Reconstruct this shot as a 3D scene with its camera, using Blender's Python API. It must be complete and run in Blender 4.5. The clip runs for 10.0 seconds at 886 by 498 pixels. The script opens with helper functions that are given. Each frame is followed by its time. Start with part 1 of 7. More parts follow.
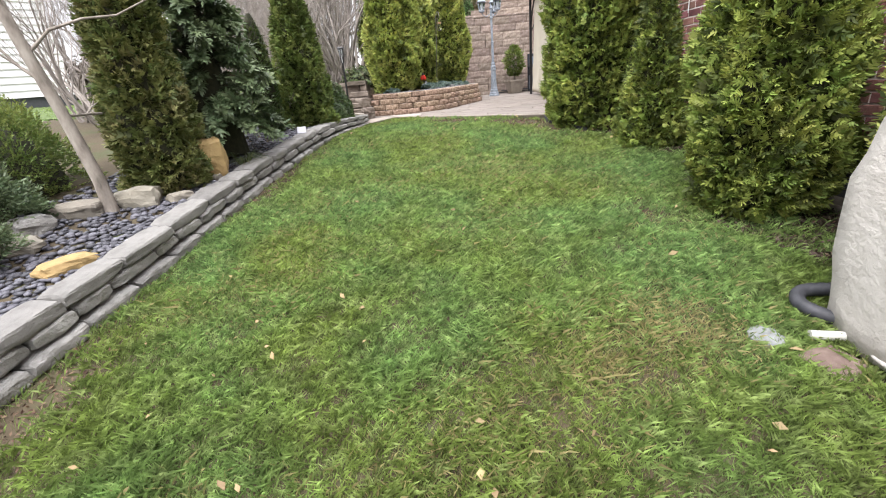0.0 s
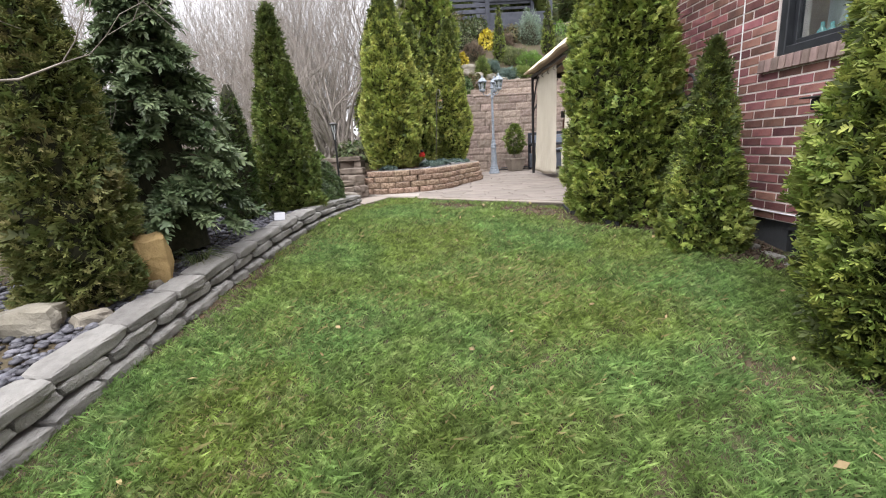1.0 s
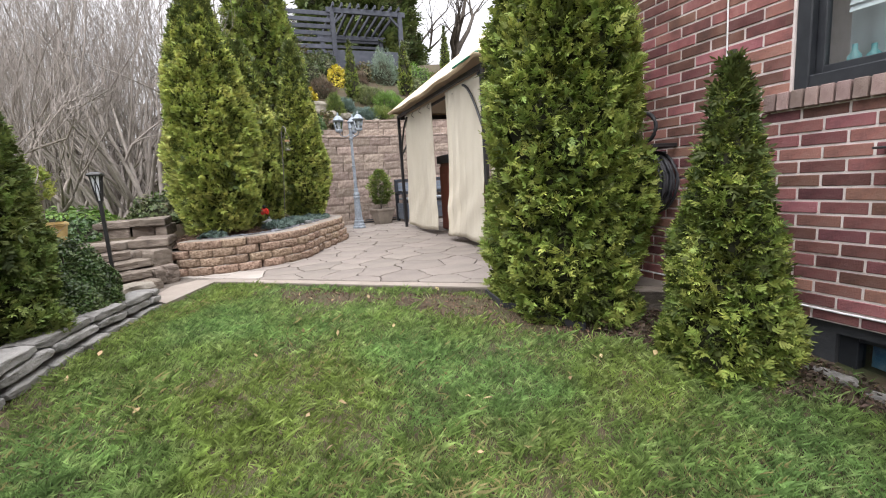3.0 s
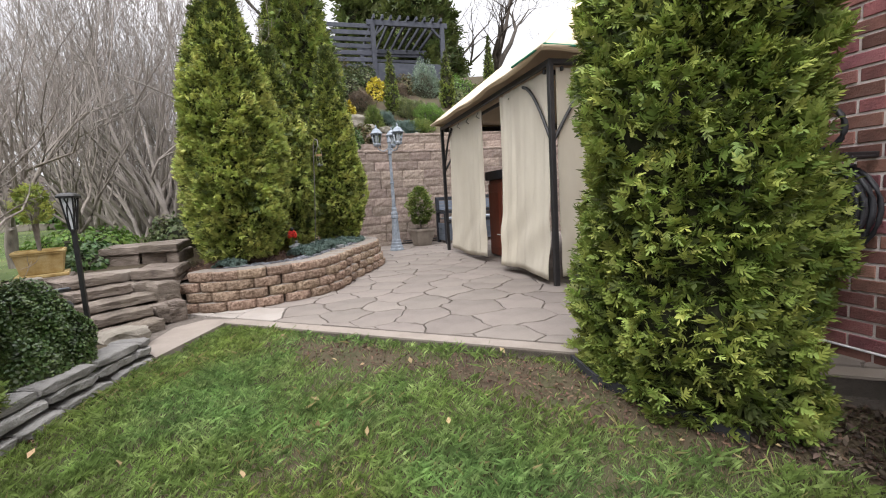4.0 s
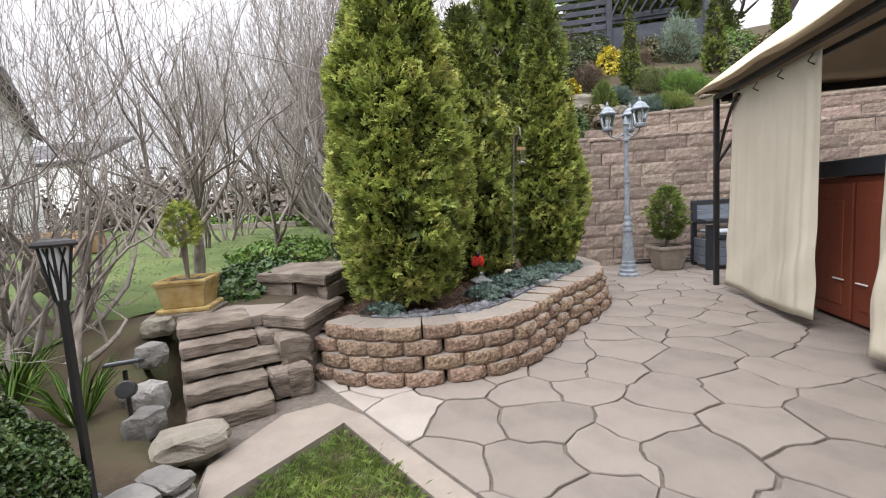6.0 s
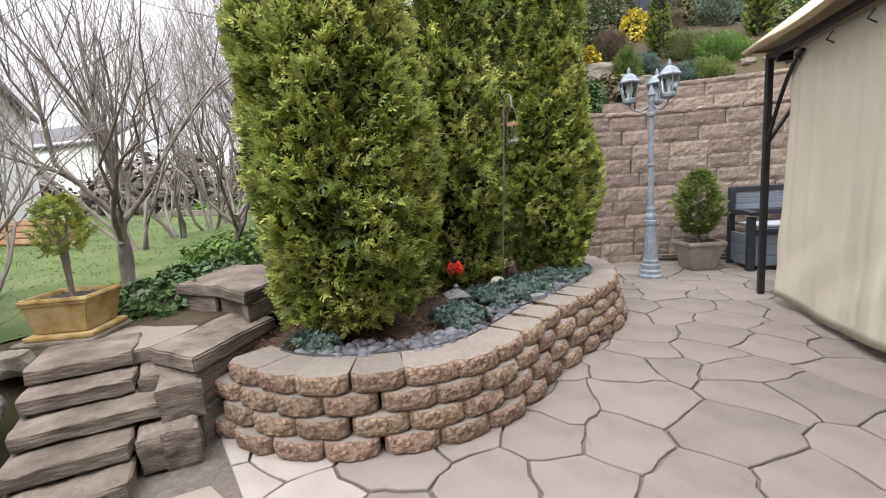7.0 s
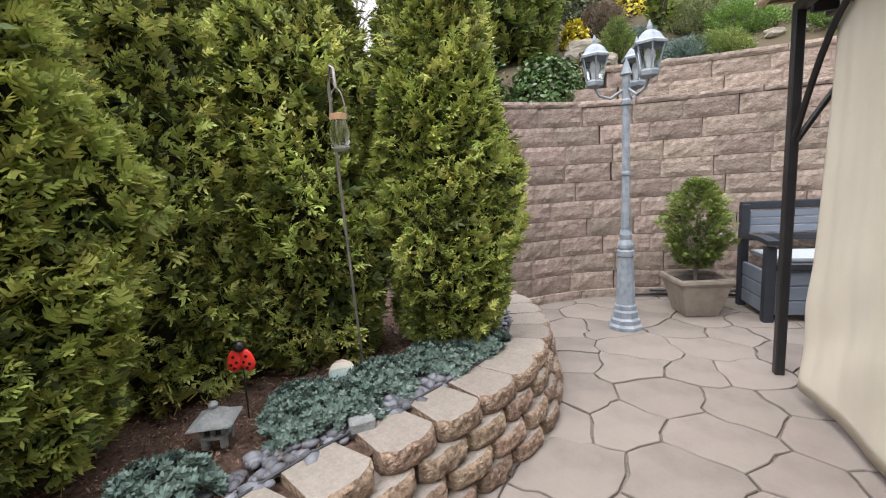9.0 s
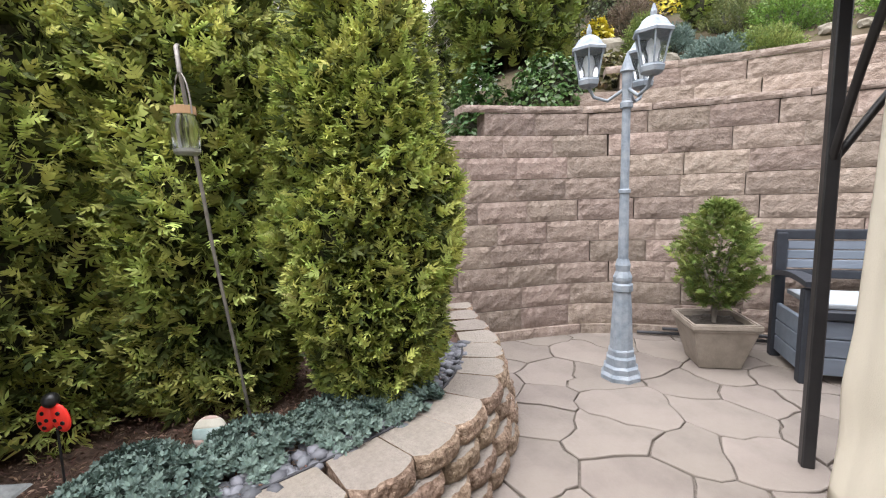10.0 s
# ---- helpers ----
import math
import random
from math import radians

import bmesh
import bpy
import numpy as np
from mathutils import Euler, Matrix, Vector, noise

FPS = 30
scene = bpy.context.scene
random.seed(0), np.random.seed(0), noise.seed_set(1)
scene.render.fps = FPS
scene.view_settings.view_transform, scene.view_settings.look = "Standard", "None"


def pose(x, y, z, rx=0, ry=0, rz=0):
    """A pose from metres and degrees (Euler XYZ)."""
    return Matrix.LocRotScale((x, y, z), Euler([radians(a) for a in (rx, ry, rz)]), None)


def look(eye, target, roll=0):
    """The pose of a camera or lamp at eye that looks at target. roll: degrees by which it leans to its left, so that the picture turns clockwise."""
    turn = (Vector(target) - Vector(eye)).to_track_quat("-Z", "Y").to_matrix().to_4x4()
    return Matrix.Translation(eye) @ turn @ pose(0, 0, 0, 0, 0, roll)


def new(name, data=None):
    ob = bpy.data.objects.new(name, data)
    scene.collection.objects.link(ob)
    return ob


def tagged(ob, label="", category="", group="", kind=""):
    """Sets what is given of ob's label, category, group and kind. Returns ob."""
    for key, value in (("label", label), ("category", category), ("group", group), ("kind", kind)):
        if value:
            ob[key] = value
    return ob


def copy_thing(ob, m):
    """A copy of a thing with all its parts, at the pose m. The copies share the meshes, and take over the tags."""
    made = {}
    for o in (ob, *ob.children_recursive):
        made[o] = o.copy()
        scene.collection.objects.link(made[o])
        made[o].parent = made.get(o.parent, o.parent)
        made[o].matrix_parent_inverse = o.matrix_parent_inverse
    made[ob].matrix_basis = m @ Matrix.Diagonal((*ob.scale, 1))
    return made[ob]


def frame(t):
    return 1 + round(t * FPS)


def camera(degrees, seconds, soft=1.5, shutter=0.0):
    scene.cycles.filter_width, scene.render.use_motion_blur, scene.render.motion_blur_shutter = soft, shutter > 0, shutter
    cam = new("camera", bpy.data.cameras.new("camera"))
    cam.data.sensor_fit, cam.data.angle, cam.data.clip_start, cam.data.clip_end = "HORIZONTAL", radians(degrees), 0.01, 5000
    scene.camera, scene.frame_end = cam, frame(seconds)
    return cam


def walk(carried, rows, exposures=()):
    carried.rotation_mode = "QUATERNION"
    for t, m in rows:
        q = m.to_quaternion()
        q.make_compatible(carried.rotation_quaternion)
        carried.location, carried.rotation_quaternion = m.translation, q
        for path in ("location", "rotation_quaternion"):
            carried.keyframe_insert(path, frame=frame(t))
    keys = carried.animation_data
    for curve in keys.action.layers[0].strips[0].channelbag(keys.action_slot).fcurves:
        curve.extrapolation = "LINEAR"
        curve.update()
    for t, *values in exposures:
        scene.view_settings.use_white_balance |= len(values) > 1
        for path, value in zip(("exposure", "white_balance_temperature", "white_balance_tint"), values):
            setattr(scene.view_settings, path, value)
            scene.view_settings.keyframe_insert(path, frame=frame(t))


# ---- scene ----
# the camera and its walk
cam = camera(90.7, 10.0, soft=1.1)
PATH = [
    (0, (-0.011, 0.027, 0.56), (-0.019, 1.89, -0.168), -5.2),
    (0.5, (-0.065, 0.548, 0.635), (-0.081, 2.463, 0.058), -4.2),
    (1, (-0.111, 1.027, 0.684), (-0.05, 2.975, 0.236), -3.4),
    (1.5, (-0.112, 1.466, 0.718), (0.086, 3.415, 0.312), -4.4),
    (2, (-0.109, 1.988, 0.775), (0.231, 3.927, 0.422), -4.3),
    (2.5, (-0.164, 2.489, 0.842), (0.441, 4.367, 0.518), -3.7),
    (2.7, (-0.135, 2.659, 0.838), (0.576, 4.5, 0.516), -3.7),
    (3.8, (0.057, 3.649, 0.933), (0.758, 5.504, 0.675), -3.9),
    (4, (0.084, 3.839, 0.918), (0.655, 5.742, 0.689), -3.6),
    (4.5, (0.18, 4.315, 0.991), (0.373, 6.298, 0.826), -2.7),
    (5, (0.173, 4.823, 1.069), (0.087, 6.816, 0.926), -2.4),
    (5.5, (0.277, 5.279, 1.052), (0.008, 7.254, 0.891), -3.2),
    (5.7, (0.31, 5.457, 1.089), (-0.025, 7.42, 0.905), -3.4),
    (6.8, (0.484, 6.481, 1.148), (0.024, 8.412, 0.902), -3.6),
    (7, (0.547, 6.653, 1.168), (0.059, 8.572, 0.888), -3.6),
    (7.5, (0.66, 7.121, 1.192), (0.08, 9.004, 0.851), -3.3),
    (8, (0.814, 7.476, 1.255), (0.13, 9.321, 0.898), -3.3),
    (8.5, (1.055, 7.832, 1.273), (0.377, 9.681, 0.928), -3.6),
    (9, (1.231, 8.217, 1.289), (0.652, 10.107, 0.985), -3.5),
    (9.5, (1.436, 8.558, 1.298), (0.815, 10.441, 1.034), -2.9),
    (10, (1.604, 8.878, 1.296), (0.852, 10.713, 1.038), -1.8),
]
walk(cam, [(t, look(eye, target, roll)) for t, eye, target, roll in PATH], [(0.0, 1.42), (0.5, 1.2), (2.5, 1.22), (4.0, 0.9), (5.0, 0.88), (7.0, 0.98), (8.5, 0.85), (9.0, 1.2), (9.5, 1.25), (10.0, 1.45)])

# overcast daylight
SUN_ELEVATION, SUN_TURN = 55.0, 205.0
sky_world = bpy.data.worlds.new("overcast_sky")
scene.world = sky_world
sky_world.use_nodes = True
wt = sky_world.node_tree
for n in list(wt.nodes):
    wt.nodes.remove(n)
w_out = wt.nodes.new("ShaderNodeOutputWorld")
w_bg = wt.nodes.new("ShaderNodeBackground")
w_sky = wt.nodes.new("ShaderNodeTexSky")
w_sky.sky_type, w_sky.sun_disc = "NISHITA", False
w_sky.sun_elevation, w_sky.sun_rotation = radians(SUN_ELEVATION), radians(SUN_TURN)
w_bg.inputs["Strength"].default_value = 0.13
w_co = wt.nodes.new("ShaderNodeTexCoord")
w_no = wt.nodes.new("ShaderNodeTexNoise")
w_no.inputs["Scale"].default_value, w_no.inputs["Detail"].default_value = 2.2, 5
w_ra = wt.nodes.new("ShaderNodeValToRGB")
w_ra.color_ramp.elements[0].position, w_ra.color_ramp.elements[1].position = 0.35, 0.7
w_ra.color_ramp.elements[0].color = (5.2, 5.1, 5.35, 1)
w_ra.color_ramp.elements[1].color = (6.2, 6.1, 6.3, 1)
w_mx = wt.nodes.new("ShaderNodeMix")
w_mx.data_type = "RGBA"
w_mx.inputs[0].default_value = 0.9
wt.links.new(w_co.outputs["Generated"], w_no.inputs["Vector"])
wt.links.new(w_no.outputs["Fac"], w_ra.inputs["Fac"])
wt.links.new(w_sky.outputs["Color"], w_mx.inputs[6])
wt.links.new(w_ra.outputs["Color"], w_mx.inputs[7])
# an overcast sky is brightest overhead
w_xyz = wt.nodes.new("ShaderNodeSeparateXYZ")
w_up = wt.nodes.new("ShaderNodeMapRange")
w_up.inputs["To Min"].default_value, w_up.inputs["To Max"].default_value = 0.8, 4.5
w_pw = wt.nodes.new("ShaderNodeMath")
w_pw.operation, w_pw.use_clamp = "POWER", True
w_pw.inputs[1].default_value = 2.8
w_sc = wt.nodes.new("ShaderNodeVectorMath")
w_sc.operation = "SCALE"
wt.links.new(w_co.outputs["Generated"], w_xyz.inputs["Vector"])
wt.links.new(w_xyz.outputs["Z"], w_pw.inputs[0])
wt.links.new(w_pw.outputs[0], w_up.inputs["Value"])
wt.links.new(w_mx.outputs[2], w_sc.inputs[0])
wt.links.new(w_up.outputs["Result"], w_sc.inputs["Scale"])
wt.links.new(w_sc.outputs["Vector"], w_bg.inputs["Color"])
wt.links.new(w_bg.outputs["Background"], w_out.inputs["Surface"])
sun = new("sun", bpy.data.lights.new("sun", "SUN"))
sun.data.energy, sun.data.angle, sun.data.color = 1.35, radians(40), (1.0, 0.97, 0.94)
sun_dir = Vector((math.sin(radians(SUN_TURN)) * math.cos(radians(SUN_ELEVATION)), math.cos(radians(SUN_TURN)) * math.cos(radians(SUN_ELEVATION)), math.sin(radians(SUN_ELEVATION))))
sun.matrix_world = look(sun_dir * 30, (0, 0, 0))

# ---- materials ----
def surface(name, colors, rough=0.8, scale=8.0, bump=0.3, bump_scale=60.0, rand=0.0, metal=0.0, stain=0.0, stain_color=(0.1, 0.09, 0.07), stain_scale=1.5, island=0.0, spec=0.35, stretch=(1, 1, 1), trans=0.0, bump_dist=0.01):
    """A rough natural surface: two scales of colour noise, stains and fine relief."""
    m = bpy.data.materials.new(name)
    m.use_nodes = True
    nt = m.node_tree
    b = nt.nodes["Principled BSDF"]
    b.inputs["Roughness"].default_value, b.inputs["Metallic"].default_value = rough, metal
    b.inputs["Specular IOR Level"].default_value = spec
    tc = nt.nodes.new("ShaderNodeTexCoord")
    mp = nt.nodes.new("ShaderNodeMapping")
    mp.inputs["Scale"].default_value = stretch
    nt.links.new(tc.outputs["Object"], mp.inputs["Vector"])
    n1 = nt.nodes.new("ShaderNodeTexNoise")
    n1.inputs["Scale"].default_value, n1.inputs["Detail"].default_value, n1.inputs["Roughness"].default_value = scale, 7, 0.62
    nt.links.new(mp.outputs["Vector"], n1.inputs["Vector"])
    ramp = nt.nodes.new("ShaderNodeValToRGB")
    el = ramp.color_ramp.elements
    while len(el) < len(colors):
        el.new(0.5)
    for k, c in enumerate(colors):
        el[k].position = 0.3 + 0.4 * k / max(1, len(colors) - 1)
        el[k].color = (*c, 1)
    nt.links.new(n1.outputs["Fac"], ramp.inputs["Fac"])
    out = ramp.outputs["Color"]
    if rand or island:
        hs = nt.nodes.new("ShaderNodeHueSaturation")
        if island:
            src = nt.nodes.new("ShaderNodeNewGeometry").outputs["Random Per Island"]
            amount = island
        else:
            src = nt.nodes.new("ShaderNodeObjectInfo").outputs["Random"]
            amount = rand
        mr = nt.nodes.new("ShaderNodeMapRange")
        mr.inputs["To Min"].default_value, mr.inputs["To Max"].default_value = 1 - amount, 1 + amount
        nt.links.new(src, mr.inputs["Value"])
        nt.links.new(mr.outputs["Result"], hs.inputs["Value"])
        m2 = nt.nodes.new("ShaderNodeMath")
        m2.operation = "FRACT"
        m3 = nt.nodes.new("ShaderNodeMath")
        m3.operation = "MULTIPLY"
        m3.inputs[1].default_value = 7.31
        nt.links.new(src, m3.inputs[0])
        nt.links.new(m3.outputs[0], m2.inputs[0])
        mr2 = nt.nodes.new("ShaderNodeMapRange")
        mr2.inputs["To Min"].default_value, mr2.inputs["To Max"].default_value = 0.5 - amount * 0.05, 0.5 + amount * 0.05
        nt.links.new(m2.outputs[0], mr2.inputs["Value"])
        nt.links.new(mr2.outputs["Result"], hs.inputs["Hue"])
        nt.links.new(out, hs.inputs["Color"])
        out = hs.outputs["Color"]
    if stain:
        n3 = nt.nodes.new("ShaderNodeTexNoise")
        n3.inputs["Scale"].default_value, n3.inputs["Detail"].default_value = stain_scale, 6
        nt.links.new(tc.outputs["Object"], n3.inputs["Vector"])
        r3 = nt.nodes.new("ShaderNodeMapRange")
        r3.inputs["From Min"].default_value, r3.inputs["From Max"].default_value = 0.45, 0.72
        r3.inputs["To Max"].default_value = stain
        nt.links.new(n3.outputs["Fac"], r3.inputs["Value"])
        mx = nt.nodes.new("ShaderNodeMix")
        mx.data_type = "RGBA"
        mx.inputs[7].default_value = (*stain_color, 1)
        nt.links.new(r3.outputs["Result"], mx.inputs[0])
        nt.links.new(out, mx.inputs[6])
        out = mx.outputs[2]
    nt.links.new(out, b.inputs["Base Color"])
    if bump:
        n2 = nt.nodes.new("ShaderNodeTexNoise")
        n2.inputs["Scale"].default_value, n2.inputs["Detail"].default_value, n2.inputs["Roughness"].default_value = bump_scale, 6, 0.65
        nt.links.new(mp.outputs["Vector"], n2.inputs["Vector"])
        bp = nt.nodes.new("ShaderNodeBump")
        bp.inputs["Strength"].default_value, bp.inputs["Distance"].default_value = bump, bump_dist
        nt.links.new(n2.outputs["Fac"], bp.inputs["Height"])
        nt.links.new(bp.outputs["Normal"], b.inputs["Normal"])
    if trans:
        tb = nt.nodes.new("ShaderNodeBsdfTranslucent")
        nt.links.new(out, tb.inputs["Color"])
        ms = nt.nodes.new("ShaderNodeMixShader")
        ms.inputs[0].default_value = trans
        nt.links.new(b.outputs["BSDF"], ms.inputs[1])
        nt.links.new(tb.outputs["BSDF"], ms.inputs[2])
        nt.links.new(ms.outputs["Shader"], nt.nodes["Material Output"].inputs["Surface"])
    return m


def glass(name, color=(0.9, 0.95, 0.95), rough=0.02):
    m = bpy.data.materials.new(name)
    m.use_nodes = True
    b = m.node_tree.nodes["Principled BSDF"]
    b.inputs["Base Color"].default_value = (*color, 1)
    b.inputs["Roughness"].default_value, b.inputs["Transmission Weight"].default_value, b.inputs["IOR"].default_value = rough, 1.0, 1.45
    return m


def turf_blades(name, warm, cool, pale):
    """Grass blades: warm and cool drifts a stride wide, tufts a hand wide, and pale single blades."""
    m = bpy.data.materials.new(name)
    m.use_nodes = True
    nt = m.node_tree
    b = nt.nodes["Principled BSDF"]
    b.inputs["Roughness"].default_value, b.inputs["Specular IOR Level"].default_value = 0.45, 0.35
    tc = nt.nodes.new("ShaderNodeTexCoord")

    def field(scale, detail, lo, hi, to_lo, to_hi):
        n = nt.nodes.new("ShaderNodeTexNoise")
        n.inputs["Scale"].default_value, n.inputs["Detail"].default_value = scale, detail
        nt.links.new(tc.outputs["Object"], n.inputs["Vector"])
        r = nt.nodes.new("ShaderNodeMapRange")
        for k, v in zip(("From Min", "From Max", "To Min", "To Max"), (lo, hi, to_lo, to_hi)):
            r.inputs[k].default_value = v
        nt.links.new(n.outputs["Fac"], r.inputs["Value"])
        return r.outputs["Result"]

    def blend(fac, a, c):
        x = nt.nodes.new("ShaderNodeMix")
        x.data_type = "RGBA"
        nt.links.new(fac, x.inputs[0])
        for k, v in ((6, a), (7, c)):
            if isinstance(v, tuple):
                x.inputs[k].default_value = (*v, 1)
            else:
                nt.links.new(v, x.inputs[k])
        return x.outputs[2]

    def times(a, c):
        x = nt.nodes.new("ShaderNodeMath")
        x.operation = "MULTIPLY"
        nt.links.new(a, x.inputs[0])
        nt.links.new(c, x.inputs[1])
        return x.outputs[0]

    col = blend(field(1.1, 3, 0.38, 0.62, 0, 1), warm, cool)
    col = blend(field(13, 4, 0.48, 0.72, 0, 0.6), col, pale)
    isl = nt.nodes.new("ShaderNodeMapRange")
    isl.inputs["To Min"].default_value, isl.inputs["To Max"].default_value = 0.64, 1.38
    nt.links.new(nt.nodes.new("ShaderNodeNewGeometry").outputs["Random Per Island"], isl.inputs["Value"])
    val = times(times(field(6, 3, 0.3, 0.7, 0.68, 1.34), field(26, 2, 0.3, 0.7, 0.5, 1.52)), isl.outputs["Result"])
    hs = nt.nodes.new("ShaderNodeHueSaturation")
    nt.links.new(val, hs.inputs["Value"])
    nt.links.new(col, hs.inputs["Color"])
    nt.links.new(hs.outputs["Color"], b.inputs["Base Color"])
    tb = nt.nodes.new("ShaderNodeBsdfTranslucent")
    nt.links.new(hs.outputs["Color"], tb.inputs["Color"])
    ms = nt.nodes.new("ShaderNodeMixShader")
    ms.inputs[0].default_value = 0.3
    nt.links.new(b.outputs["BSDF"], ms.inputs[1])
    nt.links.new(tb.outputs["BSDF"], ms.inputs[2])
    nt.links.new(ms.outputs["Shader"], nt.nodes["Material Output"].inputs["Surface"])
    return m


M = {}
M["soil"] = surface("lawn_soil", [(0.0374, 0.0281, 0.0172), (0.0663, 0.0507, 0.0296), (0.0468, 0.0585, 0.0218)], 0.95, 3.0, 0.6, 40)
M["grass"] = turf_blades("grass_blades", (0.168, 0.228, 0.056), (0.15, 0.247, 0.08), (0.275, 0.328, 0.138))
M["dry_grass"] = surface("dry_grass_blades", [(0.24, 0.21, 0.09), (0.36, 0.32, 0.15)], 0.7, 2.5, 0, island=0.3, trans=0.25)
M["mulch"] = surface("bark_mulch", [(0.03, 0.018, 0.012), (0.084, 0.051, 0.036), (0.12, 0.078, 0.06)], 0.95, 25, 0.9, 90)
M["arbor"] = surface("arborvitae_sprays", [(0.122, 0.173, 0.0367), (0.228, 0.286, 0.0648), (0.366, 0.405, 0.113)], 0.55, 3.2, 0, island=0.45, trans=0.3, spec=0.3)
# yellower than arbor, and brightened in colour where the planter trees render dim
M["arbor_gold_bright"] = surface("brightened_olive_gold_arborvitae_sprays", [(0.177, 0.224, 0.051), (0.336, 0.388, 0.0975), (0.542, 0.565, 0.189)], 0.55, 3.2, 0, island=0.45, trans=0.35, spec=0.3)
# older inner growth, its colour also darkened to deepen the shaded gaps
M["arbor_old_shade"] = surface("older_shade_toned_arborvitae_sprays", [(0.05, 0.07, 0.02), (0.10, 0.125, 0.034)], 0.6, 3.2, 0, island=0.4, trans=0.3, spec=0.3)
M["arbor_deep"] = surface("deep_green_arborvitae_sprays", [(0.0735, 0.116, 0.0294), (0.147, 0.194, 0.0504), (0.242, 0.273, 0.084)], 0.55, 3.2, 0, island=0.42, trans=0.3, spec=0.3)
# colour pushed bright to offset the shade among the crowded planter trees
M["arbor_bright"] = surface("brightened_arborvitae_sprays", [(0.204, 0.254, 0.067), (0.393, 0.445, 0.124), (0.626, 0.648, 0.241)], 0.55, 3.2, 0, island=0.45, trans=0.3, spec=0.3)
M["arbor_bronze"] = surface("bronzed_arborvitae_sprays", [(0.075, 0.095, 0.028), (0.15, 0.165, 0.052), (0.25, 0.22, 0.10)], 0.55, 3.2, 0, island=0.4, trans=0.3, spec=0.3)
# near-black core colour, so that gaps between sprays read as shade
M["arbor_core"] = surface("inner_shade_tone", [(0.014, 0.017, 0.008), (0.036, 0.035, 0.018)], 0.95, 30, 0.5, 60)
M["cypress"] = surface("blue_green_cypress_sprays", [(0.0533, 0.082, 0.0377), (0.107, 0.148, 0.0697), (0.18, 0.226, 0.123)], 0.5, 3.0, 0, island=0.38, trans=0.22)
M["boxwood"] = surface("boxwood_leaves", [(0.024, 0.048, 0.0128), (0.06, 0.1, 0.0272), (0.104, 0.144, 0.048)], 0.35, 6.0, 0, island=0.45, trans=0.15)
M["juniper"] = surface("blue_juniper_sprays", [(0.056, 0.092, 0.0784), (0.108, 0.156, 0.132), (0.16, 0.216, 0.188)], 0.6, 9.0, 0, island=0.35, trans=0.15)
M["shrub_green"] = surface("green_shrub_leaves", [(0.07, 0.13, 0.025), (0.16, 0.27, 0.05)], 0.5, 5.0, 0, island=0.4, trans=0.25)
M["shrub_dark"] = surface("dark_shrub_leaves", [(0.03, 0.055, 0.018), (0.085, 0.115, 0.04), (0.14, 0.11, 0.06)], 0.5, 4.0, 0, island=0.4, trans=0.2)
M["shrub_yellow"] = surface("golden_shrub_leaves", [(0.38, 0.32, 0.02), (0.62, 0.52, 0.05)], 0.5, 5.0, 0, island=0.3, trans=0.25)
M["shrub_red"] = surface("bronze_shrub_leaves", [(0.12, 0.05, 0.035), (0.10, 0.11, 0.04), (0.22, 0.12, 0.07)], 0.5, 6.0, 0, island=0.4, trans=0.25)
M["ivy"] = surface("ivy_leaves", [(0.03, 0.07, 0.02), (0.09, 0.155, 0.045)], 0.35, 6.0, 0, island=0.45, trans=0.15)
M["bark"] = surface("grey_bark", [(0.11, 0.095, 0.08), (0.24, 0.21, 0.18), (0.34, 0.31, 0.27)], 0.9, 14, 0.8, 50, stretch=(1, 1, 0.35))
M["bark_far"] = surface("pale_twig_bark", [(0.171, 0.149, 0.131), (0.349, 0.312, 0.283)], 0.9, 6, 0.2, 40)
M["bark_dark"] = surface("dark_bark", [(0.035, 0.028, 0.022), (0.10, 0.085, 0.07)], 0.9, 10, 0.7, 40, stretch=(1, 1, 0.3))
M["trunk_brown"] = surface("conifer_bark", [(0.06, 0.04, 0.028), (0.15, 0.11, 0.08)], 0.95, 18, 0.8, 60, stretch=(1, 1, 0.25))
M["drystone"] = surface("grey_split_stone", [(0.13, 0.126, 0.117), (0.233, 0.227, 0.214), (0.311, 0.304, 0.285)], 0.9, 7, 0.9, 26, rand=0.2, stain=0.35, stain_color=(0.14, 0.12, 0.09), bump_dist=0.03)
M["capstone"] = surface("worn_grey_capstone", [(0.124, 0.119, 0.111), (0.186, 0.18, 0.169), (0.234, 0.228, 0.215)], 0.9, 6, 0.7, 40, rand=0.14, stain=0.3, stain_color=(0.2, 0.18, 0.15), bump_dist=0.015)
M["boulder"] = surface("tan_boulder", [(0.173, 0.155, 0.122), (0.266, 0.245, 0.205)], 0.9, 6, 0.7, 25, rand=0.2, stain=0.3, bump_dist=0.02)
M["boulder_gold"] = surface("golden_boulder", [(0.24, 0.16, 0.0686), (0.389, 0.281, 0.126)], 0.85, 7, 0.7, 25, stain=0.3, stain_color=(0.2, 0.12, 0.05), bump_dist=0.02)
M["pebble"] = surface("slate_blue_pebbles", [(0.072, 0.0756, 0.0864), (0.158, 0.162, 0.18)], 0.6, 5, 0.15, 90, island=0.45, spec=0.4)
M["slate"] = surface("dark_slate_pebbles", [(0.0467, 0.045, 0.0553), (0.111, 0.111, 0.128)], 0.6, 5, 0.2, 90, island=0.5, spec=0.4)
M["block"] = surface("tan_split_block", [(0.13, 0.085, 0.06), (0.30, 0.212, 0.152), (0.45, 0.345, 0.26)], 0.95, 42, 1.0, 60, rand=0.2, stain=0.3, stain_color=(0.18, 0.11, 0.07), stain_scale=3, bump_dist=0.035)
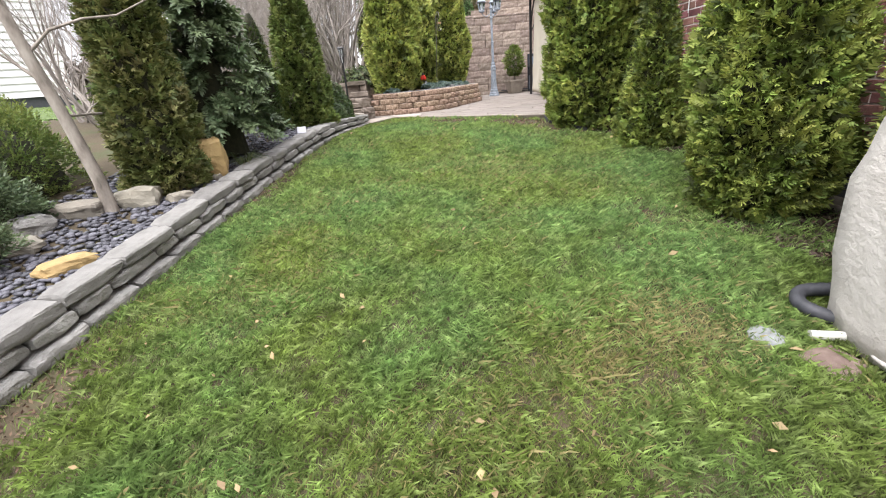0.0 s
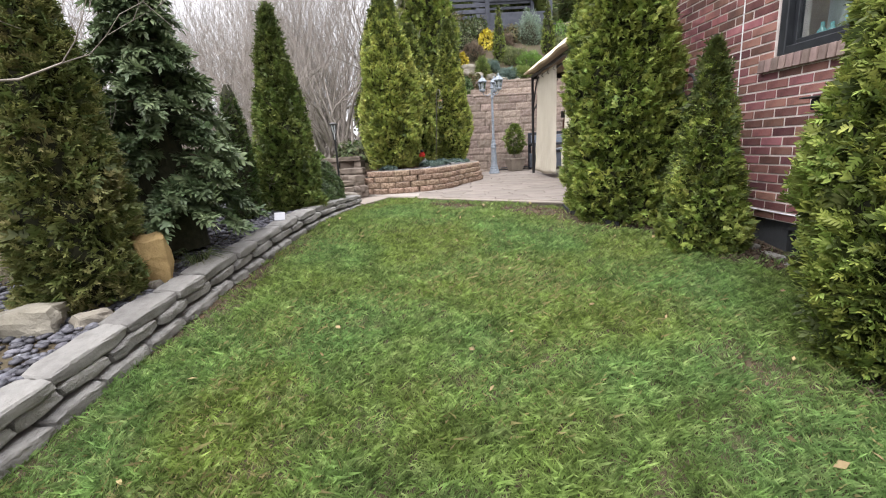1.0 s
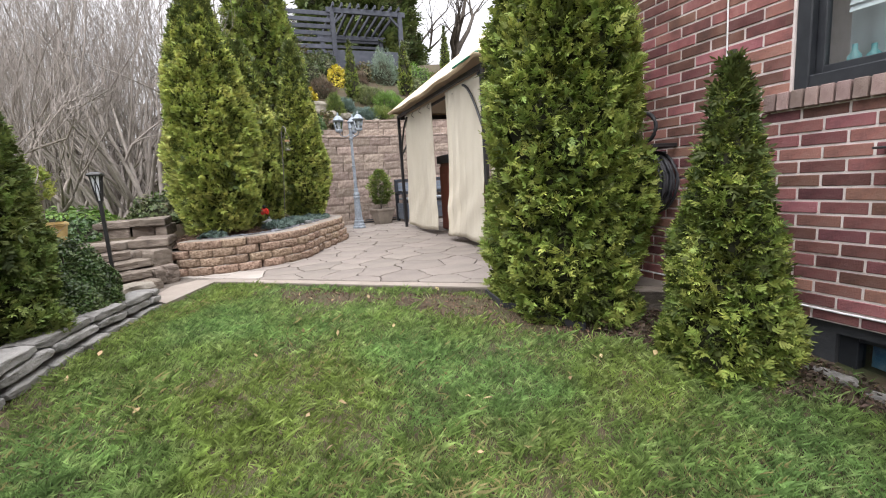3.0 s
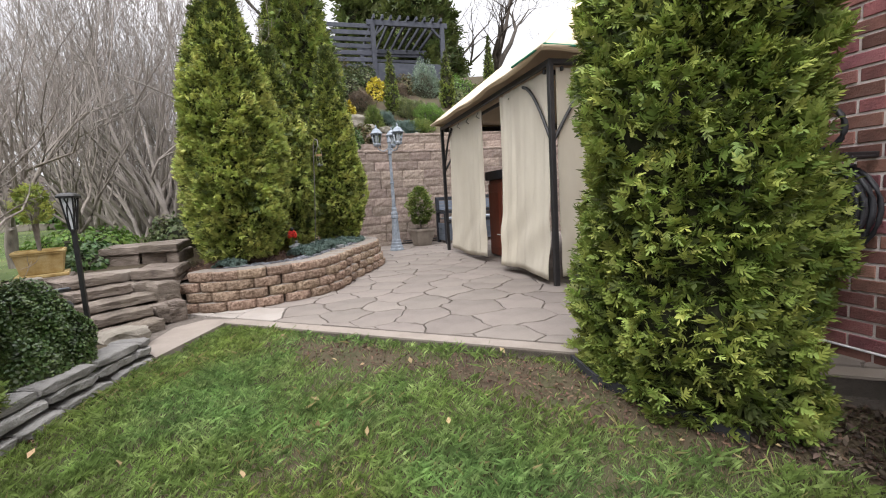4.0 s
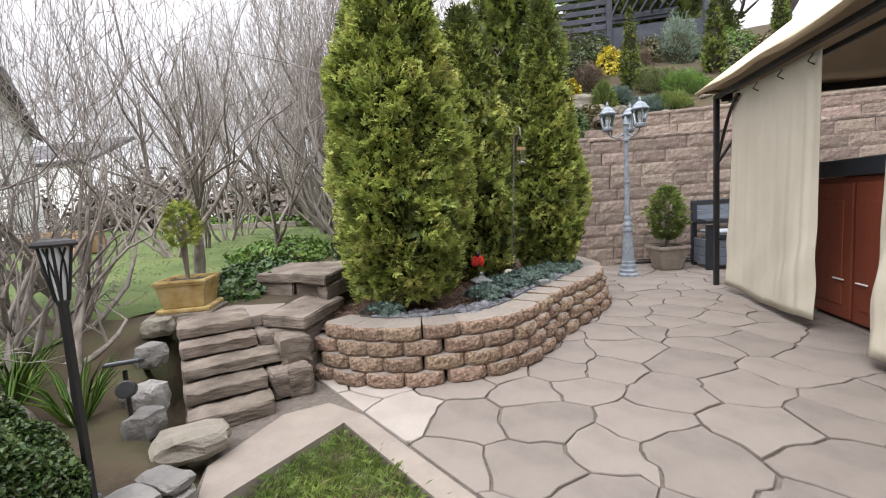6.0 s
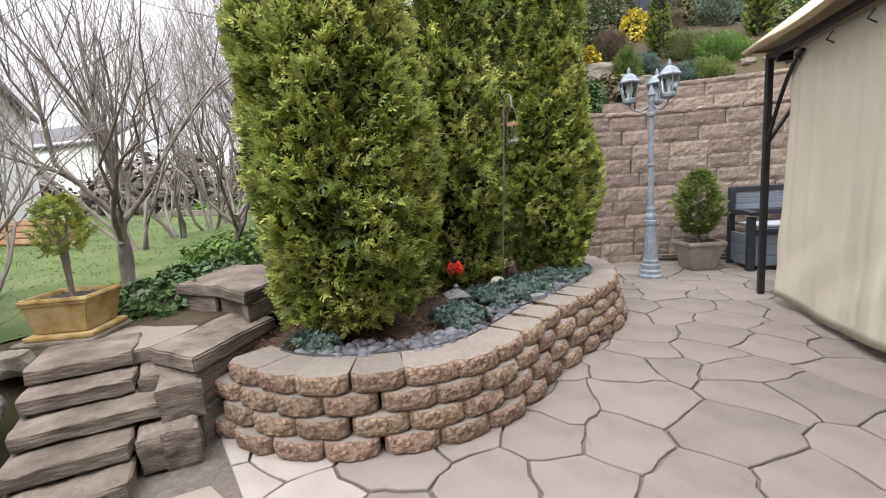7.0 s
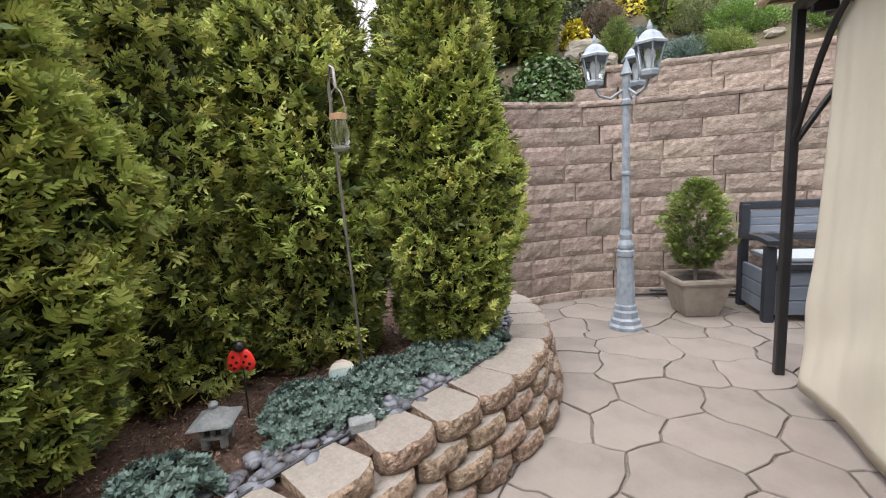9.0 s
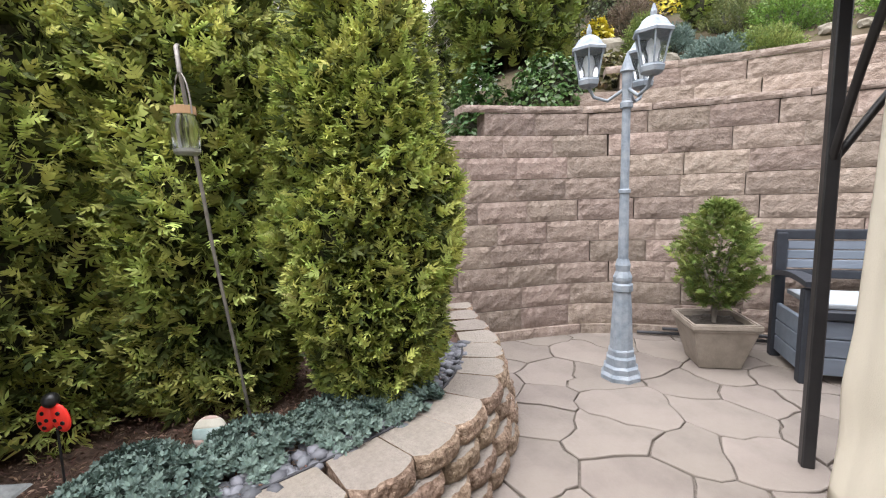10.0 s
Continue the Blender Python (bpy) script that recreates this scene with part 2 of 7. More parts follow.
M["block_top"] = surface("tan_cast_block_top", [(0.19, 0.165, 0.142), (0.265, 0.235, 0.205)], 0.95, 60, 0.7, 160, rand=0.12, stain=0.35, stain_color=(0.2, 0.17, 0.13), stain_scale=4)
M["wall_block"] = surface("mauve_brown_split_block", [(0.14, 0.105, 0.087), (0.25, 0.198, 0.166), (0.33, 0.275, 0.24)], 0.95, 12, 1.0, 34, rand=0.22, stain=0.4, stain_color=(0.11, 0.078, 0.064), stain_scale=2, bump_dist=0.018)
M["step"] = surface("weathered_grey_brown_stone", [(0.09, 0.073, 0.06), (0.20, 0.165, 0.137), (0.31, 0.265, 0.225)], 0.95, 9, 1.0, 42, rand=0.14, stain=0.35, stain_color=(0.12, 0.10, 0.07), stain_scale=3, stretch=(0.5, 0.5, 1.6), bump_dist=0.025)
M["flag"] = surface("beige_flagstone", [(0.135, 0.118, 0.102), (0.182, 0.157, 0.139), (0.218, 0.193, 0.173)], 0.85, 2.2, 0.4, 45, rand=0.11, stain=0.5, stain_color=(0.17, 0.145, 0.12), stain_scale=2.0)
M["flag_white"] = surface("pale_flagstone", [(0.246, 0.217, 0.191), (0.323, 0.293, 0.264)], 0.85, 3.0, 0.35, 45)
M["joint"] = surface("dark_joint_grit", [(0.0875, 0.075, 0.0625), (0.163, 0.138, 0.119)], 0.95, 40, 0.6, 120)
M["concrete"] = surface("worn_concrete", [(0.202, 0.172, 0.145), (0.264, 0.229, 0.198)], 0.9, 5, 0.4, 70, stain=0.4, stain_color=(0.27, 0.23, 0.19))
M["brick"] = surface("red_brick", [(0.115, 0.057, 0.054), (0.225, 0.093, 0.083), (0.315, 0.16, 0.14)], 0.9, 5, 0.6, 90, rand=0.5, stain=0.35, stain_color=(0.08, 0.045, 0.045), stain_scale=9)
M["brick_rest"] = surface("red_brick_far", [(0.115, 0.057, 0.054), (0.225, 0.093, 0.083), (0.315, 0.16, 0.14)], 0.9, 5, 0.6, 90, island=0.5, stain=0.35, stain_color=(0.08, 0.045, 0.045), stain_scale=9)
M["sill_brick"] = surface("brown_sill_brick", [(0.19, 0.13, 0.115), (0.32, 0.245, 0.22)], 0.9, 8, 0.6, 90, rand=0.25)
M["mortar"] = surface("pale_mortar", [(0.606, 0.536, 0.505), (0.748, 0.676, 0.647)], 0.95, 12, 0.5, 120)
M["foundation"] = surface("dark_grey_foundation", [(0.042, 0.045, 0.051), (0.078, 0.081, 0.087)], 0.8, 6, 0.4, 60)
M["black_metal"] = surface("black_powder_coated_metal", [(0.011, 0.011, 0.012), (0.022, 0.021, 0.022)], 0.45, 12, 0.1, 120, spec=0.5)
M["black_frame"] = surface("black_window_frame", [(0.018, 0.02, 0.024), (0.032, 0.035, 0.04)], 0.4, 10, 0.1, 100)
M["fabric"] = surface("cream_canvas", [(0.564, 0.517, 0.423), (0.659, 0.612, 0.508)], 0.9, 3, 0.35, 240, stain=0.2, stain_color=(0.42, 0.36, 0.26), trans=0.15, stretch=(1, 1, 0.4))
M["roof_fabric"] = surface("cream_roof_canvas", [(0.592, 0.483, 0.342), (0.695, 0.58, 0.425)], 0.9, 2, 0.3, 200, stain=0.2, stain_color=(0.45, 0.37, 0.26), trans=0.0)
M["green_trim"] = surface("green_canvas_binding", [(0.02, 0.16, 0.10), (0.04, 0.22, 0.14)], 0.8, 20, 0.2, 200)
M["door_red"] = surface("red_brown_wood", [(0.15, 0.035, 0.02), (0.24, 0.065, 0.035)], 0.5, 4, 0.2, 60, stretch=(1, 1, 0.15))
M["lamp_grey"] = surface("weathered_pale_blue_grey_metal", [(0.14, 0.17, 0.205), (0.22, 0.255, 0.295), (0.29, 0.32, 0.36)], 0.6, 16, 0.3, 90, metal=0.1, stain=0.3, stain_color=(0.36, 0.38, 0.40), stain_scale=8)
M["glass"] = glass("clear_lamp_glass", (0.86, 0.9, 0.9), 0.15)
M["pane"] = glass("window_glass", (0.75, 0.82, 0.84), 0.02)
M["frosted"] = surface("frosted_white_lamp_panel", [(0.75, 0.77, 0.8), (0.85, 0.87, 0.9)], 0.5, 20, 0.1, 60, trans=0.4)
M["pot_grey"] = surface("taupe_cast_pot", [(0.20, 0.17, 0.14), (0.30, 0.26, 0.22)], 0.8, 9, 0.4, 60, stain=0.3)
M["pot_yellow"] = surface("mottled_ochre_pot", [(0.28, 0.18, 0.06), (0.44, 0.32, 0.13), (0.56, 0.45, 0.24)], 0.75, 10, 0.5, 40, stain=0.4, stain_color=(0.3, 0.2, 0.08), stain_scale=6)
M["potting"] = surface("potting_soil", [(0.03, 0.025, 0.02), (0.09, 0.08, 0.07)], 0.95, 40, 0.8, 80)
M["bench_blue"] = surface("grey_blue_resin_boards", [(0.12, 0.145, 0.185), (0.18, 0.21, 0.255)], 0.55, 6, 0.25, 80, stretch=(0.2, 1, 1), rand=0.06)
M["bench_black"] = surface("dark_resin_frame", [(0.02, 0.023, 0.03), (0.035, 0.04, 0.05)], 0.5, 8, 0.2, 80)
M["cushion"] = surface("pale_grey_seat_panel", [(0.27, 0.30, 0.33), (0.36, 0.39, 0.42)], 0.7, 8, 0.2, 90)
M["red_paint"] = surface("bright_red_paint", [(0.68, 0.025, 0.02), (0.8, 0.05, 0.03)], 0.35, 8, 0.1, 60)
M["black_paint"] = surface("glossy_black_paint", [(0.008, 0.008, 0.008), (0.02, 0.02, 0.02)], 0.3, 8, 0, 60)
M["white_paint"] = surface("white_paint", [(0.7, 0.7, 0.7), (0.82, 0.82, 0.82)], 0.5, 8, 0.1, 60)
M["stone_lantern"] = surface("grey_cast_stone", [(0.14, 0.15, 0.15), (0.26, 0.27, 0.265)], 0.9, 20, 0.7, 90)
M["siding"] = surface("white_vinyl_siding", [(0.68, 0.68, 0.68), (0.78, 0.78, 0.78)], 0.6, 2, 0.1, 60)
M["shingle"] = surface("dark_grey_shingles", [(0.07, 0.07, 0.08), (0.14, 0.14, 0.15)], 0.9, 12, 0.6, 30)
M["fence_dark"] = surface("charcoal_stained_boards", [(0.035, 0.04, 0.055), (0.075, 0.08, 0.10)], 0.75, 5, 0.3, 50, rand=0.15)
M["cover"] = surface("off_white_vinyl_cover", [(0.39, 0.367, 0.335), (0.484, 0.46, 0.429)], 0.6, 3, 0.4, 14, stain=0.25, stain_color=(0.4, 0.36, 0.31), bump_dist=0.05)
M["hose"] = surface("black_rubber_hose", [(0.0204, 0.0221, 0.0255), (0.051, 0.051, 0.0578)], 0.55, 15, 0.2, 80)
M["iron"] = surface("rusty_iron_rod", [(0.16, 0.15, 0.14), (0.30, 0.28, 0.26)], 0.6, 20, 0.2, 80, metal=0.4)
M["leaf_dry"] = surface("dry_fallen_leaves", [(0.26, 0.18, 0.09), (0.42, 0.32, 0.18)], 0.8, 9, 0.2, 60, island=0.3, trans=0.2)
M["paint_cream"] = surface("chalky_cream_paint", [(0.42, 0.40, 0.33), (0.52, 0.50, 0.43)], 0.7, 12, 0.2, 50)
M["paint_pink"] = surface("chalky_pink_paint", [(0.42, 0.29, 0.25), (0.50, 0.42, 0.37)], 0.7, 12, 0.2, 50)
M["paint_teal"] = surface("chalky_teal_paint", [(0.24, 0.33, 0.32), (0.36, 0.43, 0.41)], 0.7, 12, 0.2, 50)
M["curtain_in"] = surface("white_window_blind", [(0.66, 0.67, 0.67), (0.78, 0.79, 0.79)], 0.8, 6, 0.2, 60)
M["pane_blue"] = surface("mottled_blue_panel", [(0.05, 0.16, 0.30), (0.14, 0.30, 0.42), (0.42, 0.50, 0.52)], 0.6, 9, 0, 60)
M["bottle_teal"] = surface("teal_bottle_glass", [(0.20, 0.46, 0.46), (0.34, 0.58, 0.58)], 0.15, 12, 0, 60, spec=0.6, trans=0.5)
M["room_dark"] = surface("dim_room_wall", [(0.22, 0.22, 0.21), (0.34, 0.335, 0.32)], 0.9, 4, 0.1, 30)
M["brick_red_clay"] = surface("worn_clay_paver", [(0.105, 0.07, 0.0595), (0.182, 0.133, 0.112)], 0.9, 14, 0.6, 60)
M["wood_tan"] = surface("orange_tan_cedar", [(0.32, 0.19, 0.10), (0.46, 0.30, 0.17)], 0.8, 6, 0.3, 50, rand=0.1)
M["stone_pale"] = surface("dirty_white_plastic", [(0.36, 0.35, 0.31), (0.5, 0.49, 0.45)], 0.7, 15, 0.2, 60)
M["twig_far"] = surface("far_brushwood", [(0.13, 0.11, 0.095), (0.25, 0.215, 0.19)], 0.9, 2, 0, island=0.35)


# ---- building helpers ----
def mesh_of(name, verts, faces, material=None, smooth=False):
    me = bpy.data.meshes.new(name)
    v = np.asarray(verts, dtype=np.float32).reshape(-1, 3)
    if isinstance(faces, np.ndarray):
        n, k = faces.shape
        me.vertices.add(len(v))
        me.vertices.foreach_set("co", v.ravel())
        me.loops.add(n * k)
        me.loops.foreach_set("vertex_index", faces.astype(np.int32).ravel())
        me.polygons.add(n)
        me.polygons.foreach_set("loop_start", np.arange(0, n * k, k, dtype=np.int32))
        me.update(calc_edges=True)
    else:
        me.from_pydata([tuple(map(float, p)) for p in v], [], faces)
        me.update()
    if material:
        me.materials.append(material)
    if smooth:
        me.polygons.foreach_set("use_smooth", np.ones(len(me.polygons), dtype=bool))
    return me


def part(name, geo, material, parent=None, label="", m=None, smooth=False):
    """One mesh object from a bmesh or a mesh, under a thing or a part."""
    if isinstance(geo, bmesh.types.BMesh):
        me = bpy.data.meshes.new(name)
        bmesh.ops.recalc_face_normals(geo, faces=geo.faces)
        geo.to_mesh(me)
        geo.free()
        if smooth:
            me.polygons.foreach_set("use_smooth", np.ones(len(me.polygons), dtype=bool))
    else:
        me = geo
    if material and not me.materials:
        me.materials.append(material)
    ob = new(name, me)
    if parent is not None:
        ob.parent = parent
    if m is not None:
        ob.matrix_basis = m
    return tagged(ob, label)


def thing(name, label, category, m=None, group="", kind=""):
    ob = new(name)
    ob.empty_display_size = 0.1
    if m is not None:
        ob.matrix_basis = m
    return tagged(ob, label, category, group, kind)


def box(sx, sy, sz, bevel=0.0, at=(0, 0, 0), bm=None, turn=None):
    """A box whose base centre is at `at`, with bevelled edges."""
    own = bmesh.new()
    bmesh.ops.create_cube(own, size=1.0)
    bmesh.ops.scale(own, vec=(sx, sy, sz), verts=own.verts)
    if bevel:
        bmesh.ops.bevel(own, geom=own.edges[:], offset=bevel, segments=2 if bevel > 0.008 else 1, affect="EDGES", profile=0.6)
    mt = Matrix.Translation((at[0], at[1], at[2] + sz / 2))
    if turn is not None:
        mt = Matrix.Translation(at) @ turn @ Matrix.Translation((0, 0, sz / 2))
    bmesh.ops.transform(own, matrix=mt, verts=own.verts)
    if bm is None:
        return own
    tmp = bpy.data.meshes.new("tmp")
    own.to_mesh(tmp)
    own.free()
    bm.from_mesh(tmp)
    bpy.data.meshes.remove(tmp)
    return bm


def lathe(profile, sides=24, flat=0.0):
    """A turned solid from (radius, height) pairs."""
    bm = bmesh.new()
    rings = []
    for r, z in profile:
        rings.append([bm.verts.new((r * math.cos(2 * math.pi * (k + 0.5) / sides), r * math.sin(2 * math.pi * (k + 0.5) / sides), z)) for k in range(sides)])
    for a, b in zip(rings, rings[1:]):
        for k in range(sides):
            bm.faces.new((a[k], a[(k + 1) % sides], b[(k + 1) % sides], b[k]))
    bm.faces.new(rings[0][::-1])
    bm.faces.new(rings[-1])
    return bm


def tube(points, radii, sides=6):
    """Verts and quads of a tube along points."""
    pts = np.asarray(points, float)
    rr = np.broadcast_to(np.asarray(radii, float), (len(pts),))
    d = np.gradient(pts, axis=0)
    d /= np.linalg.norm(d, axis=1)[:, None] + 1e-9
    ref = np.where(np.abs(d[:, 2:3]) > 0.9, np.array([[1.0, 0, 0]]), np.array([[0, 0, 1.0]]))
    a = np.cross(d, ref)
    a /= np.linalg.norm(a, axis=1)[:, None] + 1e-9
    b = np.cross(d, a)
    ang = np.arange(sides) * 2 * math.pi / sides
    v = pts[:, None] + rr[:, None, None] * (a[:, None] * np.cos(ang)[None, :, None] + b[:, None] * np.sin(ang)[None, :, None])
    n = len(pts)
    f = []
    for i in range(n - 1):
        for k in range(sides):
            f.append((i * sides + k, i * sides + (k + 1) % sides, (i + 1) * sides + (k + 1) % sides, (i + 1) * sides + k))
    return v.reshape(-1, 3), np.array(f)


def tubes_mesh(name, lines, material, sides=5):
    vs, fs, n = [], [], 0
    for pts, rad in lines:
        v, f = tube(pts, rad, sides)
        vs.append(v)
        fs.append(f + n)
        n += len(v)
    return mesh_of(name, np.concatenate(vs), np.concatenate(fs), material, True)


def stone_mesh(name, rng, sx, sy, sz, rough=0.12, cuts=2, rounded=0.22):
    """A rough stone: a bevelled, noise-pushed block of the given size, base at z 0."""
    bm = bmesh.new()
    bmesh.ops.create_cube(bm, size=1.0)
    bmesh.ops.subdivide_edges(bm, edges=bm.edges[:], cuts=cuts, use_grid_fill=True)
    off = Vector(rng.uniform(-50, 50, 3))
    for v in bm.verts:
        p = v.co.copy()
        q = p.normalized() * 0.62
        p = p.lerp(q, rounded)
        p += noise.noise_vector(p * 2.4 + off) * rough
        v.co = Vector((p.x * sx, p.y * sy, (p.z + 0.5) * sz))
    me = bpy.data.meshes.new(name)
    bm.to_mesh(me)
    bm.free()
    return me


def sprays(pos, out_dir, size, rng, lobes=8, droop=0.35, width=0.105, spread=54):
    """Flat fan-shaped conifer sprays as thin diamonds: positions, outward directions and sizes."""
    n = len(pos)
    y = out_dir / (np.linalg.norm(out_dir, axis=1)[:, None] + 1e-9)
    rnd = rng.normal(size=(n, 3)) * 0.45
    side = np.cross(y, np.array([0, 0, 1.0]) + rnd)
    roll = rng.uniform(-1.5, 1.5, n)[:, None]
    side /= np.linalg.norm(side, axis=1)[:, None] + 1e-9
    nor = np.cross(side, y)
    x = side * np.cos(roll) + nor * np.sin(roll)
    z = np.cross(x, y)
    vs = []
    for k in range(lobes):
        f = k / (lobes - 1)
        sgn = 1 if k % 2 else -1
        ang = math.radians(spread) * (1 - f * 0.8) * sgn
        by = 0.05 + 0.68 * f
        ln = 0.36 - 0.10 * f
        dx, dy = math.sin(ang), math.cos(ang)
        w = width * (0.75 + 0.5 * (k % 3) / 2)
        mid = ln * 0.45
        for a, b, c in ((-dx * 0.03, by - dy * 0.03, 0), (dx * mid + dy * w, by + dy * mid - dx * w, 0.03), (dx * ln, by + dy * ln, -droop * 0.2)) if k % 4 < 2 else ((dx * ln, by + dy * ln, -droop * 0.2), (dx * mid - dy * w, by + dy * mid + dx * w, 0.03), (-dx * 0.03, by - dy * 0.03, 0)):
            vs.append(pos + size[:, None] * (a * x + b * y + c * z))
    v = np.stack(vs, axis=1).reshape(-1, 3)
    f = np.arange(n * lobes * 3, dtype=np.int32).reshape(-1, 3)
    return v, f


def fans(base, axis_d, length, rng, tilt=0.9, curl=0.34):
    """Flat fingered conifer fans: barbs left and right of a short spine, each fan one connected piece."""
    n = len(base)
    a = axis_d / (np.linalg.norm(axis_d, axis=1)[:, None] + 1e-9)
    side = np.cross(a, np.array([0, 0, 1.0]) + rng.normal(size=(n, 3)) * 0.25)
    side /= np.linalg.norm(side, axis=1)[:, None] + 1e-9
    nor = np.cross(side, a)
    roll = rng.normal(0, tilt, n)[:, None]
    x = side * np.cos(roll) + nor * np.sin(roll)
    z = np.cross(x, a)
    ln = length[:, None]
    bend = curl * rng.normal(0.5, 0.6, n)[:, None]

    def at(u, v, w=0.0):
        return base + ln * (a * u + x * v - z * (bend * (u * u + 1.6 * v * v) + w))

    levels = 4
    vs = [at(0.64 * k / levels, 0.0) for k in range(levels + 1)]
    fs = []
    for k in range(levels):
        f = k / (levels - 1)
        for sg in (-1, 1):
            ang = (math.radians(56 - 24 * f) + rng.normal(0, 0.13, n))[:, None]
            reach = (0.50 - 0.17 * f) * rng.uniform(0.75, 1.2, n)[:, None]
            lift = rng.normal(0, 0.05, n)[:, None]
            u0 = 0.64 * k / levels
            c, q = np.cos(ang), sg * np.sin(ang)
            m = len(vs)
            vs.append(at(u0 + reach * (0.78 * c) - 0.05, q * reach * 0.8 + sg * 0.05, lift))
            vs.append(at(u0 + reach * c, q * reach, lift * 1.6))
            fs.append((k, m, m + 1, k + 1) if sg > 0 else (k, k + 1, m + 1, m))
    m = len(vs)
    vs += [at(0.84, 0.07), at(1.0, rng.normal(0, 0.04, n)[:, None]), at(0.82, -0.07)]
    fs.append((levels, m, m + 1, m + 2))
    v = np.stack(vs, axis=1)
    f = (np.array(fs)[None] + (np.arange(n) * v.shape[1])[:, None, None]).reshape(-1, 4)
    return v.reshape(-1, 3), f


def leaves(pos, nor, size, rng, aspect=0.6):
    """Small oval leaves as folded quads, facing roughly along nor."""
    n = len(pos)
    nn = nor + rng.normal(size=(n, 3)) * 0.6
    nn /= np.linalg.norm(nn, axis=1)[:, None] + 1e-9
    t = np.cross(nn, rng.normal(size=(n, 3)))
    t /= np.linalg.norm(t, axis=1)[:, None] + 1e-9
    b = np.cross(nn, t)
    s = size[:, None]
    v = np.stack([pos - t * s * 0.5, pos + b * s * aspect * 0.5 + nn * s * 0.08, pos + t * s * 0.5, pos - b * s * aspect * 0.5 + nn * s * 0.08], axis=1).reshape(-1, 3)
    return v, np.arange(n * 4, dtype=np.int32).reshape(-1, 4)


def cone_profile(u, p=2.0, foot=0.66):
    """Relative radius of an arborvitae at relative height u."""
    u = np.asarray(u, float)
    skirt = foot + (1 - foot) * np.sin(np.clip(u / 0.28, 0, 1) * math.pi / 2)
    return skirt * np.power(np.clip(1 - np.power(np.clip(u, 0, 1), p), 0, 1), 0.85)


def arborvitae(x, y, z, radius, height, n, seed, label, material, size=(0.07, 0.13), p=2.0, lean=(0, 0), core=0.68, name="arborvitae", floor=0.06, foot=0.66):
    """Trunks, an inner crown coloured dark as shade and clumps of flat sprays that point out and up."""
    rng = np.random.default_rng(seed)
    t = thing(name, label, "tree", pose(x, y, z), group="conifers" if name != "arborvitae" else "arborvitae trees")
    lines = []
    for k in range(3):
        a = rng.uniform(0, 6.28)
        lines.append(([(0.04 * math.cos(a), 0.04 * math.sin(a), -0.1), (0.05 * math.cos(a), 0.05 * math.sin(a), height * 0.3), (0.02 * math.cos(a), 0.02 * math.sin(a), height * 0.8)], [0.035, 0.028, 0.006]))
    part("trunk", tubes_mesh("trunk", lines, M["trunk_brown"], 7), None, t)
    ph = rng.uniform(0, 6.28, 8)

    def lump(th, u):
        return 1 + 0.07 * np.sin(3 * th + 9 * u + ph[0]) + 0.06 * np.sin(5 * th - 14 * u + ph[1]) + 0.05 * np.sin(2 * th + 23 * u + ph[2]) + 0.04 * np.sin(9 * th + 31 * u + ph[3])

    nu, na = 30, 26
    vs = []
    for i in range(nu):
        u = i / (nu - 1) * 0.97
        for k in range(na):
            th = 2 * math.pi * k / na
            r = float(radius * core * cone_profile(u, p, foot) * lump(th, u)) * (1 + 0.08 * math.sin(k * 37.7 + i * 17.3))
            vs.append((r * math.cos(th) + lean[0] * u, r * math.sin(th) + lean[1] * u, floor + 0.05 + u * (height - floor)))
    fs = [(i * na + k, i * na + (k + 1) % na, (i + 1) * na + (k + 1) % na, (i + 1) * na + k) for i in range(nu - 1) for k in range(na)]
    part("inner_crown", mesh_of("inner_crown", vs, np.array(fs), M["arbor_core"]), None, t, "solid inner core standing in for the crown's inner shade")
    # fans of foliage, thick on the outside
    nc = int(n / 2.1)
    u = rng.uniform(0, 1, nc * 4)
    keep = rng.uniform(0, 1, nc * 4) < cone_profile(u, p, foot) + 0.06
    u = u[keep][:nc]
    nc = len(u)

    def shell(u, depth, up, count):
        th = rng.uniform(0, 2 * math.pi, count)
        reach = radius * (cone_profile(u, p, foot) * lump(th, u) * depth + 0.01)
        top = np.clip((u - 0.75) / 0.25, 0, 1)
        d = np.stack([np.cos(th), np.sin(th), rng.normal(up, 0.4, count) + 1.3 * top], 1) + rng.normal(size=(count, 3)) * 0.3
        d /= np.linalg.norm(d, axis=1)[:, None]
        return np.stack([reach * np.cos(th) + lean[0] * u, reach * np.sin(th) + lean[1] * u, floor + u * (height - floor)], 1), d

    pos, d = shell(u, np.ones(nc), 0.6, nc)
    # hollows between the branch ends
    around = np.arctan2(pos[:, 1], pos[:, 0]) * radius
    pit = np.clip(0.15 + smooth_noise(around, pos[:, 2], 17, seed) + 0.5 * smooth_noise(around, pos[:, 2], 38, seed + 1), 0, 1.2)
    pos[:, :2] *= (0.99 - 0.17 * pit - np.abs(rng.normal(0, 0.045, nc)))[:, None]
    length = rng.uniform(size[0], size[1], nc) * 1.12
    v, f = fans(pos - d * (length * 0.8)[:, None], d, length, rng)
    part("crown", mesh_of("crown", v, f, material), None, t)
    # inner fans: older growth with shade put into its colour
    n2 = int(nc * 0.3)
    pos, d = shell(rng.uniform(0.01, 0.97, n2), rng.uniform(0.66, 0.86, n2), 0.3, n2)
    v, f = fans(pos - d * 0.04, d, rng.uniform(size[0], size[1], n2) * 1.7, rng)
    part("inner_foliage", mesh_of("inner_foliage", v, f, M["arbor_old_shade"]), None, t, "older green inner sprays, coloured darker to stand in for shade")
    return t


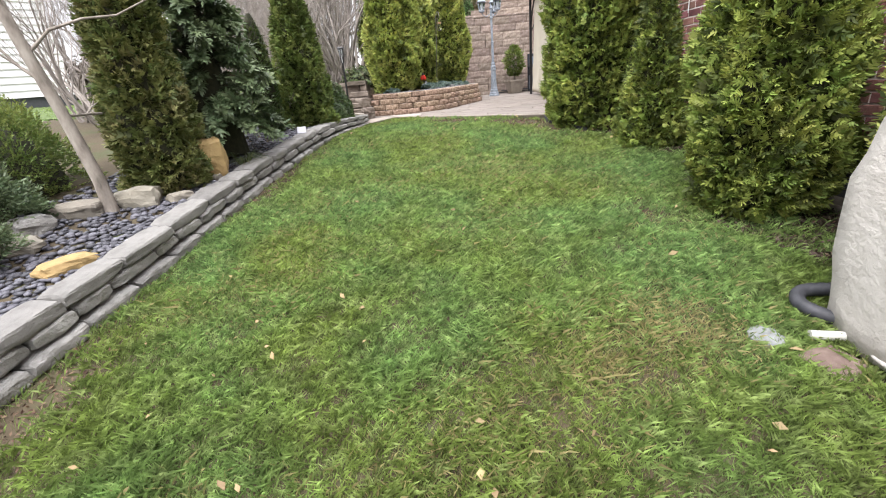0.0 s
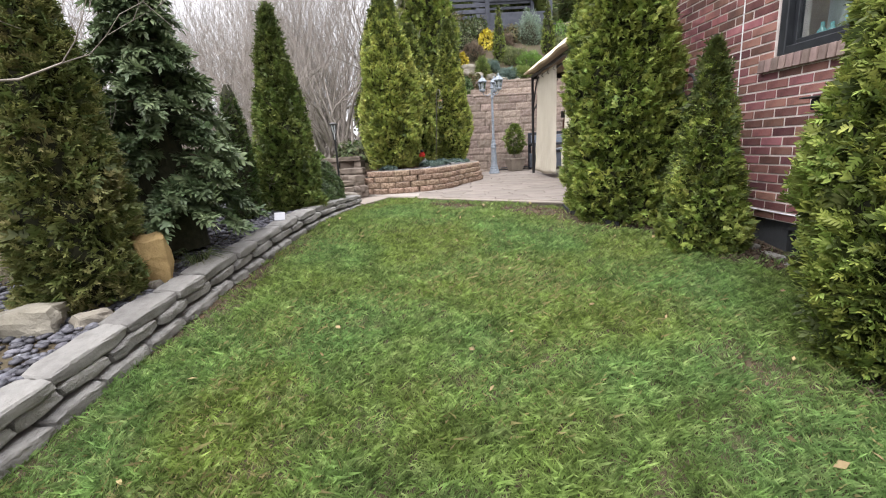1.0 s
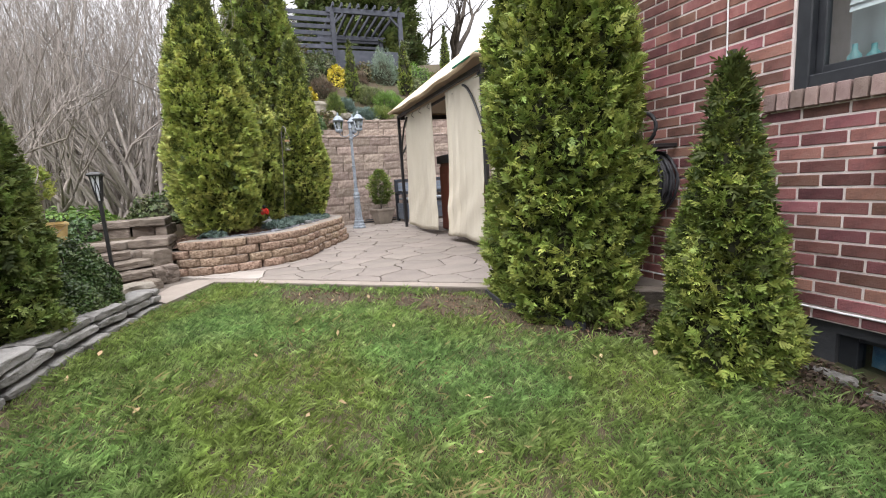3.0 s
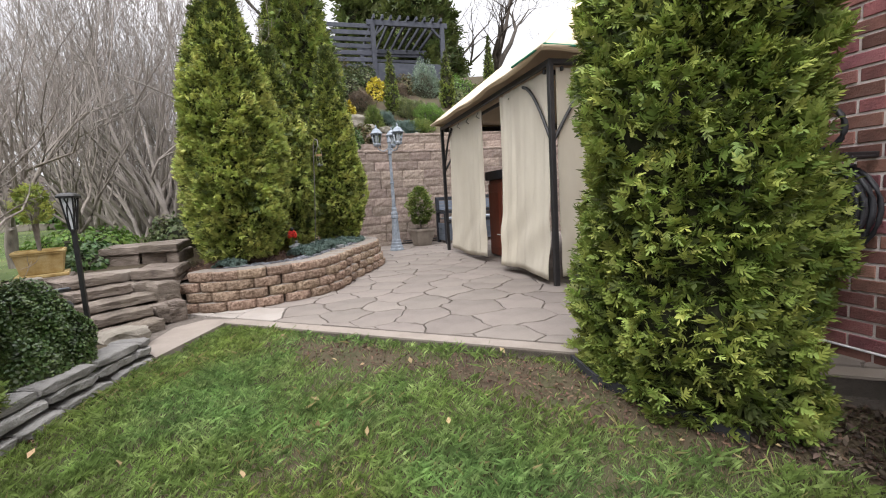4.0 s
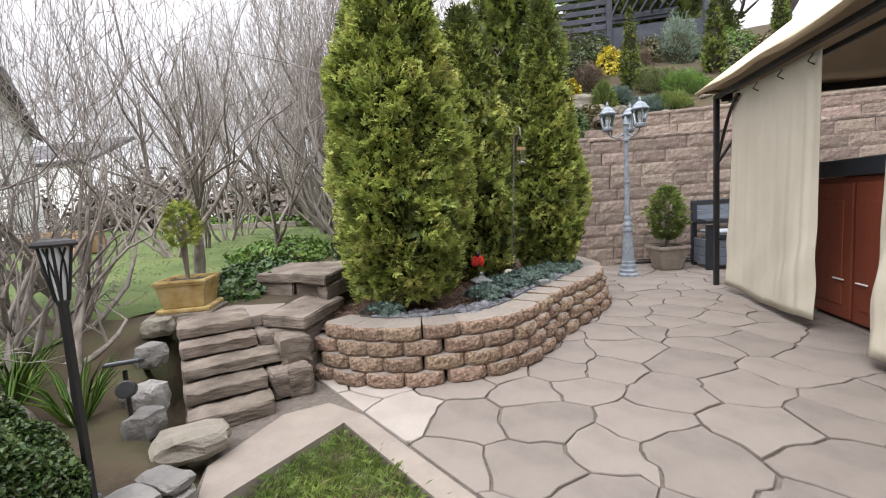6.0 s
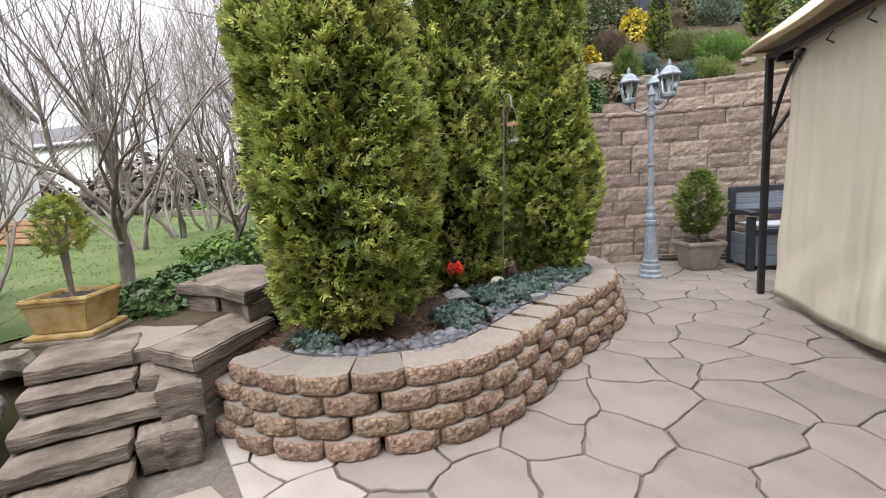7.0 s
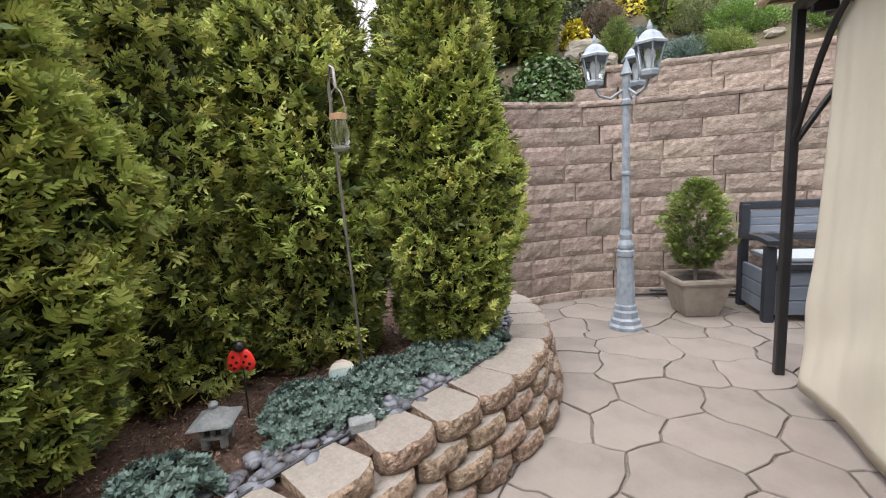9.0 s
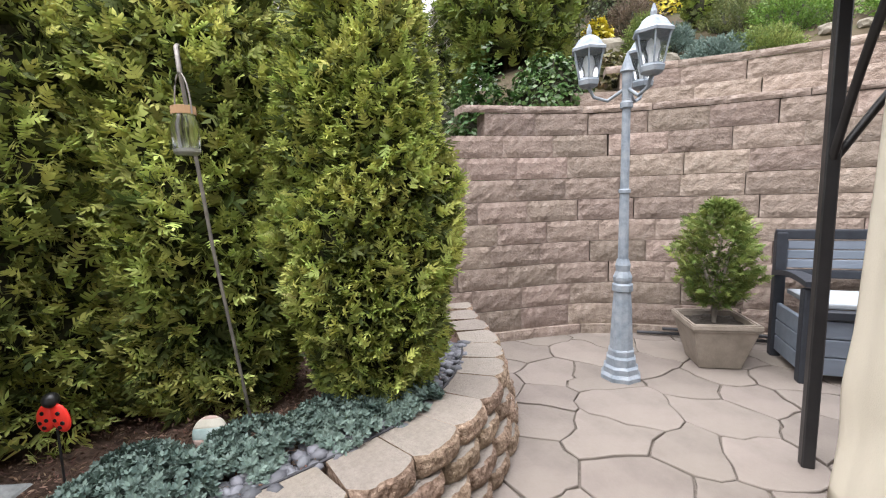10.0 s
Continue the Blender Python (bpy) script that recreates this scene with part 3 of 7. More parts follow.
def mound(name, label, category, x, y, z, rx, ry, h, n, seed, material, leaf=(0.02, 0.035), style="leaf", stems=True, group="", turn=0.0, core=0.8, gap=0.12, even=1.0, slope=0.0):
    """A rounded shrub: stems, a dark core standing in for inner shade and many leaves or sprays on a lumpy dome."""
    rng = np.random.default_rng(seed)
    t = thing(name, label, category, pose(x, y, z, 0, 0, turn), group=group)
    ph = rng.uniform(0, 6.28, 6)
    if stems:
        lines = []
        for k in range(7):
            a = rng.uniform(0, 6.28)
            q = rng.uniform(0.3, 0.7)
            lines.append(([(0, 0, -0.05), (0.4 * q * rx * math.cos(a), 0.4 * q * ry * math.sin(a), h * 0.4), (q * rx * math.cos(a), q * ry * math.sin(a), h * 0.85)], [0.012, 0.009, 0.004]))
        part("stem", tubes_mesh("stem", lines, M["bark_dark"], 5), None, t)
    th = rng.uniform(0, 2 * math.pi, n)
    c = rng.uniform(0.0, 1, n) ** 0.8
    s = np.sqrt(1 - c * c)
    lump = 1 + even * (0.10 * np.sin(3 * th + 5 * c + ph[0]) + 0.09 * np.sin(5 * th - 7 * c + ph[1]) + 0.06 * np.sin(9 * th + 11 * c + ph[2]))
    d = (1 - np.abs(rng.normal(0, gap, n))) * lump
    pos = np.stack([rx * s * d * np.cos(th), ry * s * d * np.sin(th), h * (0.03 + 0.97 * c * d)], 1)
    pos[:, 2] += slope * pos[:, 1]
    od = np.stack([s * np.cos(th), s * np.sin(th), c + 0.25], 1)
    # solid core filling the dome in place of its inner shade
    if core:
        bm = bmesh.new()
        bmesh.ops.create_icosphere(bm, subdivisions=3, radius=1)
        for v in bm.verts:
            k = core * (1 + 0.1 * noise.noise(v.co * 2 + Vector((seed, 0, 0))))
            v.co = Vector((v.co.x * rx * k, v.co.y * ry * k, max(-0.15, v.co.z) * h * k + slope * v.co.y * ry * k))
        part("inner_crown", bm, M["boxwood"] if material is M["boxwood"] else M["arbor_core"], t, "solid inner core standing in for the crown's inner shade")
    sz = rng.uniform(leaf[0], leaf[1], n)
    if style == "leaf":
        v, f = leaves(pos, od, sz, rng)
    else:
        v, f = sprays(pos, od + rng.normal(size=(n, 3)) * 0.3, sz, rng)
    part("foliage", mesh_of("foliage", v, f, material), None, t)
    return t


def branching(rng, base, direction, length, radius, depth, lines, spread=0.5, up=0.25, kids=(2, 4), shrink=0.68, bend=0.18):
    """A limb with its side limbs, gathered into lines."""
    p = np.array(base, float)
    d = np.array(direction, float)
    d /= np.linalg.norm(d)
    pts, rad = [p.copy()], [radius]
    steps = 4 if depth > 1 else 2
    for k in range(steps):
        d = d + rng.normal(size=3) * bend + np.array([0, 0, up * 0.25])
        d /= np.linalg.norm(d)
        p = p + d * length / steps
        pts.append(p.copy())
        rad.append(radius * (1 - 0.6 * (k + 1) / steps))
    lines[depth].append((pts, rad))
    if depth == 0:
        return
    for k in range(int(rng.integers(kids[0], kids[1] + 1))):
        i = int(rng.integers(1, steps + 1)) if k else steps
        nd = d + rng.normal(size=3) * spread + np.array([0, 0, up])
        branching(rng, pts[i], nd, length * shrink * rng.uniform(0.75, 1.2), max(0.0025, rad[i] * 0.75), depth - 1, lines, spread, up, kids, shrink, bend)


def bare_tree(name, label, m, seed, height, stems=1, radius=0.06, depth=5, spread=0.5, material=None, trunk=0.3, group="bare trees", up=0.3, kids=(2, 4)):
    rng = np.random.default_rng(seed)
    t = thing(name, label, "tree", m, group=group)
    lines = [[] for _ in range(depth + 1)]
    for k in range(stems):
        a = rng.uniform(0, 6.28)
        branching(rng, (0.06 * math.cos(a) * (stems > 1), 0.06 * math.sin(a) * (stems > 1), -0.1), (0.5 * math.cos(a) * (stems > 1), 0.5 * math.sin(a) * (stems > 1), 1), height * trunk, radius, depth, lines, spread, up, kids)
    part("trunk", tubes_mesh("trunk", lines[depth], material or M["bark"], 8), None, t)
    part("limb_crown", tubes_mesh("limbs", lines[depth - 1] + lines[depth - 2], material or M["bark"], 5), None, t)
    twigs = [l for k in range(depth - 2) for l in lines[k]]
    if twigs:
        part("twig_crown", tubes_mesh("twigs", twigs, M["bark_far"] if material is None else material, 3), None, t)
    return t


# ---- the plan ----
WALL_LINE = [(-4.0, -2.5), (1.6, -2.0), (2.6, -1.85), (3.25, -1.77), (4.25, -1.64), (5.05, -1.49), (5.7, -1.37), (6.34, -1.21), (7.15, -1.0)]
EDGE_LINE = WALL_LINE + [(7.3, -1.1), (7.45, -1.38), (7.75, -1.72), (8.05, -1.95), (8.4, -1.95), (8.6, -1.3), (10.0, -1.2), (11.2, -0.7), (11.9, 0.0), (12.3, 0.45)]
BACK_LINE = [(0.45, 12.3), (0.75, 12.5), (1.16, 12.79), (1.6, 12.97), (2.1, 13.03), (2.75, 13.02), (3.6, 12.9), (9.0, 12.6)]


def lawn_z(y):
    return -0.03 - 0.13 * 0.25 * np.logaddexp(0, (5.9 - np.asarray(y, float)) / 0.25)


def wall_x(y):
    return np.interp(y, [p[0] for p in EDGE_LINE], [p[1] for p in EDGE_LINE])


def back_y(x):
    return np.interp(x, [p[0] for p in BACK_LINE], [p[1] for p in BACK_LINE])


def wall_top(y):
    return lawn_z(y) + np.interp(y, [1.0, 5.0, 7.2], [0.24, 0.2, 0.15])


def smooth(a, b, v):
    u = np.clip((np.asarray(v, float) - a) / (b - a), 0, 1)
    return u * u * (3 - 2 * u)


def field_z(x, y):
    """The bed beside the lawn and the neighbouring lawn beyond it."""
    gap = wall_x(y) - x
    s = np.hypot(np.minimum(x + 2.2, 0), np.maximum(y - 8.5, 0))
    low = wall_top(np.minimum(y, 7.2)) - 0.035 + 0.16 * smooth(0.3, 1.6, gap)
    high = 0.42 + np.minimum(0.034 * np.minimum(s, 14), 0.6)
    return low * (1 - smooth(7.3, 8.3, y)) + high * smooth(7.3, 8.3, y) + (high - low) * smooth(1.4, 4.0, gap) * (1 - smooth(7.3, 8.3, y)) * 0.7


def hill_z(x, y):
    return np.minimum(1.95 + 0.56 * (y - 13.1), 4.9 + 0.02 * (y - 18)) + 0.12 * np.sin(x * 1.3 + y)


def ground_z(x, y):
    w = smooth(-2.6, 0.4, x - 0.05 * np.maximum(0, y - 12))
    upper = field_z(x, y) * (1 - w) + np.maximum(hill_z(x, y), 0.3) * w
    upper = np.where(y > 11.0, upper, field_z(x, y))
    is_up = (x < wall_x(y) - np.where(y > 10.5, 0.42, 0.12)) | ((x > 0.45) & (y > back_y(x) + 0.42)) | (y > 13.6)
    low = np.where(y > 5.9, np.minimum(lawn_z(y), -0.05), lawn_z(y)) - 0.015
    return np.where(is_up, upper, low)


def axis(lo, hi, step, far, count):
    inner = np.arange(lo, hi + 1e-6, step)
    grow = np.geomspace(0.3, far, count)
    return np.concatenate([lo - grow[::-1], inner, hi + grow])


gx, gy = axis(-7, 7, 0.1, 600, 22), axis(-3, 20, 0.1, 600, 22)
GX, GY = np.meshgrid(gx, gy)
GZ = ground_z(GX, GY)
gi = np.arange(len(gx) * len(gy)).reshape(len(gy), len(gx))
gf = np.stack([gi[:-1, :-1], gi[:-1, 1:], gi[1:, 1:], gi[1:, :-1]], -1).reshape(-1, 4)
ground = part("ground", mesh_of("ground", np.stack([GX, GY, GZ], -1).reshape(-1, 3), gf, M["soil"], True), None)
tagged(ground, "brown garden soil under lawn and beds", "ground", kind="structure")

# front edge of the patio, from the stone border's end to the brick house
FA, FB = Vector((-0.67, 7.80)), Vector((1.47, 5.93))
FD = (FB - FA).normalized()
FN = Vector((-FD.y, FD.x))
FN = FN if FN.y > 0 else -FN


def on_patio(x, y):
    return (np.asarray(x) - FA.x) * FN.x + (np.asarray(y) - FA.y) * FN.y


def on_lawn(x, y):
    left = np.where(y < 7.15, wall_x(y) + 0.02, -0.93 + (y - 7.1) * 0.36)
    return (x > left) & (on_patio(x, y) < -0.01) & (x < 2.6)


# ---- grass ----
def blades(x, y, z, h, w, rng, lean=0.55):
    n = len(x)
    a = rng.uniform(0, 2 * math.pi, n)
    b = np.where(rng.uniform(size=n) < 0.3, 5 * smooth_noise(x, y, 11, 31), 0) + rng.uniform(-math.pi, math.pi, n) * np.where(rng.uniform(size=n) < 0.3, 0.3, 1)
    le = np.abs(rng.normal(0, lean, n)) * h
    px, py = np.cos(a) * w / 2, np.sin(a) * w / 2
    tx, ty = np.cos(b) * le, np.sin(b) * le
    p0 = np.stack([x - px, y - py, z], 1)
    p1 = np.stack([x + px, y + py, z], 1)
    p2 = np.stack([x + px * 0.7 + tx * 0.4, y + py * 0.7 + ty * 0.4, z + h * 0.6], 1)
    p3 = np.stack([x + tx, y + ty, z + h * 0.9], 1)
    return np.stack([p0, p1, p2, p3], 1).reshape(-1, 3), np.arange(n * 4, dtype=np.int32).reshape(-1, 4)


def smooth_noise(x, y, scale, seed):
    r = np.random.default_rng(seed)
    v = 0
    for k in range(7):
        a, f, p = r.uniform(0, 6.28), scale * r.uniform(0.6, 1.7), r.uniform(0, 6.28)
        v = v + np.sin((x * math.cos(a) + y * math.sin(a)) * f + p)
    return v / 7 * 1.6


def bed_x(y):
    """Where the lawn ends at the bed along the house."""
    return np.interp(y, [1.5, 2.2, 2.7, 3.2, 3.8, 4.3, 4.9, 5.3, 5.7, 6.0], [2.05, 1.9, 1.68, 2.0, 2.35, 1.98, 1.84, 1.58, 1.42, 1.45])


def bare_spot(x, y):
    """How thin the turf is: worn earth along the patio and the bed's foot."""
    e = -on_patio(x, y)
    b = 1.25 * np.exp(-((e - 0.30) / 0.26) ** 2) * smooth(-0.6, 0.2, x) * (0.85 + 0.4 * smooth_noise(x, y, 5, 3)) + 0.5 * np.exp(-((e - 0.35) / 0.3) ** 2) * smooth(0.6, 1.2, x)
    b = b + 0.9 * np.exp(-((x - wall_x(y)) / 0.2) ** 2) * (0.6 + 0.6 * smooth_noise(x, y, 3, 4)) * (y < 6.2) + 1.3 * np.exp(-(((x + 1.78) / 0.22) ** 2 + ((y - 1.55) / 0.4) ** 2)) + 0.8 * np.exp(-(((x - wall_x(y) - 0.1) / 0.14) ** 2 + ((y - 4.3) / 0.5) ** 2)) + 0.8 * (x > bed_x(y) + 0.02)
    b = b + 0.8 * np.exp(-(((x - 1.7) / 0.3) ** 2 + ((y - 5.35) / 0.35) ** 2))
    b = b + 0.7 * np.exp(-(((x - 1.45) / 0.25) ** 2 + ((y - 2.95) / 0.25) ** 2)) + 0.7 * smooth(2.2, 2.5, x)
    return np.clip(b * (0.86 + 0.3 * smooth_noise(x, y, 24, 51)), 0, 0.97)


rng = np.random.default_rng(11)
n0 = 1100000
lx, ly = rng.uniform(-2.3, 2.6, n0), rng.uniform(0.2, 7.9, n0)
keep = on_lawn(lx, ly) & (np.hypot(lx - 1.47, ly - 1.43) > 0.085) & (np.hypot(lx - 1.33, ly - 1.6) > 0.05) & (rng.uniform(size=n0) > bare_spot(lx, ly)) & (rng.uniform(size=n0) < (0.5 + 0.5 * smooth(6.5, 2.5, ly)) * np.clip(0.72 + 0.5 * smooth_noise(lx, ly, 40, 41), 0.3, 1))
lx, ly = lx[keep], ly[keep]
tall = 1 + 0.3 * smooth_noise(lx, ly, 5, 8) + 0.3 * smooth_noise(lx, ly, 22, 28)
hh = rng.uniform(0.026, 0.06, len(lx)) * tall
dry = rng.uniform(size=len(lx)) < np.clip(0.03 + 0.13 * smooth_noise(lx, ly, 3.2, 9) + 0.65 * np.exp(-(((lx - 1.0) / 0.26) ** 2 + ((ly - 1.7) / 0.24) ** 2)) + 0.5 * np.exp(-(((lx - 0.62) / 0.16) ** 2 + ((ly - 1.5) / 0.14) ** 2)) + 0.3 * np.exp(-(((lx - 0.6) / 0.35) ** 2 + ((ly - 4.0) / 0.4) ** 2)), 0, 0.8)
for sel, key, nm, lab in ((~dry, "grass", "lawn_grass", "short green lawn grass with worn thin patches"), (dry, "dry_grass", "dry_lawn_grass", "dry yellow grass blades among the green lawn")):
    v, f = blades(lx[sel], ly[sel], lawn_z(ly[sel]) - 0.016, hh[sel], rng.uniform(0.0013, 0.0026, sel.sum()), rng, 0.75)
    tagged(part(nm, mesh_of(nm, v, f, M[key]), None), lab, "grass", kind="stuff")
# the neighbouring lawn
n1 = 60000
fx, fy = rng.uniform(-15, -1.6, n1), rng.uniform(6.8, 20, n1)
keep = (fx < wall_x(fy) - 1.0) & (rng.uniform(size=n1) < np.exp(-np.hypot(fx + 2, fy - 8.5) / 6) + 0.12)
fx, fy = fx[keep], fy[keep]
fd = 1 + np.hypot(fx + 2, fy - 8.5) / 5
v, f = blades(fx, fy, ground_z(fx, fy) - 0.01, rng.uniform(0.018, 0.034, len(fx)) * np.minimum(fd, 1.6), rng.uniform(0.005, 0.009, len(fx)) * fd, rng, 0.8)
tagged(part("neighbour_grass", mesh_of("neighbour_grass", v, f, M["grass"]), None), "green mown grass of the neighbouring lawn", "grass", kind="stuff")
M["turf"] = surface("distant_turf", [(0.044, 0.068, 0.0176), (0.08, 0.116, 0.032), (0.12, 0.136, 0.0496)], 0.9, 1.2, 0.8, 30)
tx, ty = axis(-20, -2.1, 0.4, 60, 6), axis(7.6, 24, 0.4, 40, 5)
tx, ty = tx[tx < -2.0], ty[ty > 7.0]
TX, TY = np.meshgrid(tx, ty)
TX = TX - 0.6 * (1 - smooth(7.0, 9.0, TY)) - 0.25 * smooth(9, 12, TY)
ti = np.arange(len(tx) * len(ty)).reshape(len(ty), len(tx))
tf = np.stack([ti[:-1, :-1], ti[:-1, 1:], ti[1:, 1:], ti[1:, :-1]], -1).reshape(-1, 4)
tagged(part("neighbour_lawn", mesh_of("neighbour_lawn", np.stack([TX, TY, ground_z(TX, TY) + 0.012], -1).reshape(-1, 3), tf, M["turf"], True), None), "mown green lawn of the neighbouring garden", "lawn", kind="structure")

# ---- patio ----
def clip_poly(poly, p, nrm):
    out = []
    for a, b in zip(poly, poly[1:] + poly[:1]):
        da, db = (a - p).dot(nrm), (b - p).dot(nrm)
        if da >= 0:
            out.append(a)
        if da * db < 0:
            out.append(a.lerp(b, da / (da - db)))
    return out


def inset(poly, d):
    out = poly
    for a, b in zip(poly, poly[1:] + poly[:1]):
        e = (b - a)
        if e.length < 1e-5:
            continue
        nrm = Vector((-e.y, e.x)).normalized()
        out = clip_poly(out, a + nrm * d, nrm)
        if len(out) < 3:
            return []
    return out


def wavy(p):
    q = noise.noise_vector(Vector((p.x * 3.1, p.y * 3.1, 3.7))) * 0.08 + noise.noise_vector(Vector((p.x * 9.5, p.y * 9.5, 9.1))) * 0.036
    return Vector((p.x + q.x, p.y + q.y))


base_poly = [Vector((-1.35, 7.75)), Vector((-0.98, 7.02)), FA + FN * 0.0, FB + FD * 2.2, Vector((6.8, 4.9)), Vector((6.8, 13.3)), Vector((0.0, 13.3)), Vector((-1.3, 9.5))]
bm = bmesh.new()
top = [bm.verts.new((p.x, p.y, -0.012)) for p in base_poly]
bot = [bm.verts.new((p.x, p.y, -0.16)) for p in base_poly]
bm.faces.new(top)
for k in range(len(top)):
    bm.faces.new((top[k], bot[k], bot[(k + 1) % len(top)], top[(k + 1) % len(top)]))
patio = part("patio", bm, M["joint"])
tagged(patio, "beige flagstone patio with dark wavy joints", "patio", kind="structure")
prng = random.Random(5)
seeds = []
for i in range(-4, 22):
    for j in range(-2, 23):
        seeds.append(Vector((-1.6 + i * 0.415 + (j % 2) * 0.2 + prng.uniform(-0.14, 0.14), 5.0 + j * 0.365 + prng.uniform(-0.12, 0.12))))
flag_cells = []
for s in seeds:
    if not (-1.7 < s.x < 6.5 and 5.0 < s.y < 13.2) or on_patio(s.x, s.y) < -0.25:
        continue
    poly = [s + Vector(c) for c in ((-1, -1), (1, -1), (1, 1), (-1, 1))]
    for o in seeds:
        if o is not s and (o - s).length < 1.6:
            poly = clip_poly(poly, (s + o) / 2, (s - o).normalized())
    poly = clip_poly(poly, FA + FN * 0.13, FN)
    if len(poly) < 3:
        continue
    poly = inset(poly, 0.0062)
    if len(poly) < 3:
        continue
    dense = []
    for a, b in zip(poly, poly[1:] + poly[:1]):
        k = max(1, int((b - a).length / 0.07))
        dense += [a.lerp(b, i / k) for i in range(k)]
    edge_free = []
    for p in dense:
        q = wavy(p)
        u = min(1.0, max(0.0, (on_patio(p.x, p.y) - 0.13) / 0.25))
        edge_free.append(p.lerp(q, u))
    flag_cells.append((s, edge_free))
far_v, far_f = [], []
for s, poly in flag_cells:
    c = sum(poly, Vector((0, 0))) / len(poly)
    n = len(poly)
    lift = prng.uniform(-0.002, 0.003)
    vs = [(p.x - c.x, p.y - c.y, -0.02) for p in poly] + [(p.x - c.x, p.y - c.y, -0.001 + lift) for p in poly] + [((p.x - c.x) * 0.985, (p.y - c.y) * 0.985, 0.003 + lift) for p in poly]
    fs = [tuple(range(2 * n, 3 * n))] + [(r * n + k, r * n + (k + 1) % n, (r + 1) * n + (k + 1) % n, (r + 1) * n + k) for r in (0, 1) for k in range(n)]
    if s.x > 3.6:
        far_f += [tuple(i + len(far_v) for i in f) for f in fs]
        far_v += [(x + c.x, y + c.y, z) for x, y, z in vs]
        continue
    white = (Vector((c.x, c.y)) - Vector((-0.75, 8.02))).length < 0.45
    part("flagstone", mesh_of("flagstone", vs, fs, M["flag_white"] if white else M["flag"]), None, patio, m=pose(c.x, c.y, 0))
M["flag_rest"] = surface("beige_flagstone_rest", [(0.135, 0.118, 0.102), (0.182, 0.157, 0.139), (0.218, 0.193, 0.173)], 0.85, 2.2, 0.4, 45, island=0.11, stain=0.5, stain_color=(0.17, 0.145, 0.12), stain_scale=2.0)
tagged(part("far_flagstones", mesh_of("far_flagstones", far_v, far_f, M["flag_rest"]), None, patio), kind="stuff")
# smooth concrete strip along the lawn
strip = [FA + FN * 0.118, FB + FD * 2.2 + FN * 0.118, FB + FD * 2.2, FA, Vector((-0.96, 7.06)), Vector((-1.14, 7.36)), Vector((-1.06, 7.86)), Vector((-0.86, 8.02))]
bm = bmesh.new()
top = [bm.verts.new((p.x, p.y, 0.001)) for p in strip]
bot = [bm.verts.new((p.x, p.y, -0.1)) for p in strip]
bm.faces.new(top)
for k in range(len(top)):
    bm.faces.new((top[k], bot[k], bot[(k + 1) % len(top)], top[(k + 1) % len(top)]))
tagged(part("concrete_edging", bm, M["concrete"]), "plain worn beige concrete strip edging the patio", "edging", kind="structure")

# ---- dry stone border wall ----
border = thing("border_wall", "low dry-stacked grey stone border wall with flat capstones", "wall", kind="structure")
srng = np.random.default_rng(21)


def along(y):
    return float(wall_x(y)), y


def split_stone(name, rng, sx, sy, sz, flat_top=False):
    """A split wall stone: squared, with slanting ends, chipped edges and a rugged face; base at z 0."""
    bm = bmesh.new()
    bmesh.ops.create_cube(bm, size=1.0)
    bmesh.ops.subdivide_edges(bm, edges=bm.edges[:], cuts=4, use_grid_fill=True)
    off = Vector(rng.uniform(-50, 50, 3))
    sl, sr = rng.uniform(-0.35, 0.35, 2)
    for v in bm.verts:
        p = v.co.copy()
        near = sum(abs(abs(c) - 0.5) < 0.01 for c in p)
        q = Vector((p.x * sx + (sl if p.x < 0 else sr) * p.z * sz * abs(p.x) * 2, p.y * sy, (p.z + 0.5) * sz))
        chip = (0.0, 0.0, 0.007, 0.015)[near] * (1 + 0.8 * noise.noise(q * 20 + off))
        q -= Vector((math.copysign(chip, p.x), math.copysign(chip, p.y), math.copysign(chip * 0.8, p.z)))
        w = noise.noise_vector(q * 9 + off) * 0.011 + noise.noise_vector(q * 26 + off) * 0.006
        if flat_top and p.z > 0.4:
            w.z *= 0.35
        v.co = q + w
    me = bpy.data.meshes.new(name)
    bm.to_mesh(me)
    bm.free()
    return me


def course(y0, y1, lo, hi, depth, back, lens, name):
    y = y0
    while y < y1:
        ln = float(srng.uniform(*lens))
        ln = min(ln, y1 - y) if y1 - y < lens[0] * 1.4 else ln
        a, b = along(y), along(min(y + ln, 7.15))
        mid = ((a[0] + b[0]) / 2, (a[1] + b[1]) / 2)
        ang = math.degrees(math.atan2(b[1] - a[1], b[0] - a[0]))
        base = float(lawn_z(mid[1]))
        top = float(wall_top(mid[1]))
        z0, z1 = base + (top - base) * lo, base + (top - base) * hi
        slope = math.degrees(math.atan2(float(wall_top(b[1]) - wall_top(a[1])), ln))
        dp = depth * float(srng.uniform(0.9, 1.1))
        me = split_stone("stone", srng, math.hypot(b[0] - a[0], b[1] - a[1]) * 0.985, dp, (z1 - z0) * float(srng.uniform(0.98, 1.08)), name == "capstone")
        nx, ny = -math.sin(math.radians(ang)), math.cos(math.radians(ang))
        sh = back + dp / 2 + float(srng.uniform(-0.012, 0.012))
        part(name, me, M["capstone" if name == "capstone" else "drystone"], border, m=pose(mid[0] + nx * sh, mid[1] + ny * sh, z0 - (0.02 if lo == 0 else 0), 0, -slope, ang))
        y += ln


course(-1.0, 7.15, 0.0, 0.35, 0.17, -0.03, (0.2, 0.38), "stone")
course(-1.1, 7.15, 0.34, 0.68, 0.16, -0.004, (0.2, 0.42), "stone")
course(-1.0, 7.17, 0.67, 1.03, 0.2, 0.0, (0.26, 0.48), "capstone")

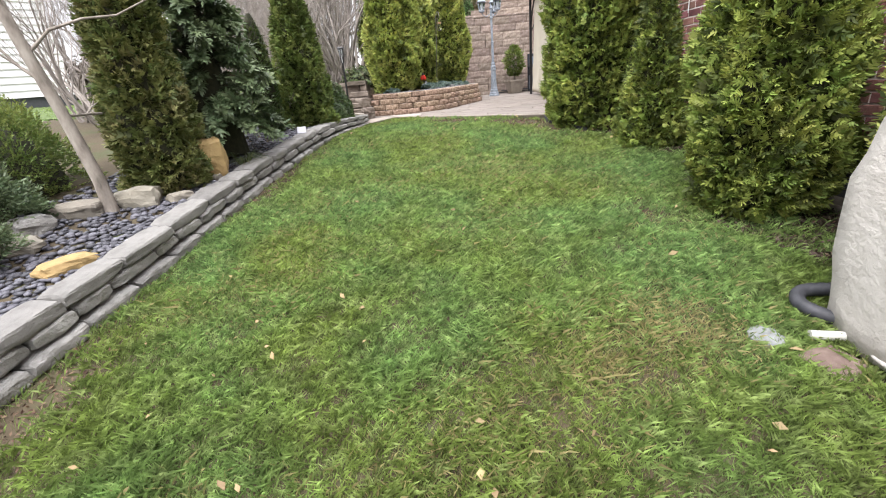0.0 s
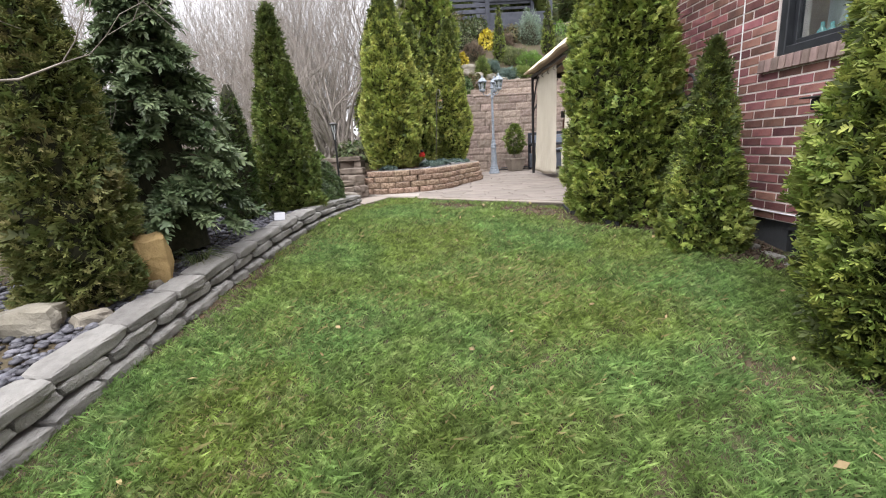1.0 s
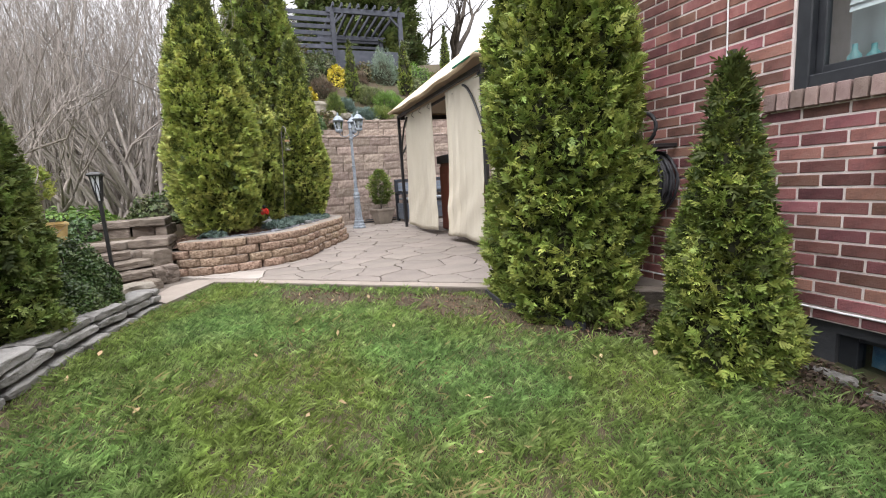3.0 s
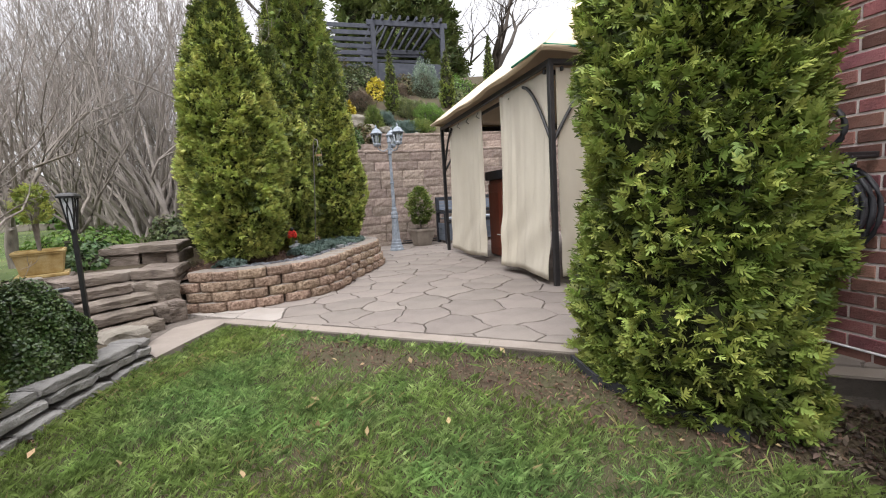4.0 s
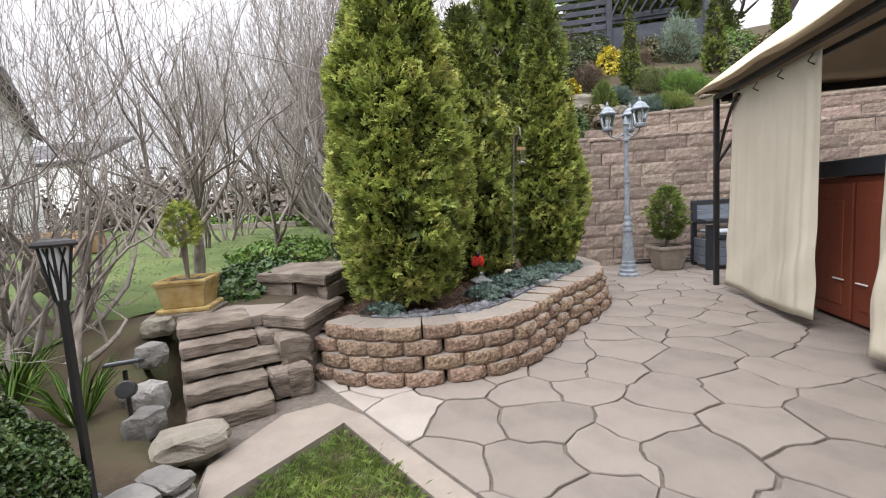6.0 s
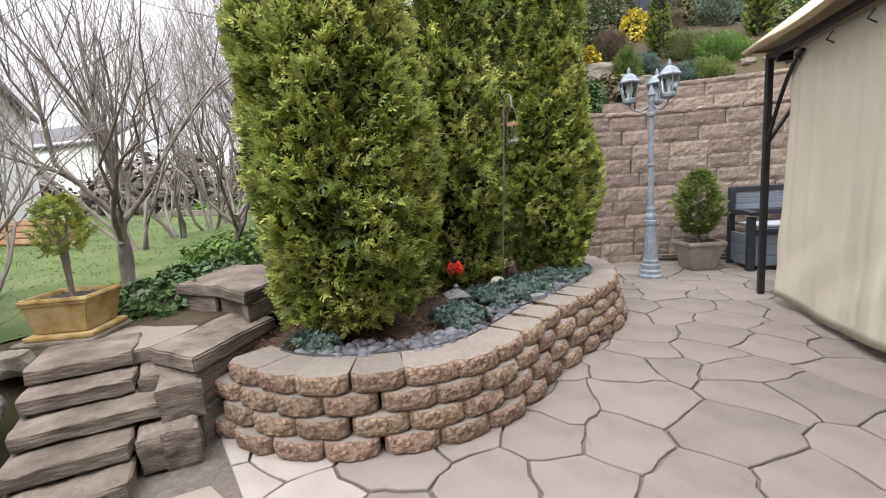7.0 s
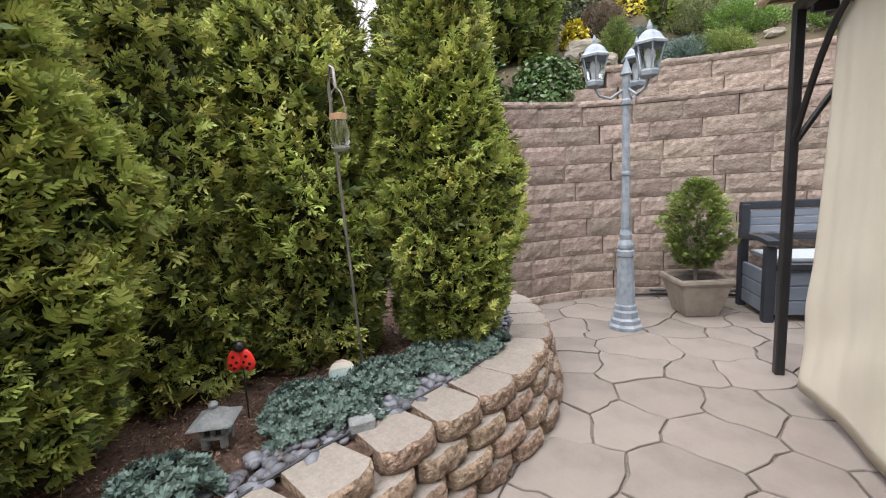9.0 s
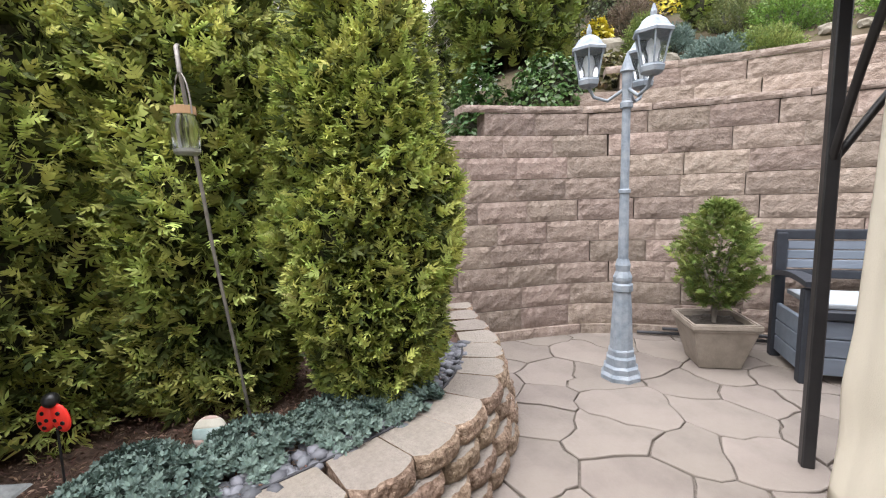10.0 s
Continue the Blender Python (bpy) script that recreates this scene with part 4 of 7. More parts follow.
# pebbles of the bed
def pebbles(name, label, xs, ys, zs, size, rng, squash=0.5, mat="pebble"):
    bm = bmesh.new()
    bmesh.ops.create_icosphere(bm, subdivisions=1, radius=1)
    bv = np.array([v.co[:] for v in bm.verts])
    bf = np.array([[v.index for v in f.verts] for f in bm.faces])
    bm.free()
    n = len(xs)
    a = rng.uniform(0, 6.28, n)
    sx, sy, sz = size * rng.uniform(0.9, 1.4, n), size * rng.uniform(0.7, 1.0, n), size * squash * rng.uniform(0.8, 1.2, n)
    p = bv[None] * np.stack([sx, sy, sz], 1)[:, None]
    c, s = np.cos(a)[:, None], np.sin(a)[:, None]
    q = np.stack([p[..., 0] * c - p[..., 1] * s + xs[:, None], p[..., 0] * s + p[..., 1] * c + ys[:, None], p[..., 2] + zs[:, None]], -1)
    f = (bf[None] + (np.arange(n) * len(bv))[:, None, None]).reshape(-1, 3)
    return tagged(part(name, mesh_of(name, q.reshape(-1, 3), f, M[mat], True), None), label, "pebbles", kind="stuff")


py = srng.uniform(0.8, 7.0, 5500)
px = wall_x(py) - 0.15 - np.abs(srng.uniform(0, 1.0, 5500)) ** 1.2
keep = px > wall_x(py) - 1.15
px, py = px[keep], py[keep]
pebbles("bed_pebbles", "smooth slate-blue river pebbles covering the planting bed", px, py, ground_z(px, py) + srng.uniform(0.0, 0.02, len(px)), srng.uniform(0.016, 0.034, len(px)), srng, 0.45, "slate")

# rocks in the bed
def rock(name, label, x, y, sx, sy, sz, mat, turn=0, seed=1, z=None, rough=0.14):
    r = np.random.default_rng(seed)
    me = stone_mesh(name, r, sx * 1.05, sy * 1.05, sz * 1.05, rough, 5, 0.55)
    ob = part(name, me, M[mat], None, m=pose(x, y, (float(ground_z(np.array(x), np.array(y))) if z is None else z) - 0.03, 0, 0, turn))
    return tagged(ob, label, "rock", group="garden rocks")


rock("boulder", "rounded golden ochre boulder standing on the pebble bed", -2.0, 4.0, 0.2, 0.19, 0.34, "boulder_gold", 30, 4)
rock("rock", "flat orange-tan rock lying on the pebbles", -2.2, 2.42, 0.26, 0.14, 0.09, "boulder_gold", 60, 5)
rock("rock", "pale angular tan rock beside the trunk", -2.32, 3.38, 0.26, 0.2, 0.15, "boulder", 15, 6)
rock("rock", "small cream rock lying on the pebbles", -2.05, 3.45, 0.16, 0.13, 0.09, "boulder", 50, 7)
rock("rock", "tan layered rock beside the young trunk", -2.62, 3.15, 0.3, 0.2, 0.12, "boulder", 15, 8)
rock("rock", "grey blue rock at the bed's back", -2.75, 2.85, 0.26, 0.2, 0.12, "drystone", 70, 9)
rock("rock", "small grey rock near the shrubs", -2.62, 2.62, 0.2, 0.17, 0.1, "boulder", 20, 10)
rock("rock", "flat pale rock near the boulder", -1.98, 3.95, 0.2, 0.12, 0.07, "boulder", 80, 12)
rock("rock", "large pale grey angular rock beside the steps", -1.26, 7.42, 0.28, 0.19, 0.11, "boulder", 40, 13, 0.05)
rock("rock", "pale grey rock stacked beside the steps", -1.74, 7.66, 0.18, 0.15, 0.15, "drystone", 10, 14, 0.12)
rock("rock", "small pale rock beside the steps", -1.95, 7.92, 0.15, 0.12, 0.13, "drystone", 60, 15, 0.28)
rock("rock", "flat grey rock leaning beside the steps", -1.56, 7.46, 0.16, 0.12, 0.12, "drystone", 100, 16, 0.1)
rock("rock", "rounded pale rock on the bed edge", -2.1, 8.14, 0.17, 0.14, 0.11, "boulder", 100, 17, 0.4)

# ---- stone steps ----
steps = thing("stone_steps", "weathered grey-brown stone block steps climbing to the upper lawn", "steps", kind="structure")
U, W = Vector((0.73, 0.684)), Vector((-0.684, 0.73))
strng = np.random.default_rng(31)


def hewn_block(name, rng, sx, sy, sz, rough):
    """A squared rough-hewn block, base at z 0."""
    bm = bmesh.new()
    bmesh.ops.create_cube(bm, size=1.0)
    bmesh.ops.subdivide_edges(bm, edges=bm.edges[:], cuts=5, use_grid_fill=True)
    off = Vector(rng.uniform(-50, 50, 3))
    for v in bm.verts:
        p = v.co.copy()
        q = Vector((p.x * sx, p.y * sy, (p.z + 0.5) * sz))
        near = sum(abs(abs(c) - 0.5) < 0.01 for c in p)
        q -= Vector((p.x, p.y, p.z)) * (0.018 if near > 1 else 0.0)
        q += noise.noise_vector(q * 14 + off) * (0.006 + rough * 0.1) + noise.noise_vector(q * 40 + off) * 0.004
        v.co = q
    me = bpy.data.meshes.new(name)
    bm.to_mesh(me)
    bm.free()
    return me


def step_block(name, o, ln, dp, z0, h, rough=0.05):
    me = hewn_block(name, strng, ln, dp, h, rough)
    c = o + U * (ln / 2) + W * (dp / 2)
    part(name, me, M["step"], steps, m=pose(c.x, c.y, z0, 0, 0, math.degrees(math.atan2(U.y, U.x)) + float(strng.uniform(-1, 1))))


for k in range(5):
    o = Vector((-1.42, 7.60)) + W * (0.155 * k)
    step_block("step_block", o + U * -0.02, 0.44 if k != 2 else 0.58, 0.42, 0.09 * k - (0.03 if k == 0 else 0.0), 0.088 + (0.03 if k == 0 else 0), 0.045)
    if k in (1, 3):
        step_block("end_block", o + U * 0.43, 0.2, 0.3, 0.09 * k - 0.09, 0.17, 0.09)
step_block("end_block", Vector((-1.14, 8.06)), 0.16, 0.3, -0.02, 0.2, 0.09)
step_block("end_block", Vector((-1.22, 8.14)), 0.2, 0.3, 0.15, 0.19, 0.07)


def slab(name, pts, z0, z1, mat="step", thing_=None):
    bm = bmesh.new()
    a = [bm.verts.new((x, y, z0)) for x, y in pts]
    b = [bm.verts.new((x, y, z1)) for x, y in pts]
    bm.faces.new(b)
    bm.faces.new(a[::-1])
    for k in range(len(pts)):
        bm.faces.new((a[k], a[(k + 1) % len(pts)], b[(k + 1) % len(pts)], b[k]))
    bmesh.ops.bevel(bm, geom=bm.edges[:], offset=0.009, segments=2, affect="EDGES")
    bmesh.ops.subdivide_edges(bm, edges=[e for e in bm.edges if e.calc_length() > 0.12], cuts=3, use_grid_fill=True)
    for v in bm.verts:
        q = noise.noise_vector(v.co * 9)
        v.co += q * 0.007
    return part(name, bm, M[mat], thing_ or steps)


slab("landing_slab", [(-1.12, 8.28), (-1.14, 8.95), (-1.52, 9.02), (-1.5, 8.38)], 0.36, 0.44)
slab("landing_slab", [(-1.52, 8.42), (-1.54, 9.04), (-2.1, 9.14), (-1.98, 8.24), (-1.84, 8.15)], 0.35, 0.43, "concrete")
slab("riser_block", [(-1.125, 8.30), (-1.145, 8.92), (-1.36, 8.92), (-1.36, 8.36)], 0.185, 0.357)
slab("riser_block", [(-1.115, 8.27), (-1.135, 8.9), (-1.34, 8.9), (-1.33, 8.33)], -0.02, 0.182)
slab("upper_slab", [(-1.2, 8.78), (-1.3, 9.75), (-1.75, 9.8), (-1.6, 8.98)], 0.555, 0.63)
slab("upper_slab", [(-1.6, 9.0), (-1.74, 9.8), (-2.1, 9.8), (-1.98, 9.06)], 0.545, 0.62)
slab("upper_riser", [(-1.62, 9.02), (-1.64, 9.3), (-2.0, 9.35), (-1.97, 9.08)], 0.43, 0.547)
slab("recess_block", [(-1.36, 8.99), (-1.38, 9.3), (-1.6, 9.3), (-1.6, 9.03)], 0.43, 0.552)
slab("upper_riser", [(-1.2, 8.80), (-1.22, 9.5), (-1.34, 9.5), (-1.34, 8.9)], 0.43, 0.553)

# ---- block planter ----
planter = thing("planter_wall", "curved raised planter wall of tan split-face blocks", "planter", kind="structure")
BASE_PTS = [(-1.1, 8.36), (-0.8, 8.25), (-0.5, 8.23), (-0.2, 8.31), (0.1, 8.45), (0.33, 8.68), (0.47, 8.97), (0.6, 9.3), (0.75, 9.58), (0.92, 9.9), (1.07, 10.25), (1.13, 10.6), (1.12, 10.95), (1.02, 11.35), (0.85, 11.7), (0.62, 12.05), (0.5, 12.3)]


def spline(pts, n):
    """A smooth evenly spaced polyline through pts."""
    p = np.array(pts, float)
    out = []
    q = np.vstack([2 * p[0] - p[1], p, 2 * p[-1] - p[-2]])
    for i in range(1, len(q) - 2):
        for k in range(12):
            u = k / 12
            out.append(0.5 * ((2 * q[i]) + (-q[i - 1] + q[i + 1]) * u + (2 * q[i - 1] - 5 * q[i] + 4 * q[i + 1] - q[i + 2]) * u * u + (-q[i - 1] + 3 * q[i] - 3 * q[i + 1] + q[i + 2]) * u ** 3))
    out.append(p[-1])
    o = np.array(out)
    s = np.concatenate([[0], np.cumsum(np.hypot(*np.diff(o, axis=0).T))])
    t = np.linspace(0, s[-1], n)
    return np.stack([np.interp(t, s, o[:, 0]), np.interp(t, s, o[:, 1])], 1), s[-1]


def split_block(name, rng, w, d, h, bulge=0.045, cap=False):
    """A retaining-wall block: rounded split face in front, plain sides; front towards -y."""
    cols, rows = 14, 6
    vs, fs = [], []
    off = Vector(rng.uniform(-40, 40, 3))
    for j in range(rows + 1):
        for i in range(cols + 1):
            u, t = i / cols * 2 - 1, j / rows
            p = Vector((u * w / 2, 0, t * h))
            rug = 0.011 * noise.noise(p * 19 + off) + 0.007 * noise.noise(p * 55 + off) + float(rng.normal(0, 0.0016))
            y = -bulge * (1 - abs(u) ** 4.5) - 0.016 * (1 - (2 * t - 1) ** 4) + rug
            vs.append((u * w / 2, y, t * h - (0.004 * abs(noise.noise(p * 40 + off)) if j == rows else 0)))
    m = cols + 1
    for j in range(rows):
        for i in range(cols):
            fs.append((j * m + i, j * m + i + 1, (j + 1) * m + i + 1, (j + 1) * m + i))
    k = len(vs)
    vs += [(-w * 0.42, d, 0), (w * 0.42, d, 0), (-w * 0.42, d, h), (w * 0.42, d, h)]
    t0 = rows * m
    fs.append(tuple(t0 + i for i in range(m)) + (k + 3, k + 2))
    fs.append(tuple(range(m))[::-1] + (k, k + 1))
    fs.append((m - 1, k + 1, k + 3, t0 + m - 1) if rows == 1 else tuple(j * m + m - 1 for j in range(rows + 1))[::-1] + (k + 1, k + 3)[0:0] + (k + 1, k + 3)[::1])
    fs.append(tuple(j * m for j in range(rows + 1)) + (k + 2, k))
    fs.append((k + 1, k, k + 2, k + 3))
    me = mesh_of(name, vs, fs)
    me.materials.append(M["block"])
    me.materials.append(M["block_top"])
    me.polygons[rows * cols].material_index = 1
    me.polygons[rows * cols + 1].material_index = 1
    return me


brng = np.random.default_rng(41)
variants = [split_block("planter_block", brng, 0.262, 0.2, 0.092) for _ in range(6)]
line, length = spline(BASE_PTS, 400)
CH = 0.0925
for c in range(4):
    back = 0.022 * c
    pos = 0.13 if c % 2 else 0.0
    while pos < length:
        i = int(pos / length * 399)
        p = line[i]
        tg = line[min(399, i + 4)] - line[max(0, i - 4)]
        tg = tg / np.hypot(*tg)
        nn = np.array([-tg[1], tg[0]])
        q = p + nn * (back + 0.045 + float(brng.uniform(-0.008, 0.008)))
        w = float(brng.uniform(0.92, 0.985))
        ob = part("capstone" if c == 3 else "block", variants[int(brng.integers(0, 6))], None, planter, m=pose(float(q[0]), float(q[1]), CH * c + 0.001 * float(brng.uniform(-1, 1)), 0, 0, math.degrees(math.atan2(tg[1], tg[0])) + float(brng.uniform(-1.5, 1.5))))
        ob.scale = (w, 0.98 if c == 3 else 1, 1.0)
        pos += 0.268
# soil inside the planter
inner = [(float(p[0]), float(p[1])) for p in (line + 0.0)[::14]]
inner = [(x - 0.12 * (1 if x > 0 else 0.2), y + 0.12) for x, y in inner] + [(0.2, 12.2), (-0.6, 11.4), (-1.2, 10.2), (-1.24, 8.7)]
bm = bmesh.new()
vt = [bm.verts.new((x, y, 0.325)) for x, y in inner]
face = bm.faces.new(vt)
bmesh.ops.triangulate(bm, faces=bm.faces[:])
for _ in range(4):
    bmesh.ops.subdivide_edges(bm, edges=[e for e in bm.edges if e.calc_length() > 0.12], cuts=1)
    bmesh.ops.triangulate(bm, faces=bm.faces[:])
for v in bm.verts:
    v.co.z += 0.03 * noise.noise(v.co * 4) + 0.02 * noise.noise(v.co * 15)
tagged(part("planter_soil", bm, M["mulch"], smooth=True), "brown bark mulch filling the raised planter", "mulch", kind="structure")

# ---- tall retaining wall ----
rwall = thing("retaining_wall", "tall curved retaining wall of mauve-brown split-face concrete blocks", "wall", kind="structure")
RPTS = [(-0.55, 11.55), (-0.1, 11.9), (0.45, 12.28), (0.75, 12.5), (1.16, 12.79), (1.6, 12.97), (2.1, 13.03), (2.75, 13.02), (3.6, 12.92), (4.6, 12.8), (6.4, 12.6)]
rline, rlen = spline(RPTS, 900)


def wall_block(name, rng, w, d, h):
    cols, rows = 9, 4
    vs, fs = [], []
    off = Vector(rng.uniform(-40, 40, 3))
    for j in range(rows + 1):
        for i in range(cols + 1):
            u, t = i / cols * 2 - 1, j / rows
            edge = min(1 - abs(u), (1 - abs(2 * t - 1)) * h / w * 1.0)
            p = Vector((u * w / 2, 0, t * h))
            y = -0.009 * min(1.0, edge * 12) - (0.008 * noise.noise(p * 11 + off) + 0.007 * noise.noise(p * 34 + off)) * min(1.0, edge * 8)
            vs.append((u * w / 2, y, t * h))
    m = cols + 1
    fs = [(j * m + i, j * m + i + 1, (j + 1) * m + i + 1, (j + 1) * m + i) for j in range(rows) for i in range(cols)]
    k = len(vs)
    vs += [(-w / 2, d, 0), (w / 2, d, 0), (-w / 2, d, h), (w / 2, d, h)]
    fs.append(tuple(rows * m + i for i in range(m)) + (k + 3, k + 2))
    fs.append((m - 1, k + 1, k + 3, rows * m + m - 1))
    fs.append((0, rows * m, k + 2, k))
    return mesh_of(name, vs, fs, M["wall_block"])


wvar = [wall_block("wall_block", brng, 0.4535, 0.2, 0.181) for _ in range(8)]
cvar = [wall_block("capstone", brng, 0.53, 0.24, 0.06) for _ in range(4)]
RH = 0.186
STARTS = {9: 1.1, 10: 1.4, 11: 1.4, 12: 2.3, 13: 2.45, 14: 2.45}
for c in range(15):
    cap = c in (11, 14)
    # a low footing row, ten full courses and a cap, then the set-back upper tier
    z = -0.1 if c == 0 else 0.082 + RH * (c - 1) if c < 12 else 1.985 + 0.158 * (c - 12)
    tall = 0.86 if c in (12, 13) else 1.0
    back = 0.014 * c + (0.10 if c >= 12 else 0) - (0.02 if cap else 0) - (0.02 if c == 0 else 0)
    pos = (0.0 if c % 2 else 0.2) + (0, 0.1, -0.08)[c % 3]
    while pos < rlen - 0.1:
        i = int(pos / rlen * 899)
        if pos >= STARTS.get(c, 0.0):
            p = rline[i]
            tg = rline[min(899, i + 9)] - rline[max(0, i - 9)]
            tg = tg / np.hypot(*tg)
            off = np.array([-tg[1], tg[0]])
            q = p + off * (back + float(brng.uniform(-0.003, 0.003)))
            i2 = min(899, i + 18)
            t2 = rline[min(899, i2 + 9)] - rline[max(0, i2 - 9)]
            t2 = t2 / np.hypot(*t2)
            far_ = rline[i2] + np.array([-t2[1], t2[0]]) * back
            wide = float(np.hypot(*(far_ - p - off * back)) / max(1e-6, np.hypot(*(rline[i2] - p)))) if i2 > i else 1.0
            ob = part("capstone" if cap else "wall_block", (cvar if cap else wvar)[int(brng.integers(0, 4 if cap else 8))], None, rwall, m=pose(float(q[0]), float(q[1]), z, 0, 0, math.degrees(math.atan2(tg[1], tg[0]))))
            ob.scale = (max(1.0, wide) * 1.004, 1, tall)
        pos += 0.532 if cap else 0.457

for k in range(2):
    pts = [(x, float(back_y(x)) - 0.05 - 0.02 * k, 0.03 + 0.045 * k) for x in np.linspace(1.75 + 0.2 * k, 3.4, 9)]
    pipe = part("black_pipe", tubes_mesh("black_pipe", [(pts, 0.014)], M["hose"], 8), None)
    tagged(pipe, "thin black plastic pipe along the retaining wall's foot", "pipe")

# ---- brick house ----
house = thing("brick_house", "red brick house with black window and dark foundation", "house")
HX, HY0, HY1 = 2.62, -3.0, 6.3
WY0, WY1, WZ0, WZ1 = 2.6, 4.5, 1.205, 2.6
BZ = -0.02


def wall_with_hole(name, x0, x1, y0, y1, z0, z1, hy0, hy1, hz0, hz1, mat, parent):
    bm = bmesh.new()
    for a, b, c, d in ((y0, hy0, z0, z1), (hy1, y1, z0, z1), (hy0, hy1, z0, hz0), (hy0, hy1, hz1, z1)):
        box(x1 - x0, b - a, d - c, 0, ((x0 + x1) / 2, (a + b) / 2, c), bm)
    return part(name, bm, M[mat], parent)


hwall = wall_with_hole("wall", HX, HX + 0.25, HY0, HY1, BZ, 5.4, WY0, WY1, WZ0, WZ1, "mortar", house)
part("end_wall", box(6.0, 0.25, 5.4, 0, (HX + 0.25 + 3.0, HY1 - 0.125, BZ)), M["mortar"], house)
part("back_wall", box(0.2, HY1 - HY0, 5.4, 0, (HX + 6.3, (HY0 + HY1) / 2, BZ)), M["mortar"], house)
fnd = wall_with_hole("foundation", HX + 0.05, HX + 0.3, HY0, HY1, -1.2, BZ - 0.001, 3.05, 4.245, -0.40, -0.09, "foundation", house)
brick_mesh = mesh_of("brick", *(lambda b: ([v.co[:] for v in b.verts], [[v.index for v in f.verts] for f in b.faces]))(box(0.03, 0.2015, 0.0585, 0.003, (0, 0, -0.029))), M["brick"])
hr = random.Random(8)
near_bricks, rest = [], []
for c in range(int((4.2 - BZ) / 0.0712)):
    z = BZ + 0.036 + c * 0.0712
    y = 0.6 + (0.1068 if c % 2 else 0)
    while y < HY1 - 0.05:
        lo, hi = y - 0.1008, y + 0.1008
        if WZ0 - 0.11 < z < WZ1 + 0.02:
            if lo < WY1 + 0.012 < hi or WY1 < lo < WY1 + 0.075:
                lo = WY1 + 0.012
            elif lo < WY0 - 0.012 < hi:
                hi = WY0 - 0.012
            elif WY0 - 0.02 < y < WY1 + 0.02:
                hi = lo
        if hi - lo > 0.03:
            near = 3.3 < y < 6.0 and 0.0 < z < 1.45 and len(near_bricks) < 300
            (near_bricks if near else rest).append(((lo + hi) / 2, z, hr.uniform(-0.002, 0.003), (hi - lo) / 0.2016))
        y += 0.2136
for y, z, o, k in near_bricks:
    part("brick", brick_mesh, None, hwall, m=pose(HX + 0.009 + o, y, z)).scale = (1, k, 1)
bv = np.array([v.co[:] for v in brick_mesh.vertices])
bt = [list(p.vertices) for p in brick_mesh.polygons]
vs = np.concatenate([bv * np.array([1, k, 1]) + np.array([HX + 0.009 + o, y, z]) for y, z, o, k in rest])
fs = [[i + k * len(bv) for i in f] for k in range(len(rest)) for f in bt]
tagged(part("far_bricks", mesh_of("far_bricks", vs, fs, M["brick_rest"]), None, hwall), kind="stuff")
# window with a rowlock sill
win = part("window", box(0.02, 0.02, 0.02, 0, (HX + 0.2, WY1 - 0.02, WZ0)), M["black_frame"], house, "black-framed window with a pale blind")
bm = bmesh.new()
for a, b, c, d in ((WY0, WY0 + 0.07, WZ0, WZ1), (WY1 - 0.07, WY1, WZ0, WZ1), (WY0 + 0.07, WY1 - 0.07, WZ0, WZ0 + 0.07), (WY0 + 0.07, WY1 - 0.07, WZ1 - 0.07, WZ1)):
    box(0.1, b - a, d - c, 0.006, (HX + 0.06, (a + b) / 2, c), bm)
part("frame", bm, None, win).data.materials.append(M["black_frame"])
bm = bmesh.new()
for a, b, c, d in ((WY0 + 0.07, WY0 + 0.11, WZ0 + 0.07, WZ1 - 0.07), (WY1 - 0.11, WY1 - 0.07, WZ0 + 0.07, WZ1 - 0.07), (WY0 + 0.11, WY1 - 0.11, WZ0 + 0.07, WZ0 + 0.11), (WY0 + 0.11, WY1 - 0.11, WZ1 - 0.11, WZ1 - 0.07)):
    box(0.05, b - a, d - c, 0.004, (HX + 0.085, (a + b) / 2, c), bm)
part("sash", bm, M["black_frame"], win)
part("pane", box(0.006, WY1 - WY0 - 0.22, WZ1 - WZ0 - 0.22, 0, (HX + 0.09, (WY0 + WY1) / 2, WZ0 + 0.11)), M["pane"], win).visible_shadow = False
bm = bmesh.new()
for k in range(28):
    box(0.004, WY1 - WY0 - 0.3, 0.03, 0, (HX + 0.17, (WY0 + WY1) / 2, WZ0 + 0.36 + k * 0.034), bm, Matrix.Rotation(radians(25), 4, "Y"))
part("blind", bm, M["curtain_in"], win, "white slatted blind")
part("room_wall", box(0.05, 2.4, 2.2, 0, (HX + 1.3, 3.6, 0.7)), M["room_dark"], win)
vs = []
for i in range(61):
    for z_ in (WZ0 + 0.1, WZ1):
        vs.append((HX + 0.30 + 0.02 * math.sin(i * 1.1) + 0.01 * math.sin(i * 0.37), WY0 + 0.1 + i * (WY1 - WY0 - 0.2) / 60, z_))
part("sheer_curtain", mesh_of("sheer_curtain", vs, [(2 * i, 2 * i + 2, 2 * i + 3, 2 * i + 1) for i in range(60)], M["curtain_in"], True), None, win, "pale sheer curtain").modifiers.new("thick", "SOLIDIFY").thickness = 0.003
for y_, h_ in ((4.33, 0.13), (4.25, 0.11), (4.14, 0.12), (3.86, 0.13), (3.78, 0.15), (3.70, 0.12), (3.5, 0.14)):
    part("bottle", lathe([(0.028, 0), (0.03, 0.01), (0.03, h_ * 0.55), (0.012, h_ * 0.75), (0.012, h_)], 12), M["bottle_teal"], win, "small teal glass bottle on the sill", m=pose(HX + 0.2, y_, WZ0 + 0.075), smooth=True)
part("inner_sill", box(0.2, WY1 - WY0 - 0.16, 0.03, 0.004, (HX + 0.21, (WY0 + WY1) / 2, WZ0 + 0.045)), M["white_paint"], win)
